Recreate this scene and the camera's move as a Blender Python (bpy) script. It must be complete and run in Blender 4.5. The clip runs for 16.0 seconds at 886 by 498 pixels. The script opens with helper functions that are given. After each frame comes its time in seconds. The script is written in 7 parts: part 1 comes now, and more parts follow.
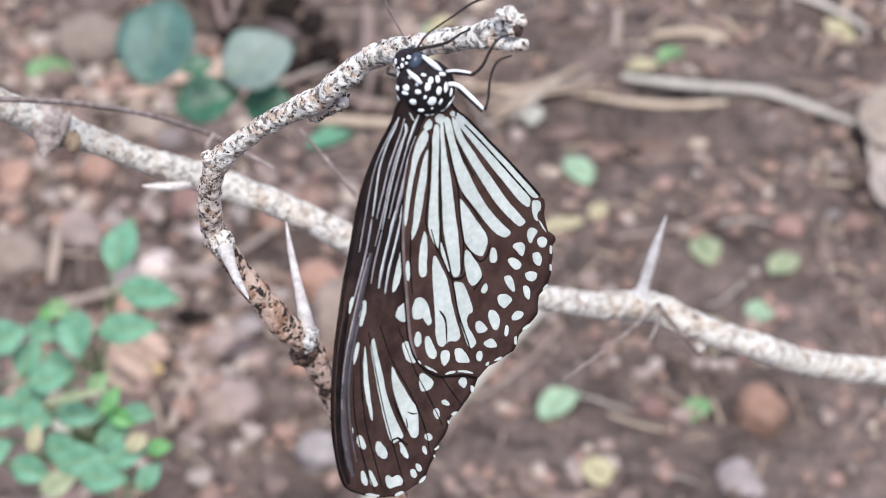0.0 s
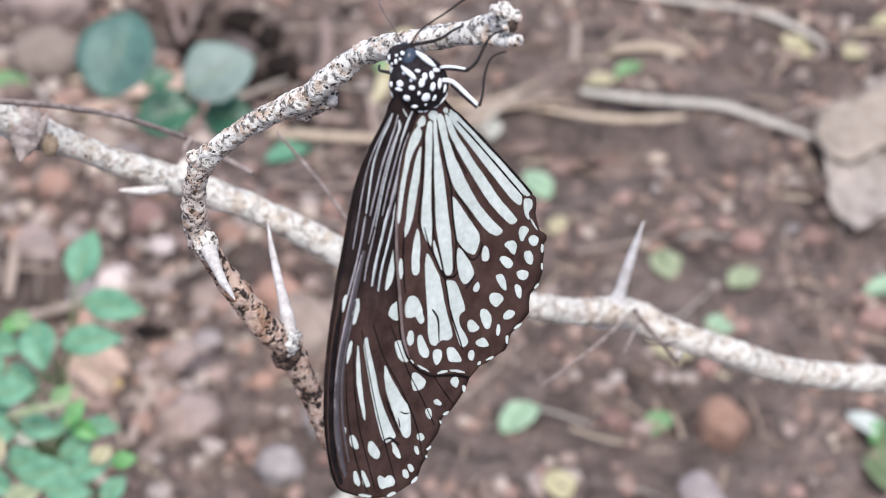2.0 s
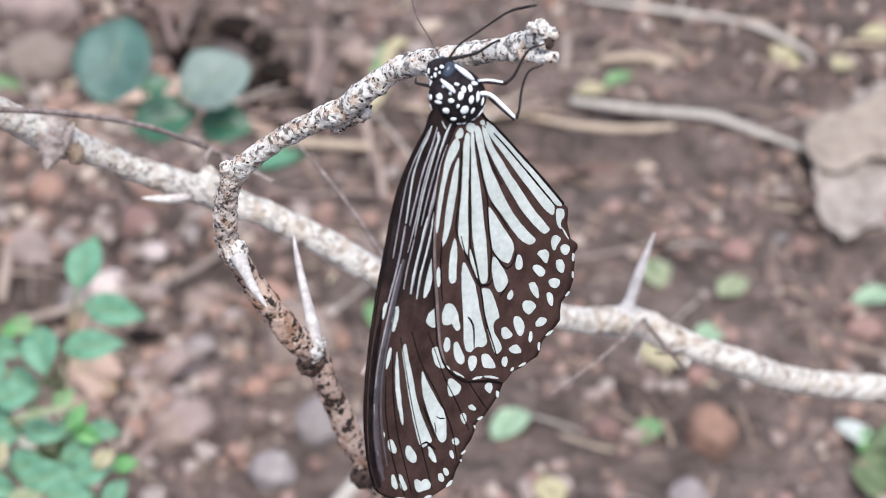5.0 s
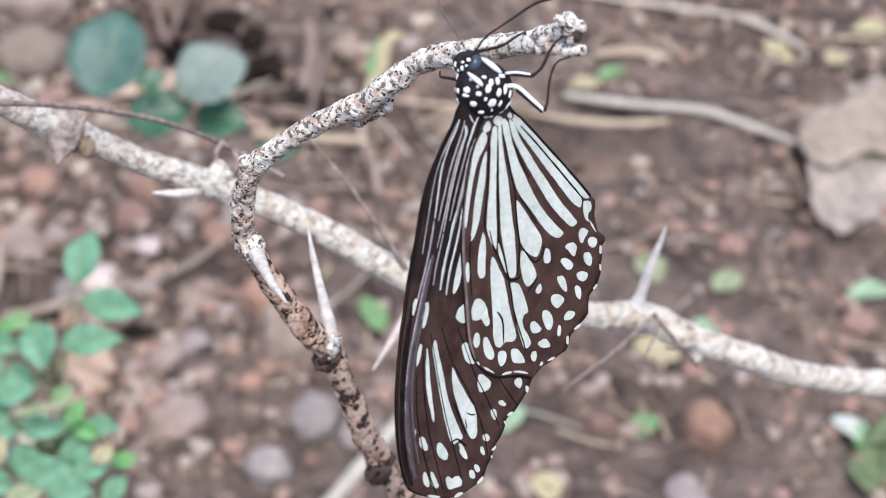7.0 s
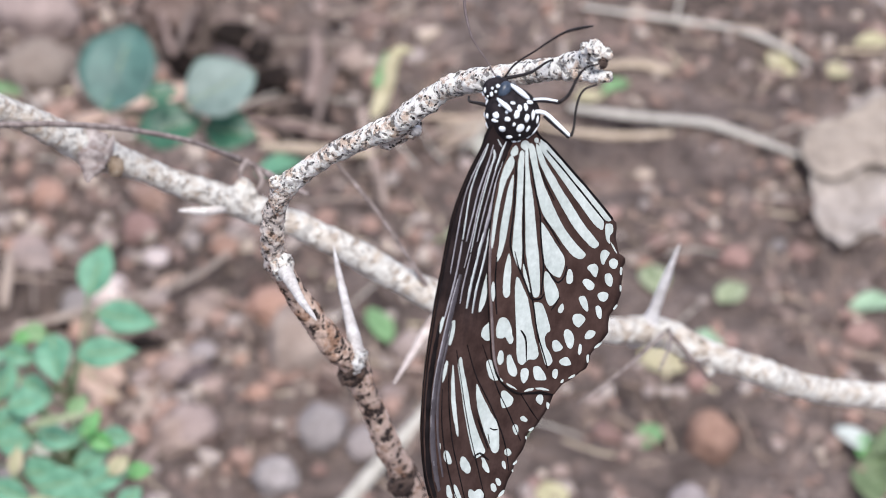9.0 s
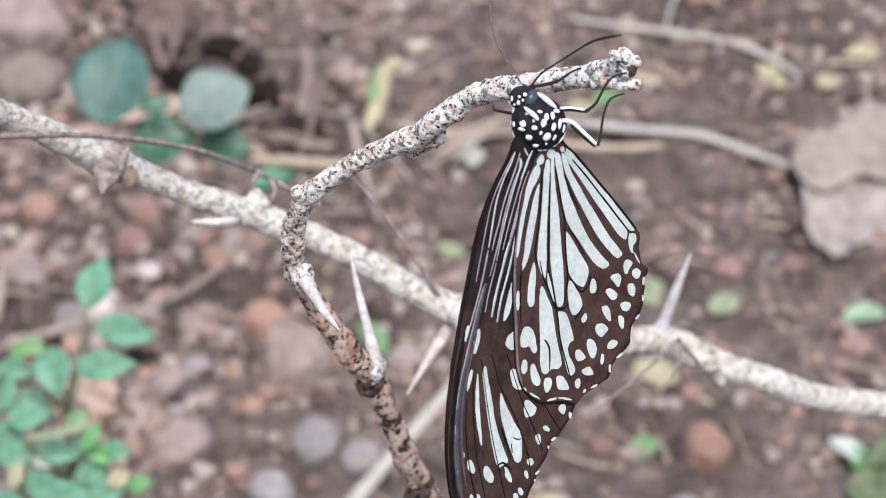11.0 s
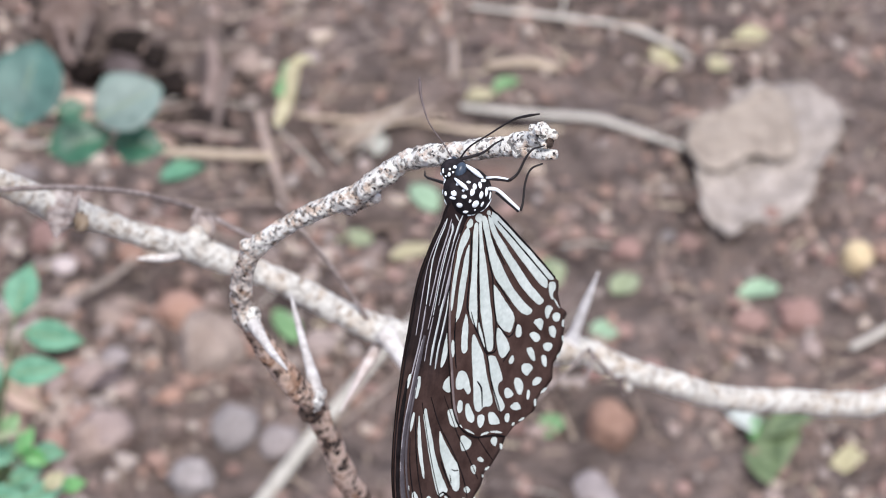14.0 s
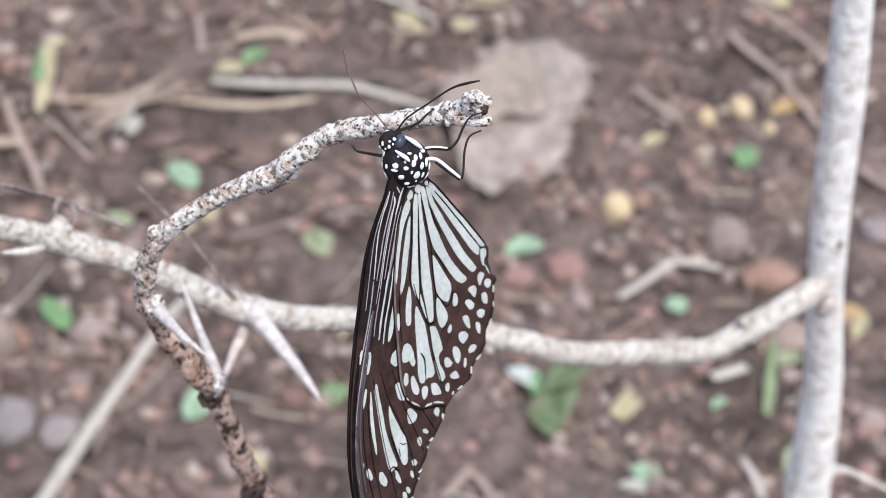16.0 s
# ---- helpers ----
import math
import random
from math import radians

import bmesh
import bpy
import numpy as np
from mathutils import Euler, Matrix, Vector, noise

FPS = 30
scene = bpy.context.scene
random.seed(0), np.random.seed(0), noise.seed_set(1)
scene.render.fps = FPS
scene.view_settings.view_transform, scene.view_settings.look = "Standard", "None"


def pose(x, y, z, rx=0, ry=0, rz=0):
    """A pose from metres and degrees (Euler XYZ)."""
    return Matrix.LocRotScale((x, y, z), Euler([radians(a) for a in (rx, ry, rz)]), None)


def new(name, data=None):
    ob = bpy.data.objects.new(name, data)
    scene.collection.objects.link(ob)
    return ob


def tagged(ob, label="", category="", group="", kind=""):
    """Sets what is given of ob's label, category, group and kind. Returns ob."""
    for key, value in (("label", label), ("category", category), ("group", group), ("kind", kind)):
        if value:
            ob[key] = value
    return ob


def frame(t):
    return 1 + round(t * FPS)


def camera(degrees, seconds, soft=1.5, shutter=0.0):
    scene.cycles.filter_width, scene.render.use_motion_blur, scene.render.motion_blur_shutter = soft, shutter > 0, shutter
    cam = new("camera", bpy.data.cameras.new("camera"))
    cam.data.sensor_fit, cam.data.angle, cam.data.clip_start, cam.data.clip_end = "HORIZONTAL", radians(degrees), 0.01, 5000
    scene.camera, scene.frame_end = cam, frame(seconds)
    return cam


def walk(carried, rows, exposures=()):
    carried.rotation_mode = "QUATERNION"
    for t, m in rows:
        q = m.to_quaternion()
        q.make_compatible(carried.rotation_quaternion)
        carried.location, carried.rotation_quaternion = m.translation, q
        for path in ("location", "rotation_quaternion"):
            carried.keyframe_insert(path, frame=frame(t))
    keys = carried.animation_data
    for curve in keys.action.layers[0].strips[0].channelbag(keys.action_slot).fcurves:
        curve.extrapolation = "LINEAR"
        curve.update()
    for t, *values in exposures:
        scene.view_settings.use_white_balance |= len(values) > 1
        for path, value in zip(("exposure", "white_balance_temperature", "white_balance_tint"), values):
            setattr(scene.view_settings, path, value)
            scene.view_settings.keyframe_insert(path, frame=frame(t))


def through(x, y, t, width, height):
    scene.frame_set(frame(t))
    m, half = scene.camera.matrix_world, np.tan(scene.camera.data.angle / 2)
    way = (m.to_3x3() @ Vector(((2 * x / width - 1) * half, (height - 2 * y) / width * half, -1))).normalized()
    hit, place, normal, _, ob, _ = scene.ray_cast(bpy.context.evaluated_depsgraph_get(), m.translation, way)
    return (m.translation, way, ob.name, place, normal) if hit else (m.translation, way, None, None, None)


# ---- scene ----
MM = 0.001
cam = camera(24.0, 16.0, soft=0.65)
cam.data.dof.use_dof = True
cam.data.dof.focus_distance = 0.258
cam.data.dof.aperture_fstop = 39.0
PATH = [
    (0, pose(0.00839, -0.18112, 0.59537, 49.008, 1.680, 1.145)),
    (0.5, pose(0.00840, -0.17909, 0.59592, 49.009, 1.522, 0.864)),
    (1, pose(0.00710, -0.17894, 0.59417, 49.279, 1.207, 0.560)),
    (1.5, pose(0.00451, -0.17888, 0.59387, 49.395, 0.916, 0.179)),
    (2, pose(0.00337, -0.18157, 0.59252, 49.530, 0.793, 0.046)),
    (2.5, pose(0.00250, -0.18171, 0.59403, 49.203, 0.430, 0.084)),
    (3, pose(0.00283, -0.18474, 0.59555, 49.348, 0.414, 0.133)),
    (3.5, pose(0.00083, -0.18588, 0.59758, 49.446, 0.152, -0.130)),
    (4, pose(-0.00089, -0.18538, 0.59763, 49.594, 0.080, -0.193)),
    (6.5, pose(-0.00663, -0.18578, 0.59493, 49.719, -0.098, -0.372)),
    (7, pose(-0.00807, -0.18379, 0.59526, 49.547, -0.227, -0.549)),
    (7.5, pose(-0.01056, -0.18411, 0.59586, 49.671, -0.408, -0.699)),
    (8, pose(-0.01206, -0.18570, 0.59741, 49.637, -0.451, -0.794)),
    (8.5, pose(-0.01175, -0.18744, 0.59858, 49.697, -0.320, -0.606)),
    (9, pose(-0.01186, -0.18840, 0.60095, 49.784, -0.298, -0.581)),
    (11.5, pose(-0.01802, -0.18820, 0.60004, 50.190, -0.521, -1.190)),
    (12, pose(-0.01658, -0.18646, 0.60025, 49.904, -0.439, -1.072)),
    (12.5, pose(-0.01545, -0.18588, 0.60055, 49.785, -0.418, -1.174)),
    (13, pose(-0.01668, -0.19200, 0.61399, 49.006, -0.499, -2.060)),
    (13.5, pose(-0.02213, -0.19833, 0.62555, 48.867, -1.169, -3.426)),
    (14, pose(-0.02354, -0.20203, 0.62755, 49.118, -1.287, -4.200)),
    (14.5, pose(-0.02735, -0.20316, 0.62483, 49.308, -1.500, -5.304)),
    (15, pose(-0.03376, -0.20024, 0.62800, 48.856, -1.994, -6.814)),
    (15.5, pose(-0.04689, -0.19687, 0.62682, 48.851, -2.483, -9.251)),
    (16, pose(-0.05372, -0.19585, 0.62528, 48.646, -4.013, -12.804)),
]
walk(cam, PATH, exposures=[(0.0, 1.88), (12.0, 1.88), (14.0, 1.86), (16.0, 1.8)])

# ---- light: open shade under a bright overcast sky ----
world = bpy.data.worlds.new("sky")
scene.world = world
world.use_nodes = True
wn = world.node_tree.nodes
sky = wn.new("ShaderNodeTexSky")
sky.sky_type = "NISHITA"
sky.sun_disc = False
sky.sun_elevation = radians(63)
sky.sun_rotation = radians(166)
sky.air_density, sky.dust_density, sky.ozone_density = 1.0, 3.0, 1.0
wn["Background"].inputs[1].default_value = 0.065
cloud = wn.new("ShaderNodeMix")
cloud.data_type = "RGBA"
cloud.inputs[0].default_value = 0.8
cloud.inputs[7].default_value = (4.1, 4.6, 6.3, 1)
world.node_tree.links.new(sky.outputs[0], cloud.inputs[6])
world.node_tree.links.new(cloud.outputs[2], wn["Background"].inputs[0])
sun = new("sun", bpy.data.lights.new("sun", "SUN"))
sun.data.energy = 1.5
sun.data.angle = radians(30)
sun.data.color = (1.0, 0.97, 0.95)
sun.rotation_euler = (radians(26), radians(7), 0)


# ---- materials ----
def material(name, rough=0.7, spec=0.3):
    m = bpy.data.materials.new(name)
    m.use_nodes = True
    b = m.node_tree.nodes["Principled BSDF"]
    b.inputs["Roughness"].default_value = rough
    b.inputs["Specular IOR Level"].default_value = spec
    return m, m.node_tree, b


def coords(nt, scale, stretch=(1, 1, 1)):
    tc = nt.nodes.new("ShaderNodeTexCoord")
    mp = nt.nodes.new("ShaderNodeMapping")
    mp.inputs["Scale"].default_value = [scale * s for s in stretch]
    nt.links.new(tc.outputs["Object"], mp.inputs[0])
    return mp.outputs[0]


def noise_fac(nt, vec, scale=1.0, detail=4.0, rough=0.55):
    n = nt.nodes.new("ShaderNodeTexNoise")
    n.inputs["Scale"].default_value = scale
    n.inputs["Detail"].default_value = detail
    n.inputs["Roughness"].default_value = rough
    nt.links.new(vec, n.inputs["Vector"])
    return n.outputs["Fac"]


def ramp(nt, fac, *stops):
    r = nt.nodes.new("ShaderNodeValToRGB")
    el = r.color_ramp.elements
    while len(el) < len(stops):
        el.new(0.5)
    for e, (p, c) in zip(el, stops):
        e.position, e.color = p, (*c, 1)
    nt.links.new(fac, r.inputs[0])
    return r.outputs[0]


def mix(nt, fac, a, b, mode="MIX"):
    x = nt.nodes.new("ShaderNodeMix")
    x.data_type, x.blend_type = "RGBA", mode
    for sock, v in ((x.inputs[0], fac), (x.inputs[6], a), (x.inputs[7], b)):
        if isinstance(v, bpy.types.NodeSocket):
            nt.links.new(v, sock)
        else:
            sock.default_value = v if isinstance(v, float) else (*v, 1)
    return x.outputs[2]


def bump(nt, b, height, strength, dist):
    n = nt.nodes.new("ShaderNodeBump")
    n.inputs["Strength"].default_value = strength
    n.inputs["Distance"].default_value = dist
    nt.links.new(height, n.inputs["Height"])
    nt.links.new(n.outputs[0], b.inputs["Normal"])


def random_of(nt):
    return nt.nodes.new("ShaderNodeObjectInfo").outputs["Random"]


def bark_material(name, pale, tan, dark, speck, grain=1.0, crack=1.0, relief=0.9):
    """Weathered bark: pale crust worn through to brown, ragged dark flecks, some black dots. grain: features for each millimetre; speck: share of dots."""
    m, nt, b = material(name, 0.88, 0.15)
    v = coords(nt, 1000)
    wob = nt.nodes.new("ShaderNodeTexNoise")
    wob.inputs["Scale"].default_value = 1.1 * grain
    wob.inputs["Detail"].default_value = 4
    nt.links.new(v, wob.inputs["Vector"])
    bent = nt.nodes.new("ShaderNodeVectorMath")
    bent.operation = "MULTIPLY_ADD"
    bent.inputs[1].default_value = (1.1 / grain,) * 3
    nt.links.new(wob.outputs["Color"], bent.inputs[0])
    nt.links.new(v, bent.inputs[2])
    big = noise_fac(nt, v, 0.3 * grain, 5, 0.65)
    col = ramp(nt, big, (0.39, tan), (0.5, pale), (0.75, pale))
    tint = noise_fac(nt, v, 0.8 * grain, 3, 0.6)
    col = mix(nt, 0.7, col, ramp(nt, tint, (0.32, (0.58, 0.46, 0.38)), (0.46, (1, 1, 1))), "MULTIPLY")
    fine = noise_fac(nt, v, 2.4 * grain, 4, 0.7)
    col = mix(nt, 0.6, col, ramp(nt, fine, (0.3, (0.42, 0.37, 0.34)), (0.45, (1, 1, 1))), "MULTIPLY")
    fleck = noise_fac(nt, bent.outputs[0], 0.8 * grain, 2, 0.55)
    rag = ramp(nt, fleck, (0.4, (crack, crack, crack)), (0.455, (0, 0, 0)))
    col = mix(nt, rag, col, dark)
    dots = nt.nodes.new("ShaderNodeTexVoronoi")
    dots.inputs["Scale"].default_value = 1.0 * grain
    nt.links.new(bent.outputs[0], dots.inputs["Vector"])
    spots = ramp(nt, dots.outputs["Distance"], (0.24, (1, 1, 1)), (0.38, (0, 0, 0)))
    gate = ramp(nt, dots.outputs["Color"], (1 - speck - 0.02, (0, 0, 0)), (1 - speck, (1, 1, 1)))
    col = mix(nt, mix(nt, 1.0, spots, gate, "MULTIPLY"), col, (0.03, 0.024, 0.022))
    nt.links.new(col, b.inputs["Base Color"])
    high = nt.nodes.new("ShaderNodeMath")
    high.operation = "ADD"
    nt.links.new(fine, high.inputs[0])
    nt.links.new(ramp(nt, fleck, (0.38, (0, 0, 0)), (0.5, (1, 1, 1))), high.inputs[1])
    bump(nt, b, high.outputs[0], relief, 0.0006)
    return m


def plain_material(name, color, color2, scale, rough=0.7, spec=0.3, rel=0.3, dist=0.0004, vary=0.0, stretch=(1, 1, 1)):
    m, nt, b = material(name, rough, spec)
    v = coords(nt, scale, stretch)
    f = noise_fac(nt, v, 1.0, 5)
    col = ramp(nt, f, (0.32, color), (0.68, color2))
    g = noise_fac(nt, v, 6.0, 3)
    col = mix(nt, 0.35, col, ramp(nt, g, (0.3, (0.35, 0.35, 0.35)), (0.7, (1, 1, 1))), "MULTIPLY")
    if vary:
        lo = 1 - vary
        col = mix(nt, 1.0, col, ramp(nt, random_of(nt), (0, (lo, lo, lo)), (0.5, (1, 1 - vary * 0.3, 1 - vary * 0.3)), (1, (1, 1, 1))), "MULTIPLY")
    nt.links.new(col, b.inputs["Base Color"])
    bump(nt, b, g, rel, dist)
    return m


def forewing_material():
    """Brown membrane; the upper part is dusted with black scales that thin out over a ragged band."""
    m, nt, b = material("forewing_scales", 0.8, 0.07)
    v = coords(nt, 1000)
    f = noise_fac(nt, v, 0.35, 5)
    brown = ramp(nt, f, (0.32, (0.026, 0.0145, 0.012)), (0.68, (0.054, 0.032, 0.027)))
    black = ramp(nt, f, (0.32, (0.0075, 0.005, 0.005)), (0.68, (0.022, 0.0145, 0.014)))
    long = noise_fac(nt, coords(nt, 1000, (1, 1, 0.12)), 1.1, 3)
    z = nt.nodes.new("ShaderNodeSeparateXYZ")
    nt.links.new(v, z.inputs[0])
    line = nt.nodes.new("ShaderNodeMath")
    line.operation = "MULTIPLY_ADD"
    line.inputs[1].default_value = 9.0
    nt.links.new(long, line.inputs[0])
    nt.links.new(z.outputs["Z"], line.inputs[2])
    share = nt.nodes.new("ShaderNodeMapRange")
    share.inputs["From Min"].default_value = -21.5
    share.inputs["From Max"].default_value = -15.5
    nt.links.new(line.outputs[0], share.inputs["Value"])
    g = noise_fac(nt, v, 2.4, 3)
    col = mix(nt, share.outputs["Result"], brown, black)
    col = mix(nt, 0.35, col, ramp(nt, g, (0.3, (0.35, 0.35, 0.35)), (0.7, (1, 1, 1))), "MULTIPLY")
    nt.links.new(col, b.inputs["Base Color"])
    bump(nt, b, g, 0.2, 0.00008)
    return m


def leaf_material(name, color, color2, rough=0.45, spec=0.5, through=0.25):
    m, nt, b = material(name, rough, spec)
    v = coords(nt, 140)
    f = noise_fac(nt, v, 1.0, 4)
    col = ramp(nt, f, (0.3, [c * 0.8 for c in color]), (0.7, color2))
    g = noise_fac(nt, v, 5.0, 5, 0.65)
    col = mix(nt, 0.55, col, ramp(nt, g, (0.3, (0.5, 0.5, 0.5)), (0.7, (1, 1, 1))), "MULTIPLY")
    nt.links.new(col, b.inputs["Base Color"])
    bump(nt, b, g, 0.25, 0.0005)
    tr = nt.nodes.new("ShaderNodeBsdfTranslucent")
    nt.links.new(col, tr.inputs[0])
    mx = nt.nodes.new("ShaderNodeMixShader")
    mx.inputs[0].default_value = through
    nt.links.new(b.outputs[0], mx.inputs[1])
    nt.links.new(tr.outputs[0], mx.inputs[2])
    nt.links.new(mx.outputs[0], nt.nodes["Material Output"].inputs[0])
    return m


def soil_material():
    m, nt, b = material("soil", 0.95, 0.15)
    v = coords(nt, 1.0)
    big = noise_fac(nt, v, 9.0, 5)
    mid = noise_fac(nt, v, 60.0, 6, 0.6)
    grain = noise_fac(nt, v, 420.0, 4, 0.65)
    col = ramp(nt, big, (0.35, (0.095, 0.076, 0.067)), (0.55, (0.148, 0.12, 0.109)), (0.75, (0.208, 0.172, 0.159)))
    col = mix(nt, 0.9, col, ramp(nt, mid, (0.33, (0.3, 0.27, 0.27)), (0.52, (0.95, 0.92, 0.9)), (0.7, (1.5, 1.38, 1.32))), "MULTIPLY")
    col = mix(nt, 0.6, col, ramp(nt, grain, (0.35, (0.35, 0.33, 0.33)), (0.65, (1.4, 1.35, 1.3))), "MULTIPLY")
    nt.links.new(col, b.inputs["Base Color"])
    both = nt.nodes.new("ShaderNodeMath")
    both.operation = "ADD"
    nt.links.new(mid, both.inputs[0])
    nt.links.new(grain, both.inputs[1])
    bump(nt, b, both.outputs[0], 0.9, 0.004)
    return m


def grit_material():
    m, nt, b = material("grit_stone", 0.9, 0.2)
    g = nt.nodes.new("ShaderNodeNewGeometry").outputs["Random Per Island"]
    col = ramp(nt, g, (0.0, (0.07, 0.05, 0.042)), (0.35, (0.165, 0.12, 0.102)), (0.6, (0.23, 0.145, 0.115)), (0.82, (0.25, 0.21, 0.19)), (1.0, (0.36, 0.29, 0.235)))
    nt.links.new(col, b.inputs["Base Color"])
    return m


def litter_material():
    m, nt, b = material("dry_fibre", 0.9, 0.2)
    g = nt.nodes.new("ShaderNodeNewGeometry").outputs["Random Per Island"]
    col = ramp(nt, g, (0.0, (0.10, 0.07, 0.055)), (0.5, (0.22, 0.16, 0.125)), (0.85, (0.34, 0.27, 0.21)), (1.0, (0.42, 0.36, 0.24)))
    nt.links.new(col, b.inputs["Base Color"])
    return m


SOIL = soil_material()
GRIT = grit_material()
LITTER = litter_material()
TWIG_BARK = bark_material("twig_bark", (0.96, 0.93, 0.87), (0.72, 0.56, 0.44), (0.05, 0.034, 0.027), 0.3, 1.7, 0.75, 1.0)
TWIG_MID = bark_material("brown_twig_bark", (0.9, 0.8, 0.72), (0.6, 0.42, 0.31), (0.045, 0.03, 0.025), 0.5, 1.9, 0.9, 1.0)
TWIG_DARK = bark_material("dark_twig_bark", (0.62, 0.46, 0.37), (0.38, 0.225, 0.15), (0.036, 0.025, 0.022), 0.42, 0.95, 0.97, 1.0)
BRANCH_BARK = bark_material("branch_bark", (0.585, 0.56, 0.51), (0.48, 0.415, 0.345), (0.15, 0.1, 0.075), 0.13, 1.0, 0.45, 0.8)
STEM_BARK = bark_material("pale_stem_bark", (0.71, 0.7, 0.655), (0.62, 0.6, 0.555), (0.42, 0.38, 0.33), 0.06, 0.36, 0.3, 0.45)
# lighter copy of pale_thorn: side light put into the colour
THORN_LIT = plain_material("lit_thorn", (0.6, 0.56, 0.53), (0.84, 0.81, 0.78), 500, 0.75, 0.25, 0.7, 0.0004)
KNOT = bark_material("dark_knot", (0.13, 0.09, 0.072), (0.07, 0.05, 0.041), (0.025, 0.018, 0.016), 0.4, 1.0)
THORN = plain_material("pale_thorn", (0.46, 0.41, 0.375), (0.76, 0.725, 0.69), 700, 0.75, 0.25, 0.8, 0.0005)
NODE_BARK = plain_material("pinkish_node_bark", (0.34, 0.25, 0.22), (0.68, 0.6, 0.56), 800, 0.85, 0.2, 1.0, 0.0008)
NODE_OCHRE = plain_material("ochre_torn_bark", (0.24, 0.16, 0.1), (0.5, 0.4, 0.3), 800, 0.85, 0.2, 1.0, 0.0008)
THORN_DARK = plain_material("weathered_thorn", (0.34, 0.27, 0.24), (0.6, 0.53, 0.49), 500, 0.75, 0.3, 0.4, 0.0003)
TWIG_OLD = plain_material("old_dark_twig", (0.07, 0.05, 0.045), (0.2, 0.155, 0.14), 600, 0.85, 0.15, 0.5, 0.0002)
WIRE = plain_material("dry_tendril", (0.12, 0.092, 0.082), (0.3, 0.25, 0.23), 600, 0.8, 0.2, 0.4, 0.0002)
WING = plain_material("wing_membrane", (0.03, 0.016, 0.013), (0.06, 0.035, 0.029), 350, 0.75, 0.08, 0.2, 0.00008)
FOREWING = forewing_material()
WING_EDGE = plain_material("wing_edge", (0.005, 0.004, 0.0043), (0.014, 0.011, 0.0115), 500, 0.9, 0.04, 0.1, 0.00008)
PALE = plain_material("pale_wing_scales", (0.39, 0.43, 0.4), (0.48, 0.515, 0.485), 240, 0.5, 0.3, 0.15, 0.00006)
COSTA = plain_material("wing_costa", (0.1, 0.075, 0.07), (0.17, 0.135, 0.13), 400, 0.55, 0.25, 0.2, 0.00006)
LILAC_DARK = plain_material("dark_lilac_scales", (0.04, 0.034, 0.038), (0.08, 0.07, 0.077), 500, 0.5, 0.3, 0.15, 0.00006)
LILAC = plain_material("lilac_grey_scales", (0.17, 0.16, 0.17), (0.3, 0.285, 0.305), 500, 0.5, 0.3, 0.15, 0.00006)
SILVER = plain_material("silver_streak", (0.3, 0.32, 0.32), (0.44, 0.465, 0.46), 300, 0.55, 0.25, 0.15, 0.00006)
BODY = plain_material("black_body", (0.006, 0.005, 0.006), (0.022, 0.017, 0.019), 900, 0.75, 0.12, 0.5, 0.0002)
DOT = plain_material("white_body_dots", (0.6, 0.64, 0.66), (0.74, 0.77, 0.78), 600, 0.6, 0.3, 0.3, 0.0001)
EYE = plain_material("slate_eye", (0.012, 0.018, 0.028), (0.045, 0.062, 0.09), 900, 0.3, 0.3, 0.1, 0.0001)
FEELER = plain_material("dark_feeler", (0.007, 0.005, 0.005), (0.02, 0.014, 0.013), 900, 0.55, 0.25, 0.2, 0.0001)
FEELER_PALE = plain_material("brown_feeler", (0.07, 0.05, 0.047), (0.13, 0.1, 0.095), 900, 0.55, 0.25, 0.2, 0.0001)
STONES = {
    "red": plain_material("red_stone", (0.2, 0.125, 0.105), (0.285, 0.19, 0.165), 90, 0.9, 0.2, 0.6, 0.001, 0.25),
    "orange": plain_material("orange_stone", (0.25, 0.15, 0.11), (0.34, 0.225, 0.175), 90, 0.85, 0.25, 0.5, 0.001, 0.2),
    "rust": plain_material("rust_brown_stone", (0.18, 0.105, 0.075), (0.26, 0.16, 0.12), 90, 0.85, 0.25, 0.5, 0.001, 0.1),
    "tan": plain_material("tan_stone", (0.21, 0.163, 0.135), (0.3, 0.245, 0.205), 90, 0.9, 0.2, 0.6, 0.001, 0.25),
    "grey": plain_material("grey_stone", (0.2, 0.178, 0.168), (0.3, 0.27, 0.258), 90, 0.85, 0.25, 0.5, 0.001, 0.25),
    "pink": plain_material("pink_stone", (0.22, 0.172, 0.152), (0.31, 0.252, 0.225), 90, 0.85, 0.25, 0.5, 0.001, 0.2),
    "brown": plain_material("brown_stone", (0.12, 0.086, 0.072), (0.22, 0.165, 0.14), 90, 0.95, 0.15, 0.8, 0.0015, 0.3),
    # near-black: shade of hollows and gaps put into the clods' colour
    "dark": plain_material("shade_dark_clod", (0.009, 0.007, 0.006), (0.032, 0.024, 0.02), 200, 0.95, 0.1, 0.9, 0.002, 0.3),
    "slate": plain_material("slate_stone", (0.055, 0.043, 0.042), (0.11, 0.09, 0.088), 90, 0.9, 0.2, 0.6, 0.001, 0.2),
    "yellow": plain_material("yellow_seed", (0.42, 0.32, 0.18), (0.52, 0.42, 0.27), 120, 0.6, 0.3, 0.2, 0.0004, 0.1),
    "white": plain_material("white_stone", (0.48, 0.4, 0.36), (0.6, 0.52, 0.48), 90, 0.85, 0.25, 0.5, 0.001, 0.15),
}
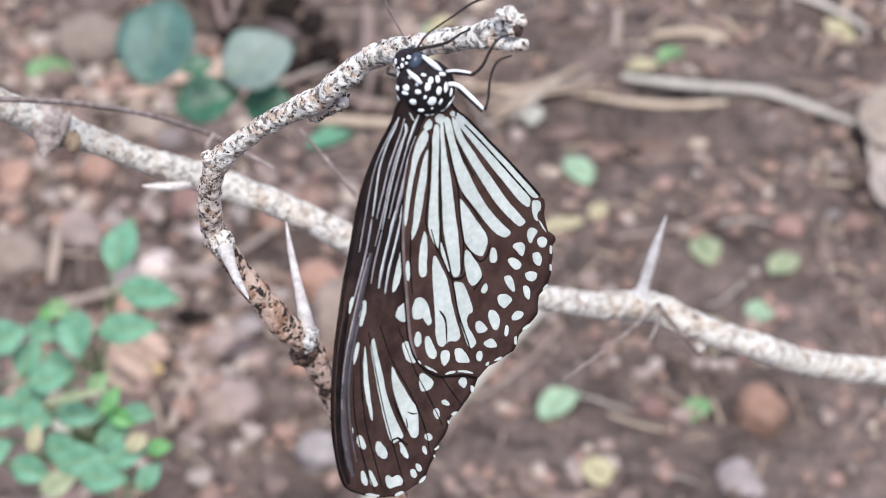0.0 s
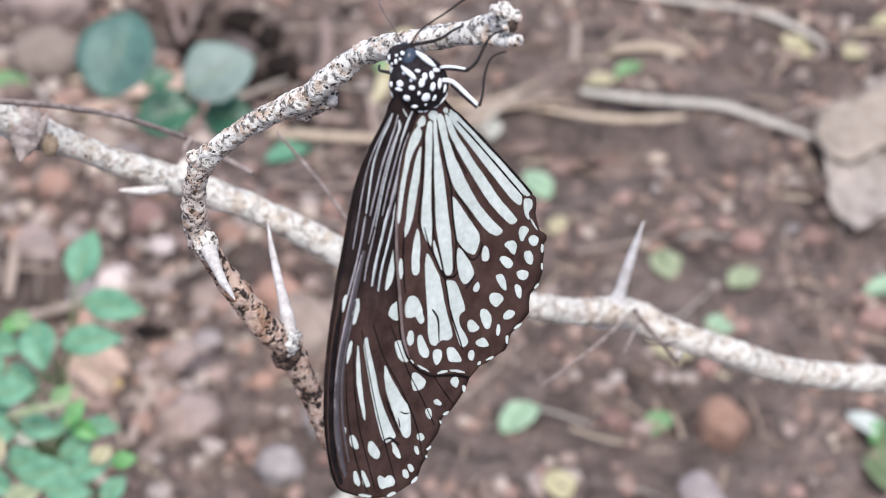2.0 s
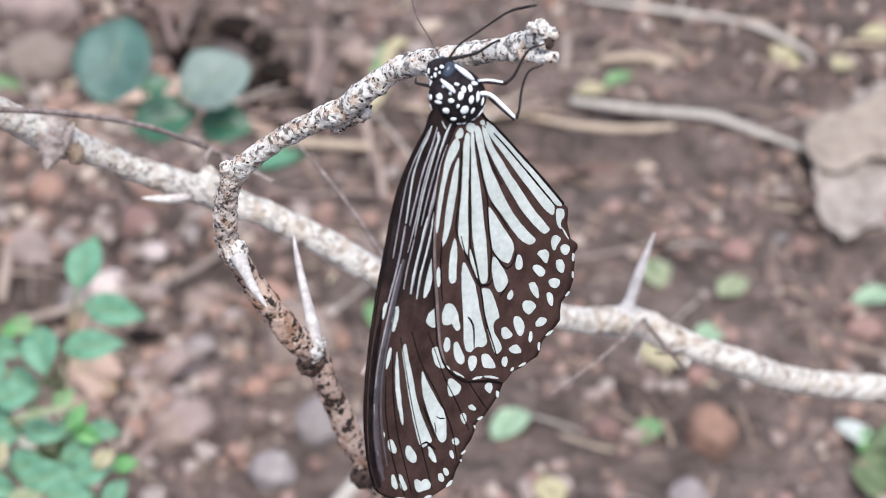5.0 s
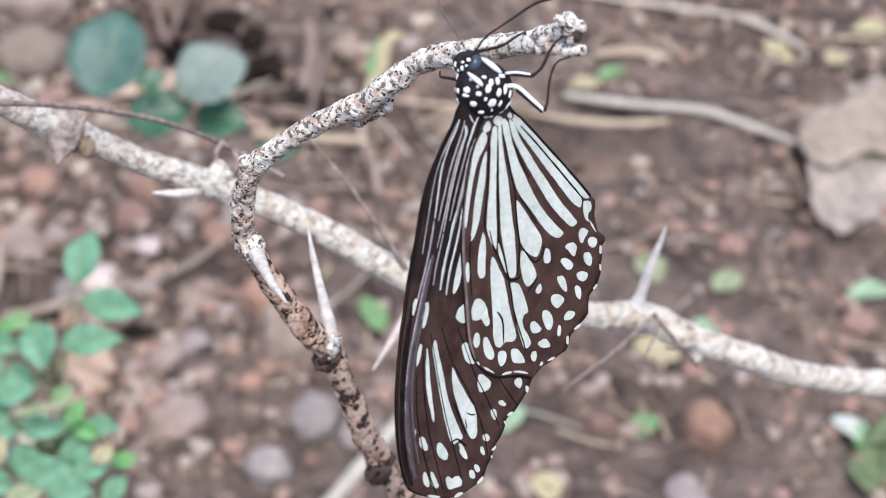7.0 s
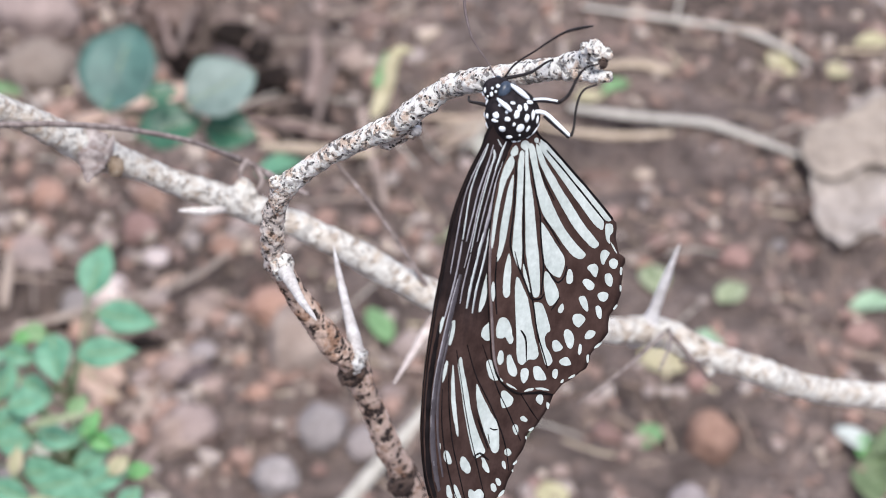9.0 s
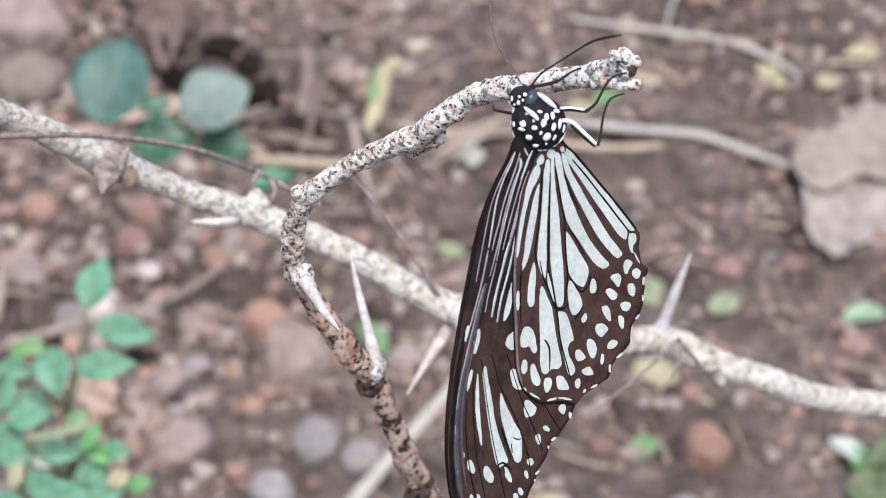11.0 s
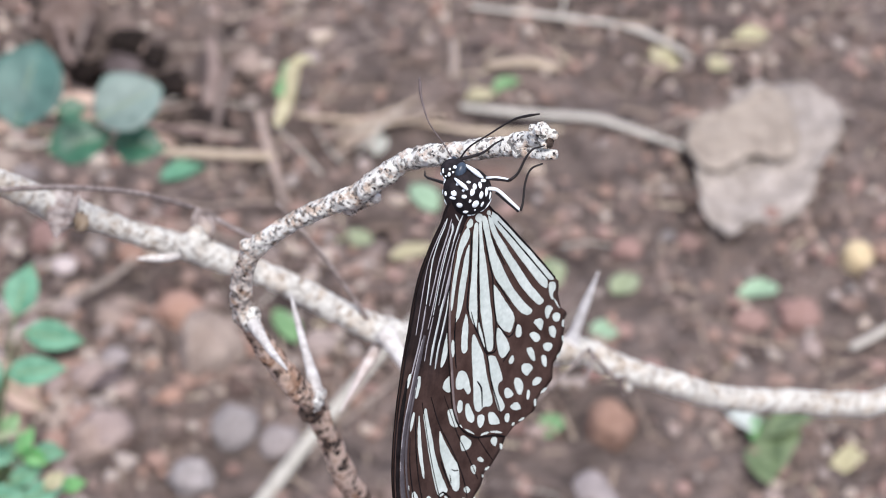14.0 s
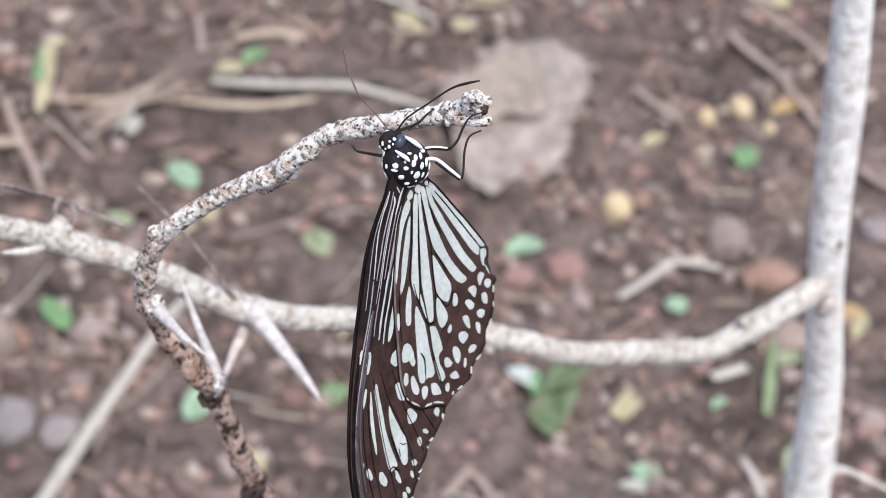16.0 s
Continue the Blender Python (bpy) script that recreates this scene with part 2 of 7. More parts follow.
LEAVES = {
    "blue_green": leaf_material("blue_green_leaf", (0.055, 0.125, 0.105), (0.085, 0.175, 0.145), 0.5, 0.4),
    "dark_green": leaf_material("dark_green_leaf", (0.022, 0.1, 0.055), (0.045, 0.15, 0.08), 0.4, 0.5),
    "pale_blue": leaf_material("pale_blue_leaf", (0.15, 0.21, 0.18), (0.21, 0.275, 0.24), 0.5, 0.4),
    "green": leaf_material("green_leaf", (0.105, 0.275, 0.165), (0.185, 0.385, 0.25), 0.5, 0.25),
    "grass": leaf_material("grass_green_leaf", (0.16, 0.3, 0.125), (0.24, 0.395, 0.19), 0.55, 0.35),
    "bright": leaf_material("bright_green_leaf", (0.085, 0.32, 0.075), (0.16, 0.42, 0.14), 0.45, 0.4),
    "mint": leaf_material("mint_leaf", (0.285, 0.42, 0.265), (0.385, 0.52, 0.355), 0.55, 0.3),
    "lime": leaf_material("lime_leaf", (0.289, 0.332, 0.187), (0.365, 0.399, 0.255), 0.6, 0.3),
    "yellow": leaf_material("yellow_leaf", (0.46, 0.41, 0.235), (0.56, 0.5, 0.31), 0.6, 0.3),
    "straw": leaf_material("straw_yellow_leaf", (0.42, 0.37, 0.22), (0.52, 0.46, 0.3), 0.65, 0.3),
    "amber": leaf_material("amber_leaf", (0.44, 0.29, 0.12), (0.55, 0.4, 0.2), 0.65, 0.3),
    "olive": leaf_material("olive_leaf", (0.1, 0.15, 0.06), (0.19, 0.24, 0.12), 0.5, 0.4),
    "white": leaf_material("white_withered_leaf", (0.55, 0.58, 0.52), (0.72, 0.75, 0.68), 0.6, 0.3),
    "cream": leaf_material("cream_leaf", (0.42, 0.41, 0.35), (0.56, 0.55, 0.48), 0.6, 0.3),
    "tan": leaf_material("dry_tan_leaf", (0.27, 0.215, 0.17), (0.4, 0.335, 0.275), 0.85, 0.2, 0.1),
    "dry": leaf_material("dry_grey_leaf", (0.25, 0.208, 0.175), (0.41, 0.355, 0.315), 0.85, 0.2, 0.1),
    "beige": leaf_material("dry_beige_leaf", (0.42, 0.29, 0.22), (0.52, 0.38, 0.3), 0.8, 0.2, 0.1),
}
STRAW_GOLD = plain_material("golden_straw", (0.36, 0.28, 0.2), (0.48, 0.39, 0.29), 260, 0.75, 0.3, 0.5, 0.0006, 0.15)
STRAW = plain_material("dry_straw", (0.25, 0.195, 0.16), (0.37, 0.305, 0.25), 260, 0.75, 0.3, 0.5, 0.0006, 0.2)
ROOT = plain_material("weathered_root", (0.15, 0.112, 0.095), (0.25, 0.195, 0.17), 200, 0.85, 0.2, 0.7, 0.0008, 0.25)
STRAW_PALE = plain_material("bleached_straw", (0.37, 0.34, 0.29), (0.5, 0.465, 0.405), 260, 0.75, 0.3, 0.5, 0.0006, 0.15)
SPROUT = plain_material("green_stalk", (0.14, 0.2, 0.09), (0.25, 0.3, 0.16), 200, 0.6, 0.3, 0.3, 0.0004)


# ---- shaping helpers ----
def finish(name, bm, mat, parent=None, smooth=True):
    me = bpy.data.meshes.new(name)
    if smooth:
        for fc in bm.faces:
            fc.smooth = True
    bm.to_mesh(me)
    bm.free()
    me.materials.append(mat)
    ob = new(name, me)
    if parent:
        ob.parent = parent
    return ob


def part(name, bm, mat, parent, label="", smooth=True):
    return tagged(finish(name, bm, mat, parent, smooth), label)


def thing(name, label, category, at=(0, 0, 0), group=""):
    ob = new(name)
    ob.location = at
    ob.empty_display_size = 0.01
    return tagged(ob, label, category, group)


def spline(pts, step):
    """A smooth line of (x, y, z, r) through the given points, with a place about every step."""
    p = [np.array(q, float) for q in pts]
    p = [2 * p[0] - p[1], *p, 2 * p[-1] - p[-2]]
    line = []
    for a, b, c, d in zip(p, p[1:], p[2:], p[3:]):
        n = max(2, int(np.linalg.norm((c - b)[:3]) / step))
        for k in range(n):
            t = k / n
            line.append(0.5 * (2 * b + (c - a) * t + (2 * a - 5 * b + 4 * c - d) * t * t + (3 * b - a - 3 * c + d) * t ** 3))
    line.append(p[-2])
    return line


def tube(bm, pts, sides=12, step=1.0, rough=0.0, grain=0.6, flat=1.0, seed=0.0, unit=MM):
    """A closed, slightly uneven tube along points (x, y, z, r) in millimetres."""
    line = spline(pts, step)
    up = Vector((0.31, 0.17, 0.93))
    rings = []
    for i, q in enumerate(line):
        a, b = line[max(0, i - 1)], line[min(len(line) - 1, i + 1)]
        way = Vector((b - a)[:3]).normalized()
        side = way.cross(up)
        if side.length < 0.05:
            side = way.cross(Vector((1, 0, 0)))
        side.normalize()
        top = side.cross(way)
        up = top
        ring = []
        for k in range(sides):
            g = 2 * math.pi * k / sides
            d = side * math.cos(g) + top * math.sin(g) * flat
            c = Vector(q[:3]) + d * q[3]
            if rough:
                s = Vector((c.x + seed, c.y, c.z))
                h = noise.noise(s * 0.33 * grain) * 0.6 + noise.noise(s * grain) * 0.5 + noise.noise(s * 2.4 * grain) * 0.25
                c += d * q[3] * rough * h
            ring.append(bm.verts.new(c * unit))
        rings.append(ring)
    for r, s in zip(rings, rings[1:]):
        for k in range(sides):
            bm.faces.new((s[k], s[(k + 1) % sides], r[(k + 1) % sides], r[k]))
    bm.faces.new(rings[0])
    bm.faces.new(rings[-1][::-1])


def tube_part(name, mat, parent, pts, label="", **kw):
    bm = bmesh.new()
    tube(bm, pts, **kw)
    return part(name, bm, mat, parent, label)


def lump(bm, at, size, turn=(0, 0, 0), rough=0.2, grain=1.0, seed=0.0, sub=3, sharp=1.0):
    """An uneven rounded stone of half-sizes size, in metres."""
    made = bmesh.ops.create_icosphere(bm, subdivisions=sub, radius=1.0)["verts"]
    rot = Euler([radians(a) for a in turn]).to_matrix()
    for v in made:
        n = v.co.normalized()
        s = n * grain + Vector((seed, seed * 0.7, -seed))
        h = 1 + rough * (noise.noise(s * 1.1) + 0.5 * noise.noise(s * 2.6) + 0.2 * noise.noise(s * 6))
        c = Vector([math.copysign(abs(x) ** sharp, x) for x in n]) * h
        v.co = rot @ Vector((c.x * size[0], c.y * size[1], c.z * size[2])) + Vector(at)


# ---- ground ----
HOLLOWS = ((-0.081, 0.641, 0.028, 0.030), (0.064, 0.584, 0.026, 0.014), (-0.088, 0.658, 0.022, 0.014), (-0.075, 0.639, 0.014, 0.012), (-0.171, 0.489, 0.014, 0.022), (-0.125, 0.690, 0.012, 0.020), (0.077, 0.603, 0.020, 0.014), (0.092, 0.600, 0.016, 0.012), (-0.077, 0.697, 0.012, 0.015), (-0.052, 0.707, 0.010, 0.012), (0.019, 0.544, 0.014, 0.012), (0.107, 0.583, 0.014, 0.010), (-0.098, 0.674, 0.024, 0.022), (-0.128, 0.694, 0.022, 0.016))


def bare(x, y):
    """True where dark hollows and patches of fine soil lie free of grit."""
    return any((x - u) ** 2 + (y - v) ** 2 < (1.5 * r) ** 2 for u, v, r, d in HOLLOWS) or noise.noise(Vector((x, y, 0.3)) * 17) < -0.2


def height(x, y):
    p = Vector((x, y, 0.0))
    hollow = sum(d * math.exp(-((x - u) ** 2 + (y - v) ** 2) / r ** 2) for u, v, r, d in HOLLOWS)
    return -hollow + 0.007 * noise.noise(p * 8) + 0.006 * noise.noise(p * 27) + 0.004 * noise.noise(p * 75) + 0.002 * noise.noise(p * 160)


def axis_lines(a, b, step, far):
    inner = list(np.arange(a, b, step))
    lo, hi, d = [], [], step
    x = a
    while x > -far:
        d *= 1.35
        x -= d
        lo.append(x)
    x, d = inner[-1], step
    while x < far:
        d *= 1.35
        x += d
        hi.append(x)
    return lo[::-1] + inner + hi


def build_ground():
    xs, ys = axis_lines(-0.38, 0.48, 0.0032, 300), axis_lines(0.2, 1.0, 0.0032, 300)
    verts = [(x, y, height(x, y) if abs(x) < 3 and abs(y) < 4 else 0.0) for y in ys for x in xs]
    n = len(xs)
    faces = [(j * n + i, j * n + i + 1, (j + 1) * n + i + 1, (j + 1) * n + i) for j in range(len(ys) - 1) for i in range(n - 1)]
    me = bpy.data.meshes.new("ground")
    me.from_pydata(verts, [], faces)
    me.polygons.foreach_set("use_smooth", [True] * len(faces))
    me.materials.append(SOIL)
    tagged(new("ground", me), "bare reddish-brown soil strewn with grit and pebbles", "ground", kind="structure")


build_ground()


# ---- the butterfly's perch ----
def build_perch():
    perch = thing("thorny_twig", "speckled grey-brown thorny twig curving over to a broken tip", "twig", (0.02, 0.05, 0.0))
    o = Vector(perch.location) / MM

    def at(*pts):
        return [(p[0] - o.x, p[1] - o.y, p[2] - o.z, p[3]) for p in pts]

    tube_part("arched_end", TWIG_BARK, perch, at(
        (8.8, 6.2, 465.0, 0.9), (8.1, 6.9, 464.4, 1.25), (7, 8.4, 462.9, 1.35), (4.3, 10.5, 460.3, 1.35), (0.6, 12.8, 458.1, 1.35),
        (-2.6, 15, 455.9, 1.4), (-5.5, 17.2, 453.6, 1.55), (-8.4, 19.3, 451.2, 1.45), (-11.7, 20.3, 447.7, 1.5), (-15.3, 21.7, 443.5, 1.55),
        (-19.1, 23.6, 440.1, 1.4), (-22.8, 25.4, 436.6, 1.3), (-26.6, 27, 432.5, 1.3), (-29.7, 28.4, 428.6, 1.5), (-31, 29.3, 424.6, 1.45)), sides=26, step=0.25, rough=0.32, grain=1.25)
    tube_part("bend", TWIG_MID, perch, at(
        (-27.6, 27.5, 431.2, 1.2), (-29.7, 28.4, 428.6, 1.5), (-31.4, 29.7, 423.2, 1.55), (-32.1, 30.7, 417.6, 1.55), (-31.8, 31.8, 412.1, 1.6)), "brown flecked bark", sides=26, step=0.25, rough=0.34, grain=1.25)
    tube_part("lower_stem", TWIG_DARK, perch, at(
        (-32, 31.5, 413.4, 1.55), (-29.9, 32.9, 406.6, 1.65), (-26.9, 33.1, 400.1, 1.85), (-24.0, 33.8, 394.1, 1.95), (-21.5, 35.3, 389.2, 1.95),
        (-19.4, 35.8, 380.9, 1.83), (-16.8, 35.9, 372.0, 1.9), (-14.3, 36.8, 364.1, 2.0), (-12.3, 37.3, 358.5, 1.92), (-10.5, 38.1, 353.4, 1.85),
        (-4, 40, 330, 1.9), (6, 44, 280, 2.1), (14, 48, 200, 2.4), (18, 50, 100, 2.7), (20, 50, -6, 3.2)), sides=24, step=0.35, rough=0.26, grain=0.9)
    for c, size, turn in (((-21.9, 34.6, 389.0), (1.95, 1.9, 3.0), (0, 20, 0)), ((-14.5, 36.3, 364.0), (2.05, 2.0, 3.2), (0, 15, 10))):
        bm = bmesh.new()
        lump(bm, (Vector(c) - o) * MM, [s * MM for s in size], turn, 0.3, 1.7, c[0], 4)
        part("knot", bm, KNOT, perch, "black rough knot")
    tube_part("thorn", THORN, perch, at((-21.2, 34.4, 392.6, 1.25), (-21.6, 36.4, 394.3, 1.0), (-23.0, 41.5, 397.2, 0.62), (-24.2, 46.5, 399.6, 0.36), (-24.7, 49.2, 400.8, 0.08)), "long pale straight thorn", sides=12, step=0.4, rough=0.2)
    tube_part("thorn", THORN, perch, at((-30.9, 30.6, 412.6, 1.0), (-30.0, 27.6, 413.6, 0.95), (-28.0, 21.0, 415.4, 0.6), (-26.0, 15.5, 417.2, 0.28), (-25.4, 13.8, 417.8, 0.06)), "long pale straight thorn", sides=12, step=0.4, rough=0.2)
    for c, size, turn in (((-21.3, 34.2, 391.6), (1.7, 1.5, 2.1), (0, 20, 0)), ((-30.9, 30.2, 413.0), (1.6, 1.5, 2.0), (0, -10, 0))):
        bm = bmesh.new()
        lump(bm, (Vector(c) - o) * MM, [s * MM for s in size], turn, 0.35, 1.8, c[2], 4)
        part("thorn_base", bm, TWIG_BARK, perch, "pale swollen thorn base")
    tube_part("stub", TWIG_BARK, perch, at((5.2, 8.6, 461.2, 0.95), (7.0, 7.1, 461.8, 0.85), (8.6, 6.0, 462.4, 0.72), (9.9, 5.1, 462.9, 0.6)), "pale snapped side stub", sides=14, step=0.25, rough=0.5, grain=1.3)
    for c, size in (((-15.1, 23.7, 440.8), (2.6, 1.5, 1.5)), ((-13.4, 22.8, 442.2), (1.9, 1.3, 1.3))):
        bm = bmesh.new()
        lump(bm, (Vector(c) - o) * MM, [v * MM for v in size], (0, -30, 0), 0.35, 1.8, c[0], 4)
        part("bark_swelling", bm, TWIG_MID, perch, "rough brown bark swelling")
    bm = bmesh.new()
    lump(bm, (Vector((9.0, 5.5, 464.6)) - o) * MM, (0.55 * MM, 0.5 * MM, 0.95 * MM), (0, 0, 0), 0.35, 1.8, 6.0, 3)
    part("broken_end", bm, KNOT, perch, "dark snapped wood at the tip")
    for c, s in (((8.1, 6.2, 465.9), 1.05), ((9.4, 5.6, 465.8), 0.6), ((7.2, 7.3, 465.2), 0.8), ((8.4, 5.8, 464.2), 0.7), ((-12.4, 22.0, 442.7), 0.75), ((-30.9, 28.0, 429.6), 0.85), ((-5.2, 16.6, 454.2), 0.8)):
        bm = bmesh.new()
        lump(bm, (Vector(c) - o) * MM, (s * MM,) * 3, (0, 0, 0), 0.4, 1.6, c[2], 4)
        part("bud", bm, THORN if s == 0.75 else TWIG_BARK, perch, "small pale dried bud")


build_perch()


def build_branch():
    shrub = thing("thorny_shrub", "pale upright shrub stem with a long thorny side branch", "shrub", (0.152, 0.14, 0.0))
    o = Vector(shrub.location) / MM

    def at(*pts):
        return [(p[0] - o.x, p[1] - o.y, p[2] - o.z, p[3]) for p in pts]

    tube_part("upright_stem", STEM_BARK, shrub, at(
        (119, 140, 480, 3.6), (127, 140, 408, 4.0), (130.4, 140, 378.6, 4.3), (134.3, 140, 347.8, 4.6), (138.1, 140, 313.9, 4.55), (142.2, 140, 288, 4.4),
        (148, 140, 255.9, 5.0), (151, 140, 221.3, 6.0), (153.6, 140, 200, 6.0), (154, 140, 120, 6.6), (152, 140, -8, 8)), "pale grey bark", sides=32, step=1.2, rough=0.1, grain=0.22)
    tube_part("side_branch", BRANCH_BARK, shrub, at(
        (-110, 40, 452, 1.9), (-80.3, 62, 420, 1.98), (-76.7, 66.2, 414.4, 2.03), (-70.4, 70.4, 407.4, 2.17), (-63.5, 74.6, 398.9, 2.6), (-57.6, 77.8, 393.4, 2.09),
        (-50.1, 81, 386.7, 2.22), (-41.5, 85.4, 379.2, 2.6), (-33.1, 86, 374.6, 2.35), (-25.6, 86, 369.8, 2.45), (-17.9, 85.6, 364.3, 2.5), (-9.1, 83.4, 360.4, 2.7),
        (2, 85.5, 354.2, 2.4), (13.2, 90.5, 347.7, 2.35), (24, 96.6, 339.9, 2.45), (32.9, 102.1, 334.6, 2.9), (42, 102.4, 329.3, 2.65), (52.5, 102.3, 324.4, 2.65),
        (66, 106.6, 315.1, 2.6), (82.7, 112.1, 307.5, 2.7), (96.2, 117.8, 300.2, 3), (106.1, 122.0, 296.0, 2.8), (117.2, 127.2, 295.9, 3), (129.8, 132.5, 297.2, 3.2), (138.5, 137.6, 297, 3.3)),
        "scaly whitish bark with brown flecks", sides=30, step=0.4, rough=0.2, grain=0.5)
    # upright thorn and its base get the brightened colour in place of light
    tube_part("thorn", THORN_LIT, shrub, at((30.6, 101.0, 334.6, 2.7), (31.3, 101.0, 338.6, 1.55), (31.9, 100.4, 342.2, 1.05), (33.1, 99.4, 349.8, 0.85), (34.3, 98.3, 356.8, 0.35), (34.9, 98.0, 359.9, 0.08)), "straight pale thorn", sides=12, step=0.7, rough=0.12)
    bm = bmesh.new()
    lump(bm, (Vector((30.4, 101.6, 334.9)) - o) * MM, (4.2 * MM, 2.4 * MM, 2.9 * MM), (0, 0, 0), 0.4, 1.8, 9.0, 4)
    part("thorn_base", bm, THORN_LIT, shrub, "pale swollen thorn base")
    tube_part("thorn", THORN, shrub, at((-7.6, 81.6, 361, 2.1), (-5.4, 77.6, 359.6, 1.6), (-2.3, 70.4, 358.6, 1.15), (0.4, 63.4, 357.6, 0.55), (1.3, 60.7, 357.2, 0.1)), "stout pale thorn", sides=12, step=0.7, rough=0.12)
    tube_part("thorn", THORN_DARK, shrub, at((-8.0, 84.0, 357.6, 0.75), (-9.8, 80.6, 356.4, 1.15), (-12.6, 75.4, 355.4, 0.8), (-16.4, 68.0, 354.0, 0.12)), "brown weathered thorn", sides=10, step=0.6, rough=0.15)
    tube_part("thorn", THORN, shrub, at((-44.6, 82.4, 381.2, 0.9), (-46.8, 80.6, 382.0, 0.85), (-49.4, 79.8, 382.6, 0.6), (-51.8, 79.3, 383.1, 0.15)), "short blunt thorn", sides=10, step=0.5, rough=0.12)
    bm = bmesh.new()
    lump(bm, (Vector((-63.6, 74.4, 399.0)) - o) * MM, (3.0 * MM, 2.7 * MM, 2.9 * MM), (0, 30, 0), 0.35, 2.2, 4.0, 4)
    part("node", bm, BRANCH_BARK, shrub, "knobbly bark swelling")
    tube_part("node_scale", NODE_BARK, shrub, at((-65.1, 75.9, 400.7, 1.2), (-63.2, 73.3, 400.8, 2.5), (-63.7, 71.3, 399.3, 1.9), (-63.9, 69.8, 398.3, 1.0), (-64.0, 68.5, 397.5, 0.1)), "pinkish pointed bark flap", sides=18, step=0.25, rough=1.0, grain=0.8)
    tube_part("node_scale", NODE_BARK, shrub, at((-62.3, 73.5, 398.2, 1.4), (-61.1, 73.5, 400.3, 1.1), (-60.4, 73.9, 401.4, 0.6), (-59.9, 74.2, 402.5, 0.08)), "pinkish upright bark spike", sides=9, step=0.4, rough=0.4, grain=1.2)
    tube_part("node_scale", TWIG_OLD, shrub, at((-61.4, 73.0, 398.6, 0.5), (-62.1, 71.0, 398.6, 0.55), (-63.1, 69.9, 397.9, 0.4)), "dark crack in the bark", sides=8, step=0.4, rough=0.4, grain=1.2)
    tube_part("node_scale", NODE_OCHRE, shrub, at((-60.7, 73.6, 398.1, 1.0), (-60.0, 72.1, 397.7, 1.3), (-60.5, 71.8, 396.4, 0.7)), "ochre torn bark scale", sides=14, step=0.25, rough=0.9, grain=0.9)
    tube_part("node_scale", TWIG_OLD, shrub, at((-48.9, 85.4, 380.5, 0.3), (-47.0, 84.8, 380.0, 0.55), (-44.9, 84.3, 379.0, 0.3)), "dark split in the bark", sides=8, step=0.4, rough=0.4, grain=1.2)
    tube_part("tendril", WIRE, shrub, at((-79.3, 48.1, 423.5, 0.47), (-74.1, 54.7, 419.1, 0.47), (-66.1, 61.9, 413.9, 0.47), (-58.6, 70.2, 406.9, 0.47), (-50.3, 80.2, 397.2, 0.47), (-44.8, 87.4, 388.9, 0.47), (-41.4, 91.9, 383.4, 0.47), (-36.2, 87.0, 384.0, 0.5), (-30.6, 82.8, 383.6, 0.38)), "thin dry brown tendril", sides=8, step=0.6, rough=0.15)
    tube_part("tendril", WIRE, shrub, at((-40.7, 89.6, 385.7, 0.5), (-41.9, 88.2, 384.6, 0.5), (-41.7, 86.8, 382.8, 0.5), (-39.6, 86.4, 381.6, 0.5), (-38.4, 87.4, 383.0, 0.45), (-39.4, 89.0, 384.8, 0.42)), "curled dry tendril", sides=8, step=0.3, rough=0.2)
    tube_part("side_twig", WIRE, shrub, at((-9.6, 82.0, 361.5, 0.6), (-14.0, 84.0, 369.0, 0.4), (-20.4, 87.0, 378.6, 0.36), (-27.0, 92.0, 384.6, 0.25)), "thin dry side twig", sides=7, step=0.6, rough=0.2)
    tube_part("side_twig", TWIG_OLD, shrub, at((34.2, 97.7, 339.3, 0.50), (36.3, 93.5, 339.0, 0.42), (38.5, 90.2, 338.2, 0.40), (41.4, 87.2, 336.2, 0.30)), "thin dark forked twig", sides=7, step=0.6, rough=0.3)
    tube_part("side_twig", TWIG_OLD, shrub, at((35.9, 90.8, 337.4, 0.22), (38.5, 90.0, 338.0, 0.30), (41.3, 90.3, 338.3, 0.25)), "thin dark forked twig", sides=7, step=0.6, rough=0.3)
    tube_part("side_twig", WIRE, shrub, at((34.7, 96.5, 339.4, 0.40), (33.8, 91.7, 340.0, 0.34), (31.6, 86.2, 339.7, 0.20)), "thin dry side twig", sides=7, step=0.7, rough=0.2)
    tube_part("side_twig", WIRE, shrub, at((33.5, 97.2, 338.7, 0.40), (26.4, 89.0, 338.4, 0.28), (16.4, 79.3, 338.0, 0.18)), "thin dry side twig", sides=7, step=0.7, rough=0.2)
    tube_part("side_twig", BRANCH_BARK, shrub, at((154, 140, 226, 2.2), (161, 139.4, 226.0, 1.0), (172, 133.6, 222.7, 0.8), (186, 128, 222, 0.6)), "short pale side twig", sides=10, step=1.0, rough=0.2)
    for c, s in (((41.2, 89.6, 335.9), 1.1), ((114.1, 125.0, 300.6), 1.5), ((115.6, 124.6, 302.0), 1.0), ((-41.5, 85.6, 381.6), 2.2), ((97.6, 117.0, 298.6), 1.2)):
        bm = bmesh.new()
        lump(bm, (Vector(c) - o) * MM, (s * MM,) * 3, (0, 0, 0), 0.35, 1.8, c[0])
        part("bud", bm, BRANCH_BARK, shrub, "small dried bud scar")
    bm = bmesh.new()
    lump(bm, (Vector((140.6, 136.2, 291.6)) - o) * MM, (2.6 * MM, 1.8 * MM, 3.6 * MM), (0, 0, 0), 0.3, 1.5, 3.0)
    part("scar", bm, THORN_DARK, shrub, "rusty brown scar at the fork")


build_branch()


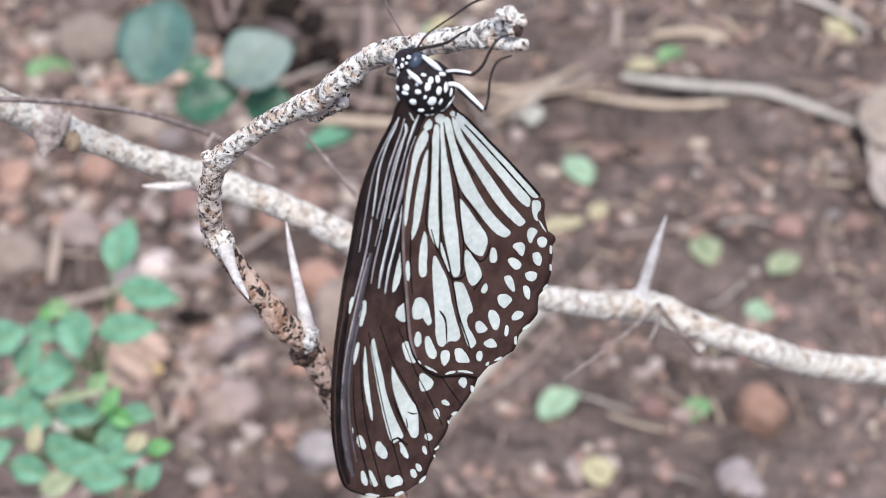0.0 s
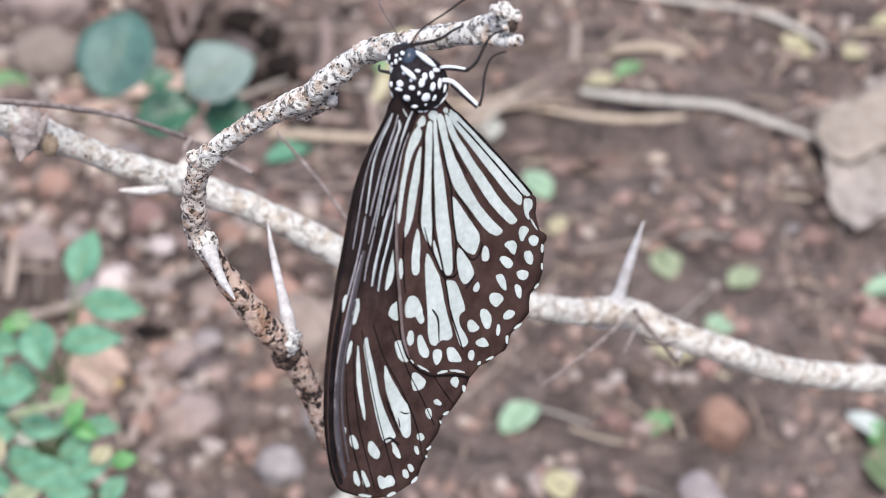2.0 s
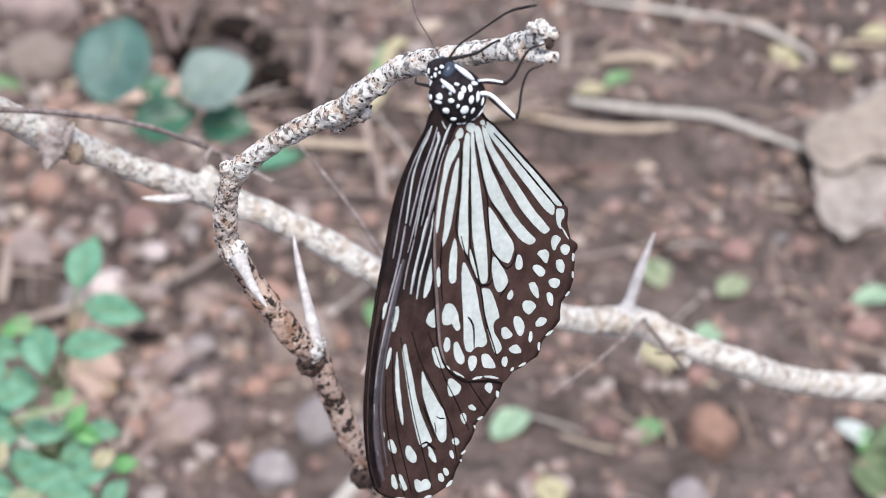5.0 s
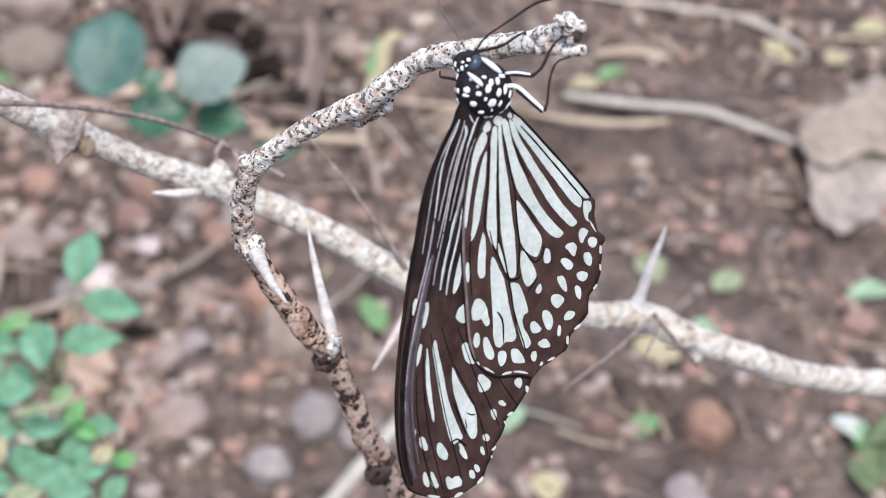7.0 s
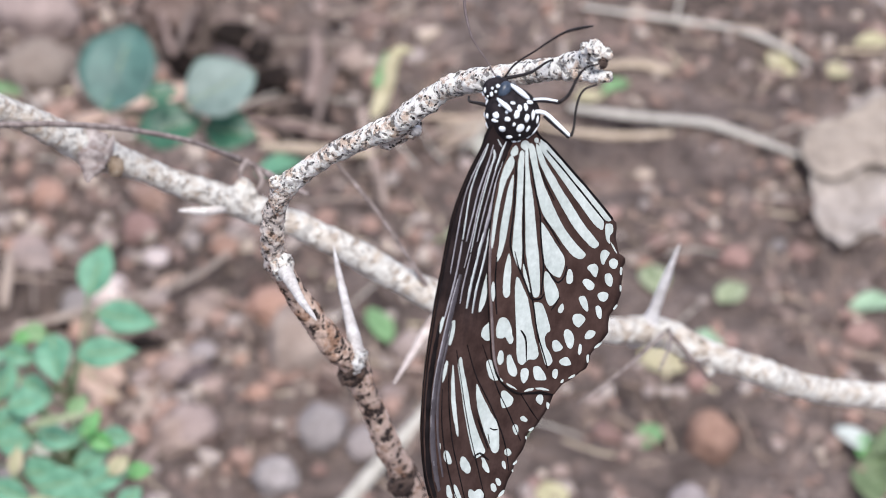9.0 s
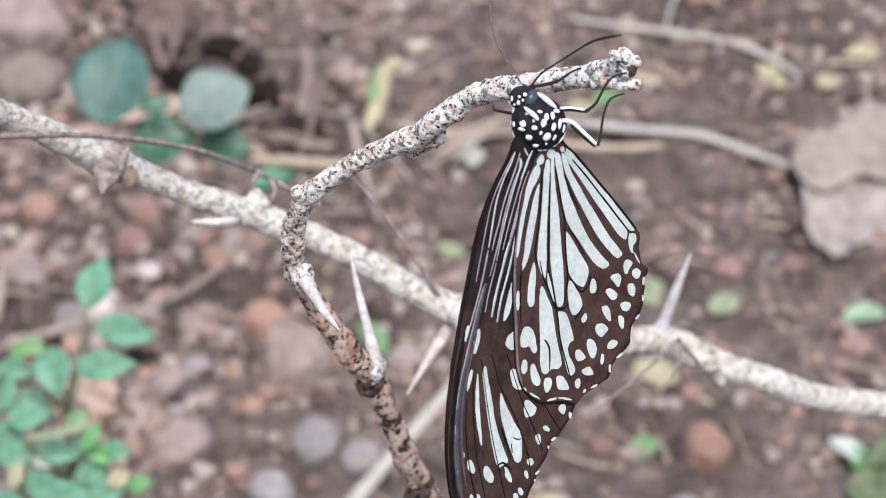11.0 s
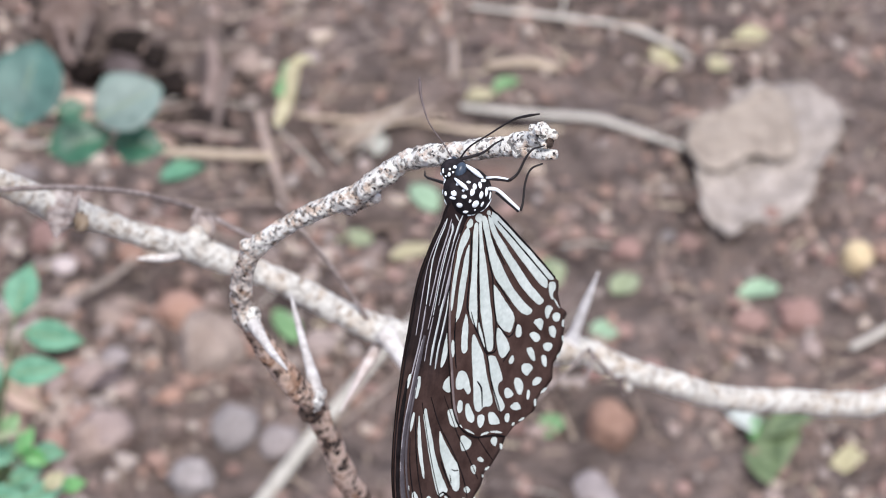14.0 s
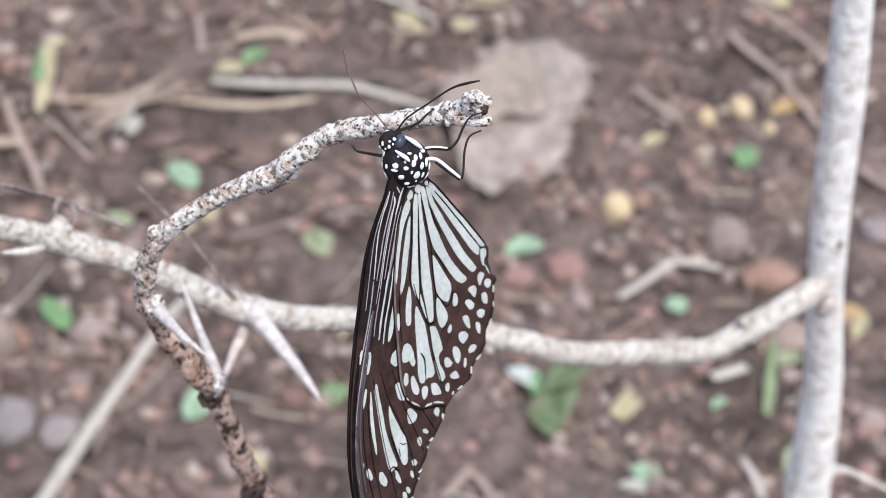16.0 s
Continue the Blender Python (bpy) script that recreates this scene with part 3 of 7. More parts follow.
# ---- the butterfly ----
# Each wing is given by its front and back edge, in millimetres across and along the closed wings.
HIND_FRONT = [(1.52, -0.04), (1.34, -1.47), (0.82, -2.79), (0.3, -4.11), (-0.18, -5.62), (-0.53, -7.37), (-0.59, -9.83), (-0.4, -12.74), (-0.03, -15.66), (0.44, -18.27), (1.19, -20.9), (2.01, -23.55), (2.82, -26.22), (3.49, -28.23), (4.36, -29.86), (5.33, -31.11), (6.62, -32.01), (8.02, -32.65), (9.87, -33.11), (12.53, -33.17), (15.03, -33.48)]
HIND_BACK = [(2.68, 0.03), (4.07, -1.3), (5.25, -2.13), (6.74, -2.83), (10.67, -5.27), (15.94, -8.66), (19.82, -11.32), (20.7, -11.78), (20.99, -12.6), (21.03, -13.56), (21.53, -14.52), (22.17, -15.61), (23.49, -16.16), (23.75, -16.78), (23.29, -17.34), (23.67, -18.46), (23.7, -19.37), (23.95, -20.77), (23.71, -21.82), (23.15, -22.8), (22.51, -23.42), (22.56, -24.4), (22.88, -25.68), (22.28, -26.44), (20.99, -27.7), (20.44, -28.4), (20.39, -29.39), (20.14, -30.23), (19.18, -30.72), (17.9, -31.54), (16.54, -32.06), (15.94, -32.67), (15.29, -33.42)]
FORE_FRONT = [(-2.01, -0.32), (-2.8, -1.31), (-3.27, -2.29), (-3.6, -3.89), (-4.82, -6.8), (-5.9, -10.34), (-6.29, -13.54), (-6.42, -18.04), (-6.57, -21.59), (-6.53, -24.51), (-6.45, -28.09), (-6.14, -32.03), (-5.58, -36.01), (-4.88, -39.04), (-3.84, -42.11), (-2.59, -44.73), (-1.4, -46.16), (0.99, -46.93), (3.02, -47.34)]
FORE_BACK = [(-0.72, -0.23), (0.21, -1.96), (1.45, -3.94), (5.07, -10.94), (8.85, -16.16), (12.79, -21.55), (15.91, -27.08), (16.32, -30.56), (15.33, -33.46), (15.03, -34.57), (14.38, -35.8), (13.1, -37.55), (11.96, -38.19), (11.88, -39.45), (11.63, -40.28), (10.71, -41.64), (10.64, -42.9), (10.11, -44), (9.87, -45.25), (8.86, -46.18), (7.1, -47.09), (5.69, -47.48), (3.49, -47.53)]


def edge_at(edge, z):
    return float(np.interp(-z, [-p[1] for p in edge], [p[0] for p in edge]))


def sheet_y(kind, x, z, side):
    """How far the wing's outer face stands off: near wings at side -1, far wings at side 1."""
    off = 0.2 + 0.06 * math.exp(-((x + 6) / 3) ** 2)
    if kind == "hind":
        off += 0.14 + 0.12 * math.exp(-((x - 9 + 0.55 * (z + 5)) / 5) ** 2) * math.exp(-((z + 6) / 9) ** 2)
    off += 0.06 * math.sin(0.5 * x + 0.12 * z) + 0.02 * math.sin(1.4 * x - 0.1 * z)
    return 0.5 + side * off


def wing_mesh(kind, front, back, side):
    bm = bmesh.new()
    top, end = max(front[0][1], back[0][1]), min(front[-1][1], back[-1][1]) + 0.05
    rows, cols, thick = 150, 20, 0.05
    grids = []
    for layer in (0, 1):
        grid = []
        for j in range(rows + 1):
            z = top + (end - top) * j / rows
            a, b = edge_at(front, z), edge_at(back, z)
            if b - a < 0.2:
                b = a + 0.2
            row = []
            for i in range(cols + 1):
                x = a + (b - a) * i / cols
                row.append(bm.verts.new(Vector((x, sheet_y(kind, x, z, side) - side * thick * layer, z)) * MM))
            grid.append(row)
        grids.append(grid)
    for grid in grids:
        for r, s in zip(grid, grid[1:]):
            for k in range(cols):
                bm.faces.new((r[k], r[k + 1], s[k + 1], s[k]))
    g, h = grids
    rim = [r[0] for r in g] + g[-1][1:] + [r[-1] for r in g[-2::-1]] + g[0][-2:0:-1]
    rim2 = [r[0] for r in h] + h[-1][1:] + [r[-1] for r in h[-2::-1]] + h[0][-2:0:-1]
    for k in range(len(rim)):
        bm.faces.new((rim[k], rim[(k + 1) % len(rim)], rim2[(k + 1) % len(rim)], rim2[k]))
    bmesh.ops.recalc_face_normals(bm, faces=bm.faces)
    return bm


class Wing:
    def __init__(self, ob, kind, side):
        self.ob, self.kind, self.side = ob, kind, side


def rounded(outline):
    """The outline with its corners cut twice and a point at least every 0.7 mm."""
    pts = [np.array(p, float) for p in outline]
    for cut in (0.22, 0.25):
        pts = [q for a, b in zip(pts, pts[1:] + pts[:1]) for q in (a + (b - a) * cut, b + (a - b) * cut)]
    line = []
    for a, b in zip(pts, pts[1:] + pts[:1]):
        n = max(1, int(np.linalg.norm(b - a) / 0.7))
        line += [a + (b - a) * k / n for k in range(n)]
    return [(float(p[0]), float(p[1])) for p in line]


def on_wing(bm, wing, x, z, lift):
    return bm.verts.new(Vector((x, sheet_y(wing.kind, x, z, wing.side) + wing.side * lift, z)) * MM)


def cell(wing, name, mat, *outline, lift=0.055):
    """A patch of coloured scales between the veins, lying on the wing's outer face, with a slightly frayed edge."""
    bm = bmesh.new()
    ring = rounded(outline)
    ring = [(x + 0.05 * noise.noise(Vector((x, z, 2)) * 2.2), z + 0.05 * noise.noise(Vector((x, z, 9)) * 2.2)) for x, z in ring]
    top = [on_wing(bm, wing, x, z, lift) for x, z in ring]
    low = [on_wing(bm, wing, x, z, -0.02) for x, z in ring]
    n = len(ring)
    for k in range(n):
        bm.faces.new((top[k], top[(k + 1) % n], low[(k + 1) % n], low[k]))
    face = bm.faces.new(top)
    face.normal_update()
    bmesh.ops.triangulate(bm, faces=[face])
    bmesh.ops.recalc_face_normals(bm, faces=bm.faces)
    part(name, bm, mat, wing.ob, smooth=False)


def ribbon(wing, name, mat, lift, *nodes):
    """A narrow band along the wing: nodes of (x, z, half-width)."""
    bm = bmesh.new()
    line = spline([(x, 0, z, w) for x, z, w in nodes], 0.5)
    rows = []
    for i, q in enumerate(line):
        d = line[min(i + 1, len(line) - 1)] - line[max(i - 1, 0)]
        ln = math.hypot(d[0], d[2]) or 1.0
        nx, nz = -d[2] / ln, d[0] / ln
        h = max(0.03, q[3] * (1 + 0.35 * noise.noise(Vector((q[0], q[2], 3)) * 1.1)))
        rows.append([on_wing(bm, wing, q[0] + nx * h * k, q[2] + nz * h * k, up) for k, up in ((-1, -0.012), (-0.9, lift), (0.9, lift), (1, -0.012))])
    for r, t in zip(rows, rows[1:]):
        for k in range(3):
            bm.faces.new((r[k], r[k + 1], t[k + 1], t[k]))
    bmesh.ops.recalc_face_normals(bm, faces=bm.faces)
    part(name, bm, mat, wing.ob)


def hind_pattern(hind):
    cell(hind, "pale_streak", PALE, (0.52, -4.74), (0.97, -4.19), (1.55, -4.94), (1.5, -5.85), (0.8, -7.18), (0.5, -8.81), (0.42, -10.76), (0.5, -13.04), (0.57, -15.32), (0.23, -15.33), (-0.08, -13.05), (-0.23, -10.79), (-0.15, -8.84), (-0.15, -6.9), (0.14, -5.6))
    cell(hind, "pale_spot", PALE, (1.28, -3.02), (1.82, -3.57), (1.8, -4.21), (1.02, -4.45), (0.62, -4.09), (0.88, -3.43))
    cell(hind, "pale_streak", PALE, (1.78, -6.35), (2.09, -8.09), (2.35, -10.37), (2.36, -12.33), (2.38, -14.3), (2.25, -15.62), (2, -16.41), (1.56, -17.08), (1.47, -16.29), (1.49, -14.85), (1.25, -13.02), (1.24, -11.06), (1.24, -8.78), (1.46, -7.15))
    cell(hind, "pale_streak", PALE, (2.12, -4.91), (2.16, -3.61), (2.77, -3.71), (3.09, -5.12), (3.43, -7.05), (3.91, -9.64), (4.39, -12.25), (5.14, -14.87), (5.51, -16.52), (5.7, -18.12), (5.02, -17.39), (4.2, -16.35), (3.64, -15.24), (3.38, -13.28), (3.21, -11.31), (2.95, -9.36), (2.54, -7.1))
    cell(hind, "pale_streak", PALE, (2.82, -3.57), (3.23, -3.16), (3.88, -5.4), (4.63, -7.31), (5.58, -9.24), (6.47, -11.53), (7.34, -13.83), (8.12, -15.8), (8.89, -18.14), (9.55, -20.63), (9.31, -21.16), (8.51, -21.16), (7.87, -19.82), (7.24, -18.5), (6.45, -16.84), (5.82, -15.19), (5.28, -13.21), (4.68, -10.92), (4.03, -8.33), (3.47, -5.74))
    cell(hind, "pale_streak", PALE, (5.97, -16.98), (6.46, -17.64), (7.15, -18.83), (7.74, -20.03), (7.97, -20.7), (7.12, -19.9), (6.32, -18.58), (5.91, -17.52))
    cell(hind, "pale_streak", PALE, (7.51, -11.89), (8.11, -12.27), (9.09, -13.11), (10.24, -14.1), (11.37, -15.02), (12.49, -16.01), (13.02, -16.81), (12.9, -17.84), (12.66, -18.72), (11.85, -18.66), (10.62, -18.07), (9.59, -17.19), (8.77, -15.99), (8.17, -14.47), (7.66, -12.95))
    cell(hind, "pale_streak", PALE, (3.23, -2.77), (3.96, -2.73), (4.7, -3.85), (5.36, -5.31), (6.02, -6.27), (6.95, -7.55), (8.11, -8.82), (9.19, -10.11), (10.76, -11.74), (12.46, -13.24), (13.95, -14.35), (15.35, -15.2), (16.37, -15.79), (15.98, -16.35), (15.11, -16.44), (13.69, -15.85), (12.19, -14.73), (10.63, -13.42), (9.07, -12.24), (7.78, -11.15), (6.92, -10.06), (6.04, -8.57), (5.14, -6.96), (4.25, -5.18), (3.64, -3.91))
    cell(hind, "pale_streak", PALE, (4.18, -2.58), (5.11, -3.04), (5.83, -3.92), (6.48, -4.81), (7.48, -5.68), (8.66, -6.68), (10.14, -8.08), (11.81, -9.36), (13.36, -10.78), (15.17, -12.28), (16.78, -13.38), (18.17, -14.37), (18.17, -14.71), (17.45, -15.14), (16.04, -14.37), (14.64, -13.45), (13.24, -12.47), (11.68, -11.04), (10.04, -9.55), (8.56, -8.14), (7.32, -6.87), (6.27, -5.8), (5.32, -4.73))
    cell(hind, "pale_streak", PALE, (4.56, -2.43), (5.39, -2.77), (6.53, -3.5), (7.91, -4.48), (9.87, -5.77), (11.71, -7.02), (13.48, -8.21), (15.14, -9.16), (16.66, -10.19), (17.84, -11.03), (18.4, -11.83), (18.46, -12.85), (17.16, -12.35), (15.77, -11.38), (14.09, -10.07), (12.39, -8.8), (10.53, -7.4), (8.67, -5.95), (6.98, -4.65), (5.81, -3.85))
    cell(hind, "pale_streak", PALE, (4.89, -2.02), (5.74, -2.36), (6.9, -3.15), (8.65, -4.24), (10.73, -5.54), (12.82, -6.84), (14.92, -8.22), (16.98, -9.63), (18.85, -10.93), (19.77, -11.53), (18.84, -11.68), (17.35, -10.84), (15.76, -9.82), (13.92, -8.6), (12.07, -7.41), (9.93, -6.03), (7.88, -4.74), (6.09, -3.52))
    cell(hind, "pale_streak", PALE, (18.7, -11.89), (19.97, -11.94), (20.29, -12.48), (20.33, -13.03), (19.92, -13.31), (19.96, -13.86), (20.28, -14.4), (19.9, -14.41), (19.25, -13.73), (18.84, -12.85))
    cell(hind, "pale_streak", PALE, (20.21, -14.13), (20.91, -14.67), (21.52, -15.28), (21.92, -15.75), (21.24, -15.28), (20.64, -14.74))
    cell(hind, "pale_spot", PALE, (19.49, -15.1), (20.45, -15.5), (20.36, -15.92), (19.92, -16.48), (19.87, -17.03), (19.4, -17.04), (18.78, -16.08), (18.89, -15.39))
    cell(hind, "pale_spot", PALE, (20.58, -16.47), (21.45, -16.18), (22.32, -16.65), (22.14, -17.48), (21.51, -17.63), (20.74, -17.16))
    cell(hind, "pale_spot", PALE, (17.29, -17.07), (18.15, -16.91), (18.92, -17.39), (18.87, -18.7), (18.26, -18.5), (17.48, -17.89), (16.86, -17.49))
    cell(hind, "pale_spot", PALE, (20.25, -18.2), (21.25, -18.12), (21.88, -18.81), (21.92, -19.78), (21.26, -19.79), (20.46, -19.1))
    cell(hind, "pale_spot", PALE, (16.74, -18.87), (17.62, -18.86), (18.88, -19.53), (18.68, -20.23), (17.87, -20.3), (17.12, -19.76), (16.58, -19.29))
    cell(hind, "pale_spot", PALE, (19.56, -20.78), (20.4, -20.42), (21.55, -20.62), (21.62, -21.32), (21.07, -21.74), (20.11, -21.54))
    cell(hind, "pale_spot", PALE, (16.38, -21.09), (17.4, -20.93), (18.13, -21.76), (18.59, -22.87), (18.16, -23.01), (16.95, -22.05))
    cell(hind, "pale_spot", PALE, (19.55, -22.24), (20.46, -22.23), (21, -23), (21.06, -24.05), (20.22, -23.56))
    cell(hind, "pale_spot", PALE, (16.18, -23.3), (17.4, -23.22), (18.47, -23.91), (17.91, -24.61), (17.37, -25.03), (16.46, -24.54), (16.04, -23.85))
    cell(hind, "pale_spot", PALE, (13.83, -17.55), (14.57, -17.95), (15.03, -19.11), (14.67, -19.53), (13.92, -19.46), (13.62, -18.58))
    cell(hind, "pale_streak", PALE, (9.68, -18), (10.24, -18), (11.16, -18.81), (12.28, -19.81), (13.08, -20.96), (12.55, -21.85), (11.76, -22.33), (10.98, -21.65), (10.18, -20.16), (9.86, -19.14))
    cell(hind, "pale_streak", PALE, (13.93, -21.86), (14.28, -22.55), (14.06, -23.16), (13.4, -23.15), (13.21, -22.74), (13.55, -22.2))
    cell(hind, "pale_streak", PALE, (8.73, -21.77), (9.53, -21.71), (10.31, -21.92), (11.33, -23.21), (12.13, -24.44), (12.6, -25.33), (11.94, -25.6), (11.73, -26.28), (12.09, -27.11), (13.03, -28.02), (13.9, -28.94), (13.76, -29.56), (13.06, -29.81), (12.33, -29.03), (11.49, -27.65), (10.49, -25.93), (9.74, -24.22), (9.15, -22.85))
    cell(hind, "pale_streak", PALE, (5.12, -18.59), (5.7, -18.85), (6.65, -20.05), (7.66, -21.24), (8.28, -22.51), (9.01, -24.21), (9.95, -25.92), (10.93, -27.5), (11.31, -28.46), (10.69, -28.87), (9.79, -28.78), (9.15, -29.11), (8.88, -29.52), (8.15, -29.37), (7.49, -28.27), (7.06, -26.24), (6.46, -24.21), (5.85, -22.2), (5.31, -20.19))
    cell(hind, "pale_streak", PALE, (3.25, -15.72), (3.76, -16.56), (4.19, -18.21), (4.38, -19.87), (4.69, -20.87), (4.1, -21.27), (3.52, -20.88), (3.18, -19.23), (3.07, -17.57), (3.15, -16.38))
    cell(hind, "pale_streak", PALE, (1.67, -19.18), (2.08, -19.91), (2.29, -20.9), (2.29, -21.69), (1.93, -21.56), (1.55, -20.57), (1.42, -19.58))
    cell(hind, "pale_streak", PALE, (3.7, -23.68), (4.35, -23.54), (5.11, -23.88), (5.69, -24.55), (6.16, -25.56), (6.63, -26.58), (6.13, -26.98), (5.49, -26.37), (5.13, -25.9), (4.76, -26.16), (3.81, -26.15), (3.51, -25.55), (3.38, -24.55))
    cell(hind, "pale_spot", PALE, (4.58, -27.71), (4.99, -27.58), (5.45, -28.13), (5.57, -29.08), (5.23, -29.48), (4.77, -29.33), (4.43, -28.58))
    cell(hind, "pale_spot", PALE, (5.99, -28.27), (6.55, -28.14), (7.25, -29.09), (8.03, -29.98), (8.18, -30.66), (7.74, -31), (6.7, -30.45), (6.25, -29.49))
    cell(hind, "pale_spot", PALE, (8.8, -29.92), (9.77, -29.88), (10.17, -30.5), (10.09, -31.33), (9.59, -31.86), (9.05, -31.44), (8.66, -30.47))
    cell(hind, "pale_spot", PALE, (10.7, -29.69), (11.76, -29.71), (12.64, -30.42), (13.55, -31.48), (12.43, -31.51), (11.33, -31.42), (10.88, -30.52))
    cell(hind, "pale_spot", PALE, (14.38, -30.2), (15.02, -30.15), (15.34, -30.78), (15.13, -31.47), (14.55, -31.31), (14.21, -30.68))
    cell(hind, "pale_spot", PALE, (13.26, -26.58), (13.99, -26.46), (14.87, -27.03), (15.43, -27.52), (14.89, -27.93), (13.96, -27.98), (13.34, -27.34))
    cell(hind, "pale_spot", PALE, (15.17, -25.17), (15.99, -25.24), (16.75, -25.86), (17.13, -26.7), (16.9, -27.67), (16.34, -27.6), (15.53, -26.76), (15.06, -25.86))
    cell(hind, "pale_spot", PALE, (15.31, -28.97), (16.29, -28.57), (16.96, -29.13), (17.37, -29.7), (16.39, -29.82), (15.64, -29.67), (15.11, -29.32))
    cell(hind, "pale_spot", PALE, (18.03, -27.05), (18.5, -27.06), (18.75, -28.11), (18.48, -28.53), (18.13, -28.24))
    cell(hind, "pale_spot", PALE, (18.76, -25.87), (19.44, -25.24), (20.58, -25.52), (20.52, -26.01), (19.73, -26.5), (18.92, -26.5))
    cell(hind, "pale_spot", PALE, (2.65, -2.42), (3.27, -2.58), (3.53, -3.01), (3.31, -3.54), (2.76, -3.64), (2.19, -3.35), (1.99, -2.84), (2.25, -2.51))
    cell(hind, "pale_spot", PALE, (4.38, -1.99), (4.76, -2.22), (4.69, -2.68), (4.19, -2.65), (3.94, -2.27))
    cell(hind, "pale_spot", PALE, (5.06, -2.01), (5.56, -2.37), (5.77, -2.88), (5.45, -3.03), (5, -2.53))
    cell(hind, "pale_spot", PALE, (20.65, -27.77), (21.3, -27.06), (22, -26.86), (21.66, -27.42))
    cell(hind, "pale_spot", PALE, (19.74, -28.47), (20.17, -28.4), (20.32, -29.46), (19.97, -29.46))
    cell(hind, "pale_spot", PALE, (17.05, -31.51), (17.78, -31.04), (18.5, -30.92), (18.22, -31.33))
    cell(hind, "pale_spot", PALE, (15.97, -31.98), (16.15, -31.56), (16.5, -31.5), (16.5, -31.92))
    cell(hind, "pale_spot", PALE, (22.87, -17.27), (23.31, -17.41), (23.45, -18.39), (23.01, -18.25))
    cell(hind, "pale_spot", PALE, (23.35, -19.58), (23.79, -19.72), (23.88, -20.49), (23.54, -20.35))
    cell(hind, "pale_spot", PALE, (22.83, -22.72), (23.46, -22.03), (23.71, -22.24), (23.24, -22.73))
    cell(hind, "pale_spot", PALE, (5.32, -31.04), (5.74, -31.05), (6.18, -31.53), (5.75, -31.46))
    cell(hind, "pale_spot", PALE, (6.55, -31.67), (7.06, -31.74), (8.1, -32.24), (8.79, -32.6), (8.06, -32.44), (7.13, -32.09))
    cell(hind, "pale_spot", PALE, (9.81, -32.83), (10.52, -32.5), (11.37, -32.38), (11.43, -32.66), (10.51, -32.85))
    cell(hind, "pale_spot", PALE, (11.72, -32.39), (12.92, -32.43), (14.31, -32.76), (14.16, -32.9), (12.79, -32.7), (11.77, -32.6))
    ribbon(hind, "dark_vein", WING_EDGE, 0.085, (6.34, -3.44, 0.066), (8.2, -4.6, 0.12), (10.06, -5.83, 0.12), (12.11, -7.21, 0.12), (14.1, -8.59, 0.12), (15.96, -9.88, 0.12), (17.45, -10.91, 0.12), (18.46, -11.69, 0.066))
    ribbon(hind, "costa", COSTA, 0.05, (-0.12, -12.08, 0.11), (0.09, -14.68, 0.19), (0.64, -17.61, 0.19), (1.39, -20.24, 0.19), (2.21, -22.89, 0.19), (3.08, -25.88, 0.19), (3.99, -28.58, 0.19), (5.27, -30.84, 0.11))
    ribbon(hind, "dark_vein", WING_EDGE, 0.085, (1.47, -16.29, 0.049), (1.87, -18.92, 0.09), (2.66, -21.89, 0.09), (3.11, -23.21, 0.049))
    ribbon(hind, "dark_vein", WING_EDGE, 0.085, (7.41, -25.15, 0.066), (8.13, -25.76, 0.12), (8.68, -26.65, 0.12), (9.29, -28.98, 0.066))
    ribbon(hind, "dark_vein", WING_EDGE, 0.085, (3.28, -5.63, 0.053), (3.8, -8.01, 0.097), (4.58, -11.58, 0.097), (5.4, -14.86, 0.097), (5.91, -16.72, 0.097), (7, -18.57, 0.097), (8.17, -20.83, 0.097), (9.15, -22.85, 0.097), (9.96, -24.76, 0.097), (11, -26.61, 0.097), (12.35, -28.69, 0.097), (13.21, -30.02, 0.053))
    ribbon(hind, "dark_vein", WING_EDGE, 0.085, (4.11, -15.56, 0.053), (5.22, -17.52, 0.097), (6.04, -18.45, 0.097), (6.98, -19.64, 0.097), (7.83, -20.83, 0.097), (8.38, -21.37, 0.097), (9.9, -21.3, 0.097), (10.31, -20.7, 0.053))
    ribbon(hind, "dark_vein", WING_EDGE, 0.085, (1.63, -4.93, 0.053), (2.07, -6.14, 0.097), (2.56, -9.05, 0.097), (2.95, -11.98, 0.097), (3.18, -14.6, 0.097), (4.01, -16.22, 0.053))
    ribbon(hind, "dark_vein", WING_EDGE, 0.085, (9.79, -20.83, 0.057), (9.59, -18.81, 0.1), (9.3, -17.13, 0.1), (8.49, -15.13, 0.1), (7.72, -12.82, 0.1), (7.26, -11.17, 0.1), (6.03, -8.9, 0.1), (4.75, -6.33, 0.1), (3.86, -4.55, 0.057))
    ribbon(hind, "dark_vein", WING_EDGE, 0.085, (9.53, -17.33, 0.057), (11.1, -18.54, 0.1), (12.44, -19.34, 0.1), (13.33, -18.51, 0.1), (13.4, -17.28, 0.057))
    ribbon(hind, "dark_vein", WING_EDGE, 0.085, (13.11, -21.1, 0.049), (12.6, -22.06, 0.09), (12.03, -22.74, 0.049))
    ribbon(hind, "dark_vein", WING_EDGE, 0.085, (7.85, -11.48, 0.049), (9.58, -12.9, 0.09), (11.67, -14.75, 0.049))
    ribbon(hind, "dark_vein", WING_EDGE, 0.085, (5.67, -5.5, 0.049), (7.26, -7.4, 0.09), (9.09, -9.31, 0.049))
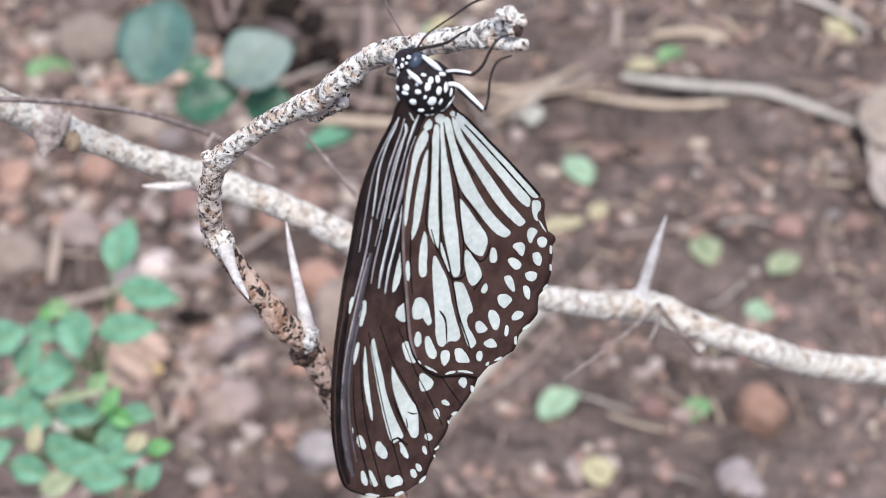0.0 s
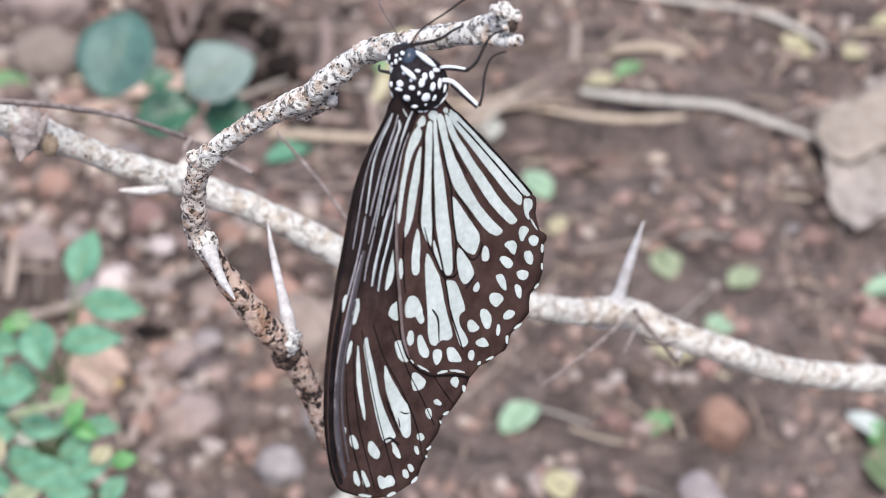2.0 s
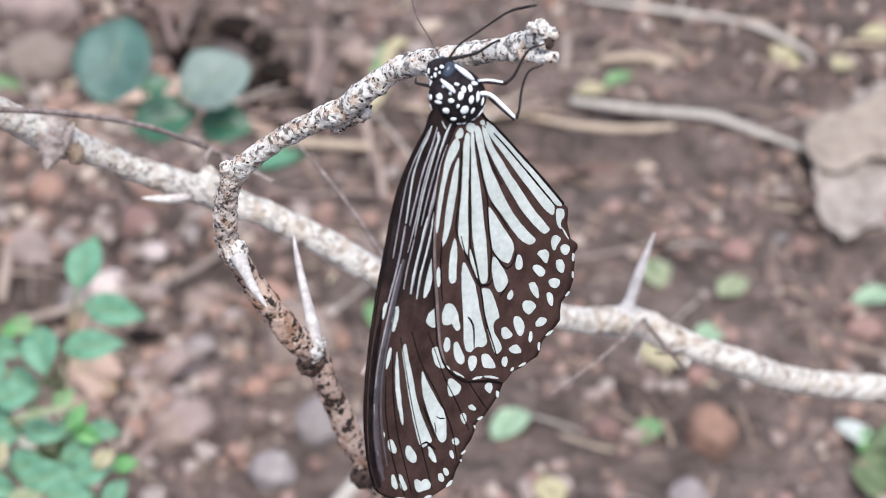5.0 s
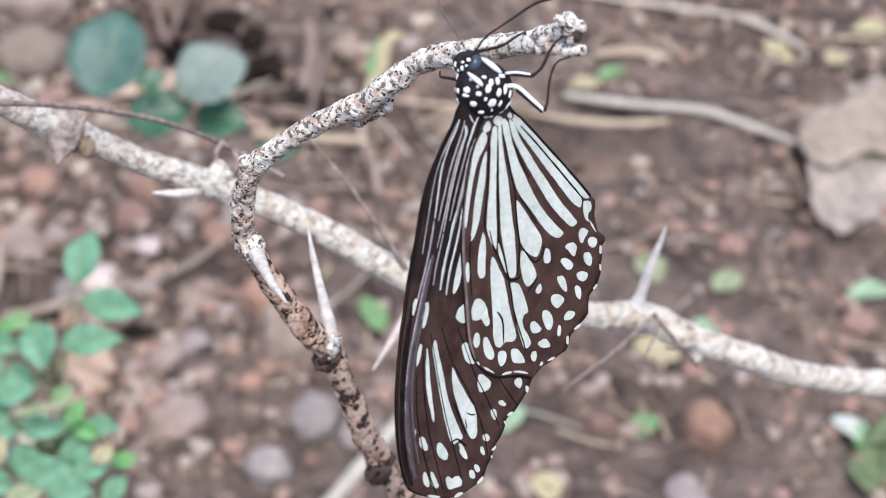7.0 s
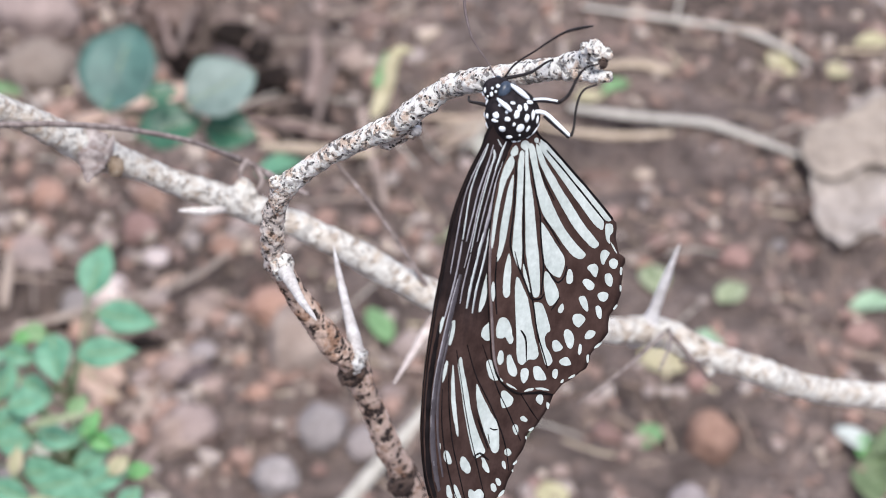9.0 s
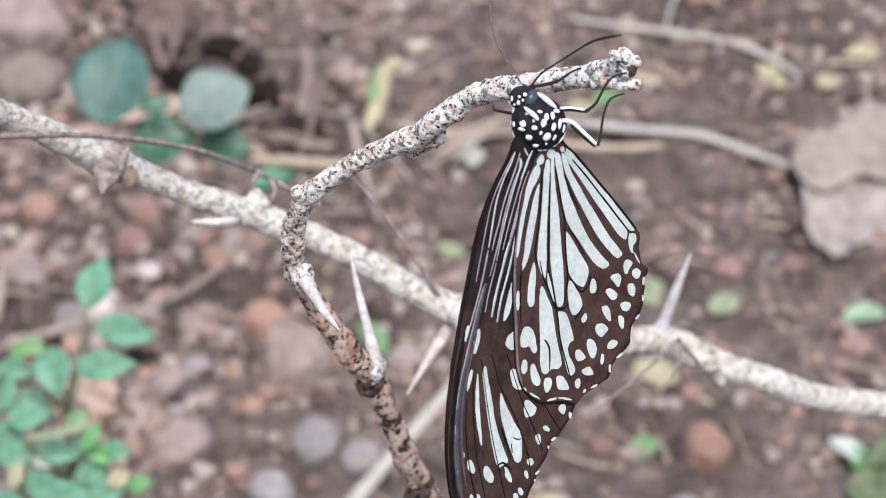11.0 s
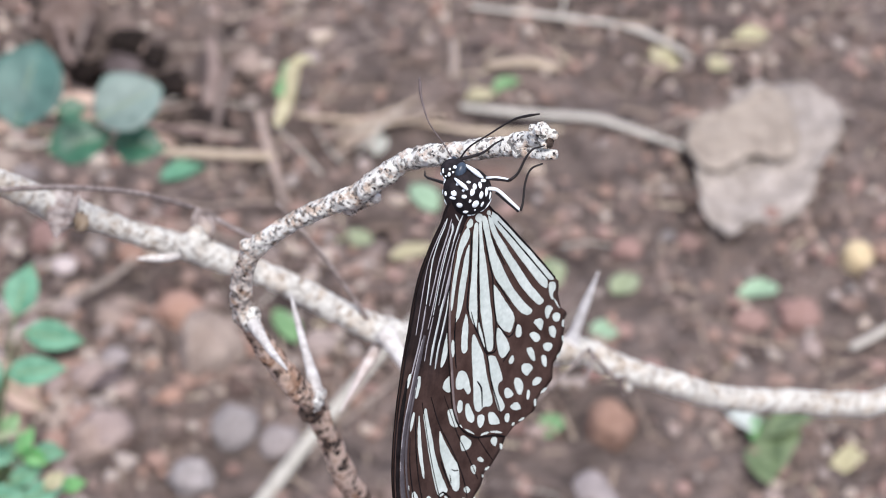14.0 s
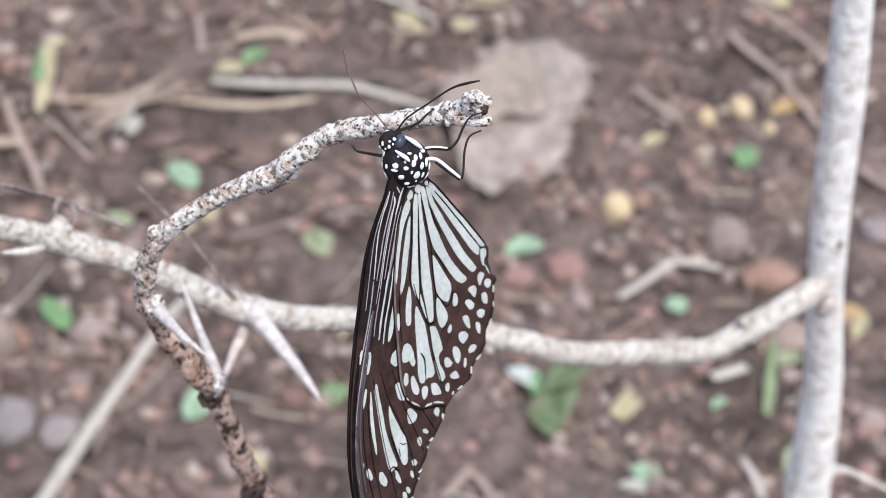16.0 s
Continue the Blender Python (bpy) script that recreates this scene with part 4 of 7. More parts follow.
    ribbon(hind, "dark_vein", WING_EDGE, 0.085, (4.13, -29.59, 0.049), (5.53, -31.25, 0.09), (7.11, -32.36, 0.09), (8.97, -33.02, 0.09), (11.15, -33, 0.09), (12.95, -32.98, 0.09), (15.02, -33.41, 0.049))


def fore_pattern(fore):
    cell(fore, "pale_spot", PALE, (-3.77, -23.86), (-3.34, -23.87), (-3.15, -25.18), (-3.29, -26.49), (-3.53, -26.95), (-3.92, -26.68), (-4.09, -25.49), (-4.01, -24.31))
    cell(fore, "pale_spot", PALE, (-5.51, -23.39), (-5.17, -23.52), (-5.21, -24.5), (-5.41, -25.48), (-5.63, -25.15), (-5.69, -24.04))
    cell(fore, "pale_spot", PALE, (-3.67, -28.66), (-3.39, -28.79), (-3.27, -29.79), (-3.45, -30.91), (-3.67, -31.43), (-3.83, -30.63), (-3.84, -29.44))
    cell(fore, "pale_streak", PALE, (-2.54, -28.94), (-2.14, -30.14), (-1.57, -32.14), (-1.05, -33.82), (-0.44, -35.52), (0.11, -36.9), (0.45, -38.13), (0.05, -37.84), (-0.73, -36.18), (-1.5, -34.48), (-2.01, -32.8), (-2.41, -30.8))
    cell(fore, "pale_streak", PALE, (-1.6, -28.29), (-1.24, -28.43), (-0.7, -29.84), (0.03, -31.19), (0.91, -32.9), (1.6, -34.61), (2.55, -36.33), (3.54, -37.73), (4.66, -39.16), (5.49, -40.23), (4.71, -40.67), (3.99, -41.03), (3.29, -40.3), (2.35, -38.69), (1.42, -36.62), (0.32, -34.22), (-0.55, -32.17), (-1.39, -30.15), (-1.76, -29.15))
    cell(fore, "pale_streak", PALE, (1.9, -31.46), (2.49, -32.28), (3.31, -33.32), (4.45, -34.51), (5.59, -35.79), (6.42, -36.49), (6.97, -37.54), (7.36, -38.93), (7.61, -40.12), (7.02, -40.57), (6.31, -40.06), (5.47, -38.86), (4.46, -37.44), (3.53, -36.03), (2.72, -34.64), (2.12, -32.94))
    cell(fore, "pale_spot", PALE, (6.22, -32.73), (6.85, -32.6), (7.63, -33.09), (8.53, -33.66), (8.37, -34.48), (7.58, -34.81), (6.83, -34.86), (6.38, -33.89))
    cell(fore, "pale_spot", PALE, (12.51, -33.35), (13.25, -33.31), (13.68, -33.96), (13.48, -34.71), (12.76, -34.47), (12.17, -33.89))
    cell(fore, "pale_spot", PALE, (14.33, -34.33), (14.94, -34.57), (14.92, -35.33), (14.4, -35.03))
    cell(fore, "pale_spot", PALE, (2.82, -28.93), (3.71, -28.74), (4.43, -29.64), (5.01, -30.67), (5.5, -31.36), (4.82, -31.41), (3.85, -30.97), (3.2, -29.94))
    cell(fore, "pale_spot", PALE, (1.65, -26.11), (1.23, -25.77), (1.39, -24.91), (1.96, -24.39), (2.5, -24.12), (3.05, -26.39), (2.24, -26.52))
    cell(fore, "pale_spot", PALE, (10.12, -36.06), (10.77, -35.93), (11.49, -36.44), (11.3, -36.78), (10.39, -36.55))
    cell(fore, "pale_spot", PALE, (9.28, -37), (9.98, -37.02), (10.36, -38.01), (10.11, -38.41), (9.47, -37.84), (9.19, -37.34))
    cell(fore, "pale_spot", PALE, (8.5, -40.16), (9.15, -39.91), (9.89, -40.57), (9.46, -40.97), (8.72, -40.73))
    cell(fore, "pale_spot", PALE, (8.46, -41.55), (8.89, -41.5), (9.42, -42.36), (9.24, -42.7), (8.6, -42.18))
    cell(fore, "pale_spot", PALE, (-2.62, -38.6), (-2.25, -38.81), (-2.17, -39.62), (-2.52, -39.47))
    cell(fore, "pale_spot", PALE, (-1.58, -39.71), (-1.01, -39.67), (-0.35, -40.38), (0.07, -41.15), (-0.12, -41.48), (-0.86, -41.17), (-1.41, -40.53))
    cell(fore, "pale_spot", PALE, (1.4, -40.68), (1.78, -40.49), (2.58, -41.08), (3.38, -41.95), (3.35, -42.63), (2.85, -42.8), (1.97, -42.27), (1.38, -41.42))
    cell(fore, "pale_spot", PALE, (4.85, -40.88), (5.39, -40.98), (6.05, -41.7), (6.69, -42.7), (6.58, -42.97), (5.81, -42.58), (5.24, -41.93), (5.22, -41.38))
    cell(fore, "pale_spot", PALE, (-0.1, -44), (0.23, -43.95), (0.8, -44.73), (1.21, -45.57), (0.95, -45.9), (0.38, -45.53), (-0.04, -44.68))
    cell(fore, "pale_spot", PALE, (0.97, -43.92), (1.41, -44.08), (2.1, -45.01), (2.71, -45.87), (2.33, -46.12), (1.67, -45.8), (1.26, -44.96))
    cell(fore, "pale_spot", PALE, (3.57, -44.91), (4.07, -44.74), (4.79, -45.21), (5.14, -44.82), (5.77, -44.92), (6.43, -45.59), (6.37, -46.14), (5.69, -46.23), (5.19, -46.34), (4.44, -46.49), (3.97, -45.97))
    cell(fore, "pale_spot", PALE, (7.23, -44.39), (7.81, -44.22), (8.54, -45.11), (8.18, -45.5), (7.47, -45.1))
    cell(fore, "pale_spot", PALE, (7.96, -43.67), (8.5, -43.71), (9.08, -44.37), (8.82, -44.77), (8.1, -44.31))
    cell(fore, "pale_spot", PALE, (5.41, -47.39), (6.01, -46.95), (6.89, -46.94), (6.77, -47.21), (5.86, -47.49))
    cell(fore, "pale_spot", PALE, (0.98, -46.86), (1.78, -46.77), (3.25, -47.15), (3.02, -47.34), (1.7, -47.17))
    cell(fore, "pale_spot", PALE, (8.92, -46.04), (9.24, -45.5), (9.85, -45.18), (9.73, -45.8), (9.11, -46.12))
    cell(fore, "pale_spot", PALE, (11.9, -37.91), (12.26, -37.51), (12.99, -37.48), (12.45, -37.94))
    cell(fore, "pale_spot", PALE, (11.5, -38.53), (11.95, -38.54), (11.9, -39.1))
    cell(fore, "pale_spot", PALE, (10.36, -41.98), (10.94, -41.51), (11.02, -41.86), (10.49, -42.19))
    cell(fore, "pale_spot", PALE, (10.3, -42.88), (10.58, -42.61), (10.69, -43.11))
    cell(fore, "pale_streak", PALE, (0.54, -17.78), (1.03, -19.62), (1.11, -21.6), (0.61, -22.91), (0.12, -23.04), (0.07, -21.59), (0.25, -19.62))
    ribbon(fore, "silver_line", LILAC, 0.06, (-3.16, -3.56, 0.037), (-3.96, -5.37, 0.067), (-4.83, -7.57, 0.067), (-5.26, -9.49, 0.067), (-5.4, -11.6, 0.067), (-5.44, -13.84, 0.067), (-5.47, -16.08, 0.067), (-5.49, -18.34, 0.037))
    ribbon(fore, "silver_line", SILVER, 0.06, (-1.4, -4.24, 0.041), (-1.76, -6.05, 0.075), (-2.05, -7.86, 0.075), (-2.31, -9.79, 0.075), (-2.5, -11.73, 0.075), (-2.6, -13.66, 0.075), (-2.73, -15.86, 0.041))
    ribbon(fore, "silver_line", LILAC, 0.06, (-0.68, -4.58, 0.045), (-1.06, -6.66, 0.082), (-1.36, -8.73, 0.082), (-1.62, -10.67, 0.082), (-1.84, -12.81, 0.082), (-1.98, -14.56, 0.045))
    ribbon(fore, "silver_line", SILVER, 0.06, (-0.02, -6.6, 0.041), (-0.19, -8.87, 0.075), (-0.23, -11.01, 0.075), (-0.32, -12.96, 0.075), (-0.43, -14.39, 0.041))
    ribbon(fore, "silver_line", LILAC, 0.06, (-2.69, -16.06, 0.049), (-2.88, -18, 0.09), (-3.06, -19.95, 0.09), (-3.08, -21.91, 0.049))
    ribbon(fore, "silver_line", SILVER, 0.06, (-2.91, -3.16, 0.062), (-3.16, -4.32, 0.11), (-3.84, -5.94, 0.11), (-4.26, -7.54, 0.11), (-4.49, -8.83, 0.11), (-4.51, -10.74, 0.11), (-4.45, -12.66, 0.11), (-4.44, -14.33, 0.062))
    ribbon(fore, "silver_line", LILAC, 0.06, (-4.47, -14.58, 0.066), (-4.45, -15.87, 0.12), (-4.51, -18, 0.12), (-4.7, -20.27, 0.12), (-4.95, -22.22, 0.12), (-5.14, -23.65, 0.066))
    ribbon(fore, "silver_line", LILAC, 0.06, (-2.04, -3.25, 0.057), (-2.26, -4.92, 0.1), (-2.62, -6.4, 0.1), (-2.99, -7.89, 0.1), (-3.3, -9.62, 0.1), (-3.45, -11.36, 0.1), (-3.65, -12.84, 0.1), (-3.79, -14.58, 0.057))
    ribbon(fore, "silver_line", LILAC, 0.06, (-1.87, -5.54, 0.049), (-2.3, -7.48, 0.09), (-2.61, -9.61, 0.09), (-2.8, -11.54, 0.09), (-2.9, -13.47, 0.09), (-3.13, -15.61, 0.09), (-3.38, -17.68, 0.049))
    ribbon(fore, "silver_line", SILVER, 0.06, (-1.83, -3.81, 0.11), (-1.49, -4.63, 0.19), (-1.71, -5.53, 0.11))
    ribbon(fore, "silver_line", SILVER, 0.06, (-1.51, -2.58, 0.057), (-0.99, -3.13, 0.1), (-0.68, -3.43, 0.057))
    ribbon(fore, "silver_line", SILVER, 0.06, (-0.11, -2.75, 0.074), (-0.46, -3.73, 0.13), (-0.79, -5.23, 0.13), (-1.07, -6.21, 0.074))
    ribbon(fore, "silver_line", LILAC, 0.06, (0, -5.18, 0.13), (-0.39, -7.14, 0.24), (-0.61, -9.21, 0.24), (-0.75, -11.29, 0.24), (-1, -13.24, 0.24), (-1.18, -14.8, 0.13))
    ribbon(fore, "pale_streak", SILVER, 0.06, (-1.08, -13.24, 0.099), (-1.35, -15.2, 0.18), (-1.53, -17.15, 0.18), (-1.74, -18.97, 0.18), (-1.85, -20.93, 0.18), (-1.86, -22.5, 0.099))
    ribbon(fore, "pale_streak", SILVER, 0.06, (-0.29, -13.87, 0.078), (-0.34, -16.02, 0.14), (-0.52, -17.98, 0.14), (-0.79, -19.95, 0.14), (-0.85, -21.72, 0.14), (-0.82, -23.09, 0.078))
    ribbon(fore, "lilac_band", LILAC_DARK, 0.06, (-3.82, -18.45, 0.21), (-4.04, -20.6, 0.37), (-4.25, -23.2, 0.37), (-4.46, -26.14, 0.37), (-4.66, -29.09, 0.37), (-4.61, -32.07, 0.37), (-4.23, -35.4, 0.37), (-3.46, -38.77, 0.37), (-2.3, -42.18, 0.37), (-1.14, -44.61, 0.21))
    ribbon(fore, "lilac_band", LILAC_DARK, 0.06, (-3.87, -24.18, 0.09), (-3.98, -26.81, 0.16), (-4.09, -29.44, 0.16), (-3.97, -32.75, 0.16), (-3.36, -36.1, 0.16), (-2.36, -39.48, 0.16), (-0.99, -42.92, 0.09))
    ribbon(fore, "silver_line", LILAC, 0.06, (-4.13, -18.97, 0.041), (-4.45, -21.44, 0.075), (-4.73, -24.83, 0.075), (-4.93, -27.77, 0.075), (-4.98, -31.07, 0.075), (-4.62, -34.72, 0.075), (-3.84, -38.08, 0.075), (-2.68, -41.49, 0.041))
    ribbon(fore, "dark_margin", WING_EDGE, 0.04, (-5.72, -24.31, 0.21), (-5.75, -28.09, 0.37), (-5.51, -32.04, 0.37), (-4.92, -36.04, 0.37), (-4.14, -39.41, 0.37), (-2.97, -42.82, 0.37), (-1.54, -45.47, 0.21))
    ribbon(fore, "dark_vein", WING_EDGE, 0.085, (3.08, -35.94, 0.057), (3.97, -37.21, 0.1), (4.87, -38.49, 0.1), (5.74, -39.76, 0.057))
    ribbon(fore, "dark_vein", WING_EDGE, 0.085, (5.28, -37.96, 0.053), (5.6, -38.66, 0.097), (5.8, -39.21, 0.053))
    ribbon(fore, "dark_vein", WING_EDGE, 0.085, (5.38, -37.21, 0.049), (6.12, -37.51, 0.09), (6.79, -37.46, 0.049))
    ribbon(fore, "dark_vein", WING_EDGE, 0.085, (3.47, -40.72, 0.066), (4.46, -40.31, 0.12), (5.45, -40.85, 0.12), (6.23, -41.29, 0.066))
    ribbon(fore, "dark_vein", WING_EDGE, 0.085, (-2.34, -27.49, 0.037), (-0.37, -32.18, 0.067), (2.14, -37.66, 0.067), (4.44, -41.88, 0.067), (6.72, -46.16, 0.037))
    ribbon(fore, "dark_vein", WING_EDGE, 0.085, (-3.09, -29.46, 0.037), (-2.2, -33.46, 0.067), (-0.64, -38.21, 0.067), (1.4, -42.37, 0.067), (3.41, -46.27, 0.037))
    ribbon(fore, "dark_vein", WING_EDGE, 0.085, (-0.81, -26.85, 0.037), (1.79, -30.92, 0.067), (5.45, -35.1, 0.067), (8.4, -39.32, 0.067), (9.96, -42.87, 0.037))
    ribbon(fore, "dark_vein", WING_EDGE, 0.085, (1.81, -26.91, 0.037), (5.55, -32.38, 0.067), (8.42, -35.86, 0.067), (10.93, -39.06, 0.037))
    ribbon(fore, "dark_vein", WING_EDGE, 0.085, (9.56, -33.14, 0.037), (11.76, -35.27, 0.067), (13.47, -36.73, 0.037))
    ribbon(fore, "dark_vein", WING_EDGE, 0.085, (-3.53, -32.1, 0.037), (-2.71, -36.11, 0.067), (-1.23, -40.2, 0.067), (0.74, -44.04, 0.067), (2.44, -46.67, 0.037))


def edge_rim(wing, edge, r):
    side = wing.side
    tube_part("wing_margin", WING_EDGE, wing.ob, [(x, sheet_y(wing.kind, x, z, side) - side * 0.03, z, r) for x, z in edge], sides=6, step=0.5)


def body_dots(fly):
    """White dots on the thorax and head: each at its angle round and up the body, with its half-sizes."""
    lean = Matrix.Rotation(radians(12), 3, "Y")

    def dot(mid, half, turn, around, up, hx, hz):
        n = Vector((math.cos(radians(up)) * math.sin(radians(around)), -math.cos(radians(up)) * math.cos(radians(around)), math.sin(radians(up))))
        c = Vector(mid) + turn @ Vector([h * q for h, q in zip(half, n)])
        out = (turn @ Vector([q / h for h, q in zip(half, n)])).normalized()
        right = Vector((0, 0, 1)).cross(out).normalized()
        bm = bmesh.new()
        lump(bm, (0, 0, 0), (hx * MM, 0.16 * MM, hz * MM), (0, 0, 0), 0.22, 1.6, around + up, 3)
        bm.transform(Matrix.Translation(c * MM) @ Matrix((right, -out, right.cross(-out))).transposed().to_4x4())
        part("body_dot", bm, DOT, fly)

    def thorax_dot(*v):
        dot((0.45, 0.7, 0.4), (3.6, 2.7, 3.1), lean, *v)

    def head_dot(*v):
        dot((-1.25, 1.9, 2.85), (1.95, 1.7, 1.5), Matrix.Identity(3), *v)

    thorax_dot(-127, -64, 0.25, 0.31)
    thorax_dot(-132, -78, 0.25, 0.31)
    thorax_dot(105, -88, 0.25, 0.25)
    thorax_dot(59, -59, 0.25, 0.25)
    thorax_dot(57, -36, 0.25, 0.31)
    thorax_dot(56, -6, 0.22, 0.38)
    thorax_dot(-71, -17, 0.38, 0.38)
    thorax_dot(-43, -17, 0.34, 0.28)
    thorax_dot(-102, -23, 0.19, 0.31)
    thorax_dot(-51, -43, 0.38, 0.38)
    thorax_dot(-19, -60, 0.34, 0.28)
    thorax_dot(-28, -1, 0.38, 0.47)
    thorax_dot(-26, -23, 0.19, 0.25)
    thorax_dot(-8, -26, 0.50, 0.53)
    thorax_dot(-4, -1, 0.34, 0.47)
    thorax_dot(-13, 21, 0.28, 0.44)
    thorax_dot(-26, 13, 0.31, 0.41)
    thorax_dot(12, -21, 0.22, 0.38)
    thorax_dot(52, -20, 0.44, 0.59)
    thorax_dot(10, 10, 0.28, 0.59)
    thorax_dot(30, 5, 0.22, 0.50)
    thorax_dot(-125, -47, 0.19, 0.50)
    thorax_dot(61, -70, 0.22, 0.38)
    thorax_dot(-74, -29, 0.44, 0.19)
    thorax_dot(4, -42, 0.12, 0.16)
    thorax_dot(-49, -3, 0.19, 0.22)
    thorax_dot(-43, 19, 0.31, 0.19)
    thorax_dot(-68, 6, 0.19, 0.19)
    thorax_dot(-2, 36, 0.50, 0.25)
    head_dot(-94, -7, 0.19, 0.34)
    head_dot(-63, -18, 0.19, 0.31)
    head_dot(-44, 23, 0.25, 0.22)
    head_dot(-119, -53, 0.25, 0.31)
    head_dot(-63, 9, 0.16, 0.16)
    head_dot(-101, -65, 0.19, 0.19)
    head_dot(-49, -37, 0.16, 0.19)
    head_dot(12, 23, 0.19, 0.19)
    head_dot(-111, -71, 0.16, 0.19)
    head_dot(-124, -28, 0.16, 0.22)
    head_dot(-48, -3, 0.14, 0.16)
    head_dot(-30, -17, 0.12, 0.12)
    head_dot(-81, -30, 0.12, 0.16)
    # the far flank, more thinly dotted
    rnd = random.Random(5)
    for i in range(26):
        thorax_dot(rnd.uniform(110, 235), rnd.uniform(-55, 60), rnd.uniform(0.25, 0.5), rnd.uniform(0.3, 0.6))
    for i in range(8):
        head_dot(rnd.uniform(120, 215), rnd.uniform(-40, 60), 0.22, 0.28)


def build_butterfly():
    fly = thing("butterfly", "dark brown butterfly with pale streaks and spots, wings closed, on twig", "butterfly")
    fly.matrix_basis = FLY_POSE
    for side, word in ((-1, "near"), (1, "far")):
        fore = Wing(part("forewing", wing_mesh("fore", FORE_FRONT, FORE_BACK, side), FOREWING, fly, "long brown forewing with pale spots"), "fore", side)
        hind = Wing(part("hindwing", wing_mesh("hind", HIND_FRONT, HIND_BACK, side), WING, fly, "rounded brown hindwing with pale streaks"), "hind", side)
        hind_pattern(hind)
        fore_pattern(fore)
        edge_rim(fore, FORE_FRONT, 0.08)
        edge_rim(hind, HIND_BACK[:7], 0.16)
        edge_rim(hind, HIND_FRONT[3:], 0.07)
    # body
    bm = bmesh.new()
    lump(bm, (0.45 * MM, 0.7 * MM, 0.4 * MM), (3.6 * MM, 2.7 * MM, 3.1 * MM), (0, 12, 0), 0.04, 1.5, 1.0, 4)
    part("thorax", bm, BODY, fly, "black thorax dotted with white")
    bm = bmesh.new()
    lump(bm, (-1.25 * MM, 1.9 * MM, 2.85 * MM), (1.95 * MM, 1.7 * MM, 1.5 * MM), (0, 0, 0), 0.06, 1.5, 2.0, 3)
    part("head", bm, BODY, fly, "black head dotted with white")
    for c in ((-1.62, 0.5, 3.05), (-0.4, 3.3, 3.3)):
        bm = bmesh.new()
        lump(bm, Vector(c) * MM, (0.85 * MM, 0.7 * MM, 1.1 * MM), (0, 18, 0), 0.0, 1, 0, 3)
        part("eye", bm, EYE, fly, "slate-blue eye")
    tube_part("abdomen", BODY, fly, [(2.2, 0.5, -2.0, 0.4), (4.6, 0.5, -5.6, 0.28), (8.6, 0.5, -9.2, 0.22), (12.6, 0.5, -12.6, 0.18), (14.4, 0.5, -14.4, 0.1)], "slender dark abdomen between the wings", sides=14, step=0.6, rough=0.05)
    tube_part("palp", DOT, fly, [(-1.12, 0.30, 3.81, 0.16), (-0.89, -0.90, 3.40, 0.3), (-0.12, -1.30, 2.89, 0.3), (0.54, -1.50, 2.53, 0.14)], "white palp", sides=8, step=0.3)
    tube_part("palp", DOT, fly, [(-2.81, 0.20, 2.06, 0.14), (-2.91, -0.80, 1.73, 0.26), (-2.61, -1.40, 1.41, 0.28), (-2.20, -1.70, 0.99, 0.16)], "white palp", sides=8, step=0.3)
    body_dots(fly)
    tube_part("leg", BODY, fly, [(1.35, -0.6, 2.3, 0.26), (2.0, -2.3, 2.6, 0.25), (2.97, -3.9, 2.72, 0.22)], "black and white leg", sides=9, step=0.4)
    tube_part("leg_stripe", DOT, fly, [(1.4, -1.3, 2.5, 0.17), (2.0, -2.45, 2.8, 0.17), (2.8, -3.8, 2.86, 0.13)], sides=8, step=0.4)
    tube_part("leg", FEELER, fly, [(2.97, -3.92, 2.72, 0.22), (3.49, -4.64, 3.81, 0.18), (3.8, -5.21, 5.8, 0.16), (4.21, -5.82, 7.14, 0.12), (5.05, -7.02, 7.88, 0.1)], "thin dark shin", sides=8, step=0.4)
    tube_part("leg", DOT, fly, [(1.58, -1.2, 1.05, 0.27), (2.19, -2.64, 1.26, 0.23), (3.17, -4.13, 0.24, 0.22), (4.06, -5.51, -0.8, 0.17)], "stout white thigh", sides=10, step=0.4)
    tube_part("leg_stripe", BODY, fly, [(2.3, -2.55, 0.9, 0.2), (3.2, -4.0, -0.08, 0.22), (4.0, -5.4, -1.0, 0.2)], sides=8, step=0.4)
    tube_part("leg", FEELER, fly, [(4.06, -5.55, -0.85, 0.22), (4.24, -5.62, 0.13, 0.15), (4.25, -5.46, 2.73, 0.15), (4.62, -5.7, 4.58, 0.13), (5.62, -6.7, 5.53, 0.12)], "thin dark shin", sides=8, step=0.4)
    tube_part("leg", FEELER, fly, [(-0.9, 1.9, 4.2, 0.24), (1.15, 1.51, 4.75, 0.2), (2.95, 1.24, 5.38, 0.18), (4.61, 1.21, 6.45, 0.14), (5.86, 1.11, 7.09, 0.1)], "thin dark foreleg", sides=8, step=0.4)
    tube_part("leg", FEELER, fly, [(-1.5, 2.6, 0.9, 0.24), (0.29, 6.25, 0.6, 0.2), (2.55, 10.3, 0.27, 0.16), (4.28, 12.4, 0.55, 0.12)], "thin dark leg", sides=8, step=0.5)
    tube_part("antenna", FEELER, fly, [(-0.74, 1.74, 4.4, 0.12), (-0.65, 0.53, 6.13, 0.12), (-0.09, -2.04, 8.3, 0.11), (0.51, -4.91, 10.62, 0.14), (1.02, -6.83, 11.54, 0.18), (1.48, -8.45, 12.1, 0.1)], "dark clubbed antenna", sides=8, step=0.4)
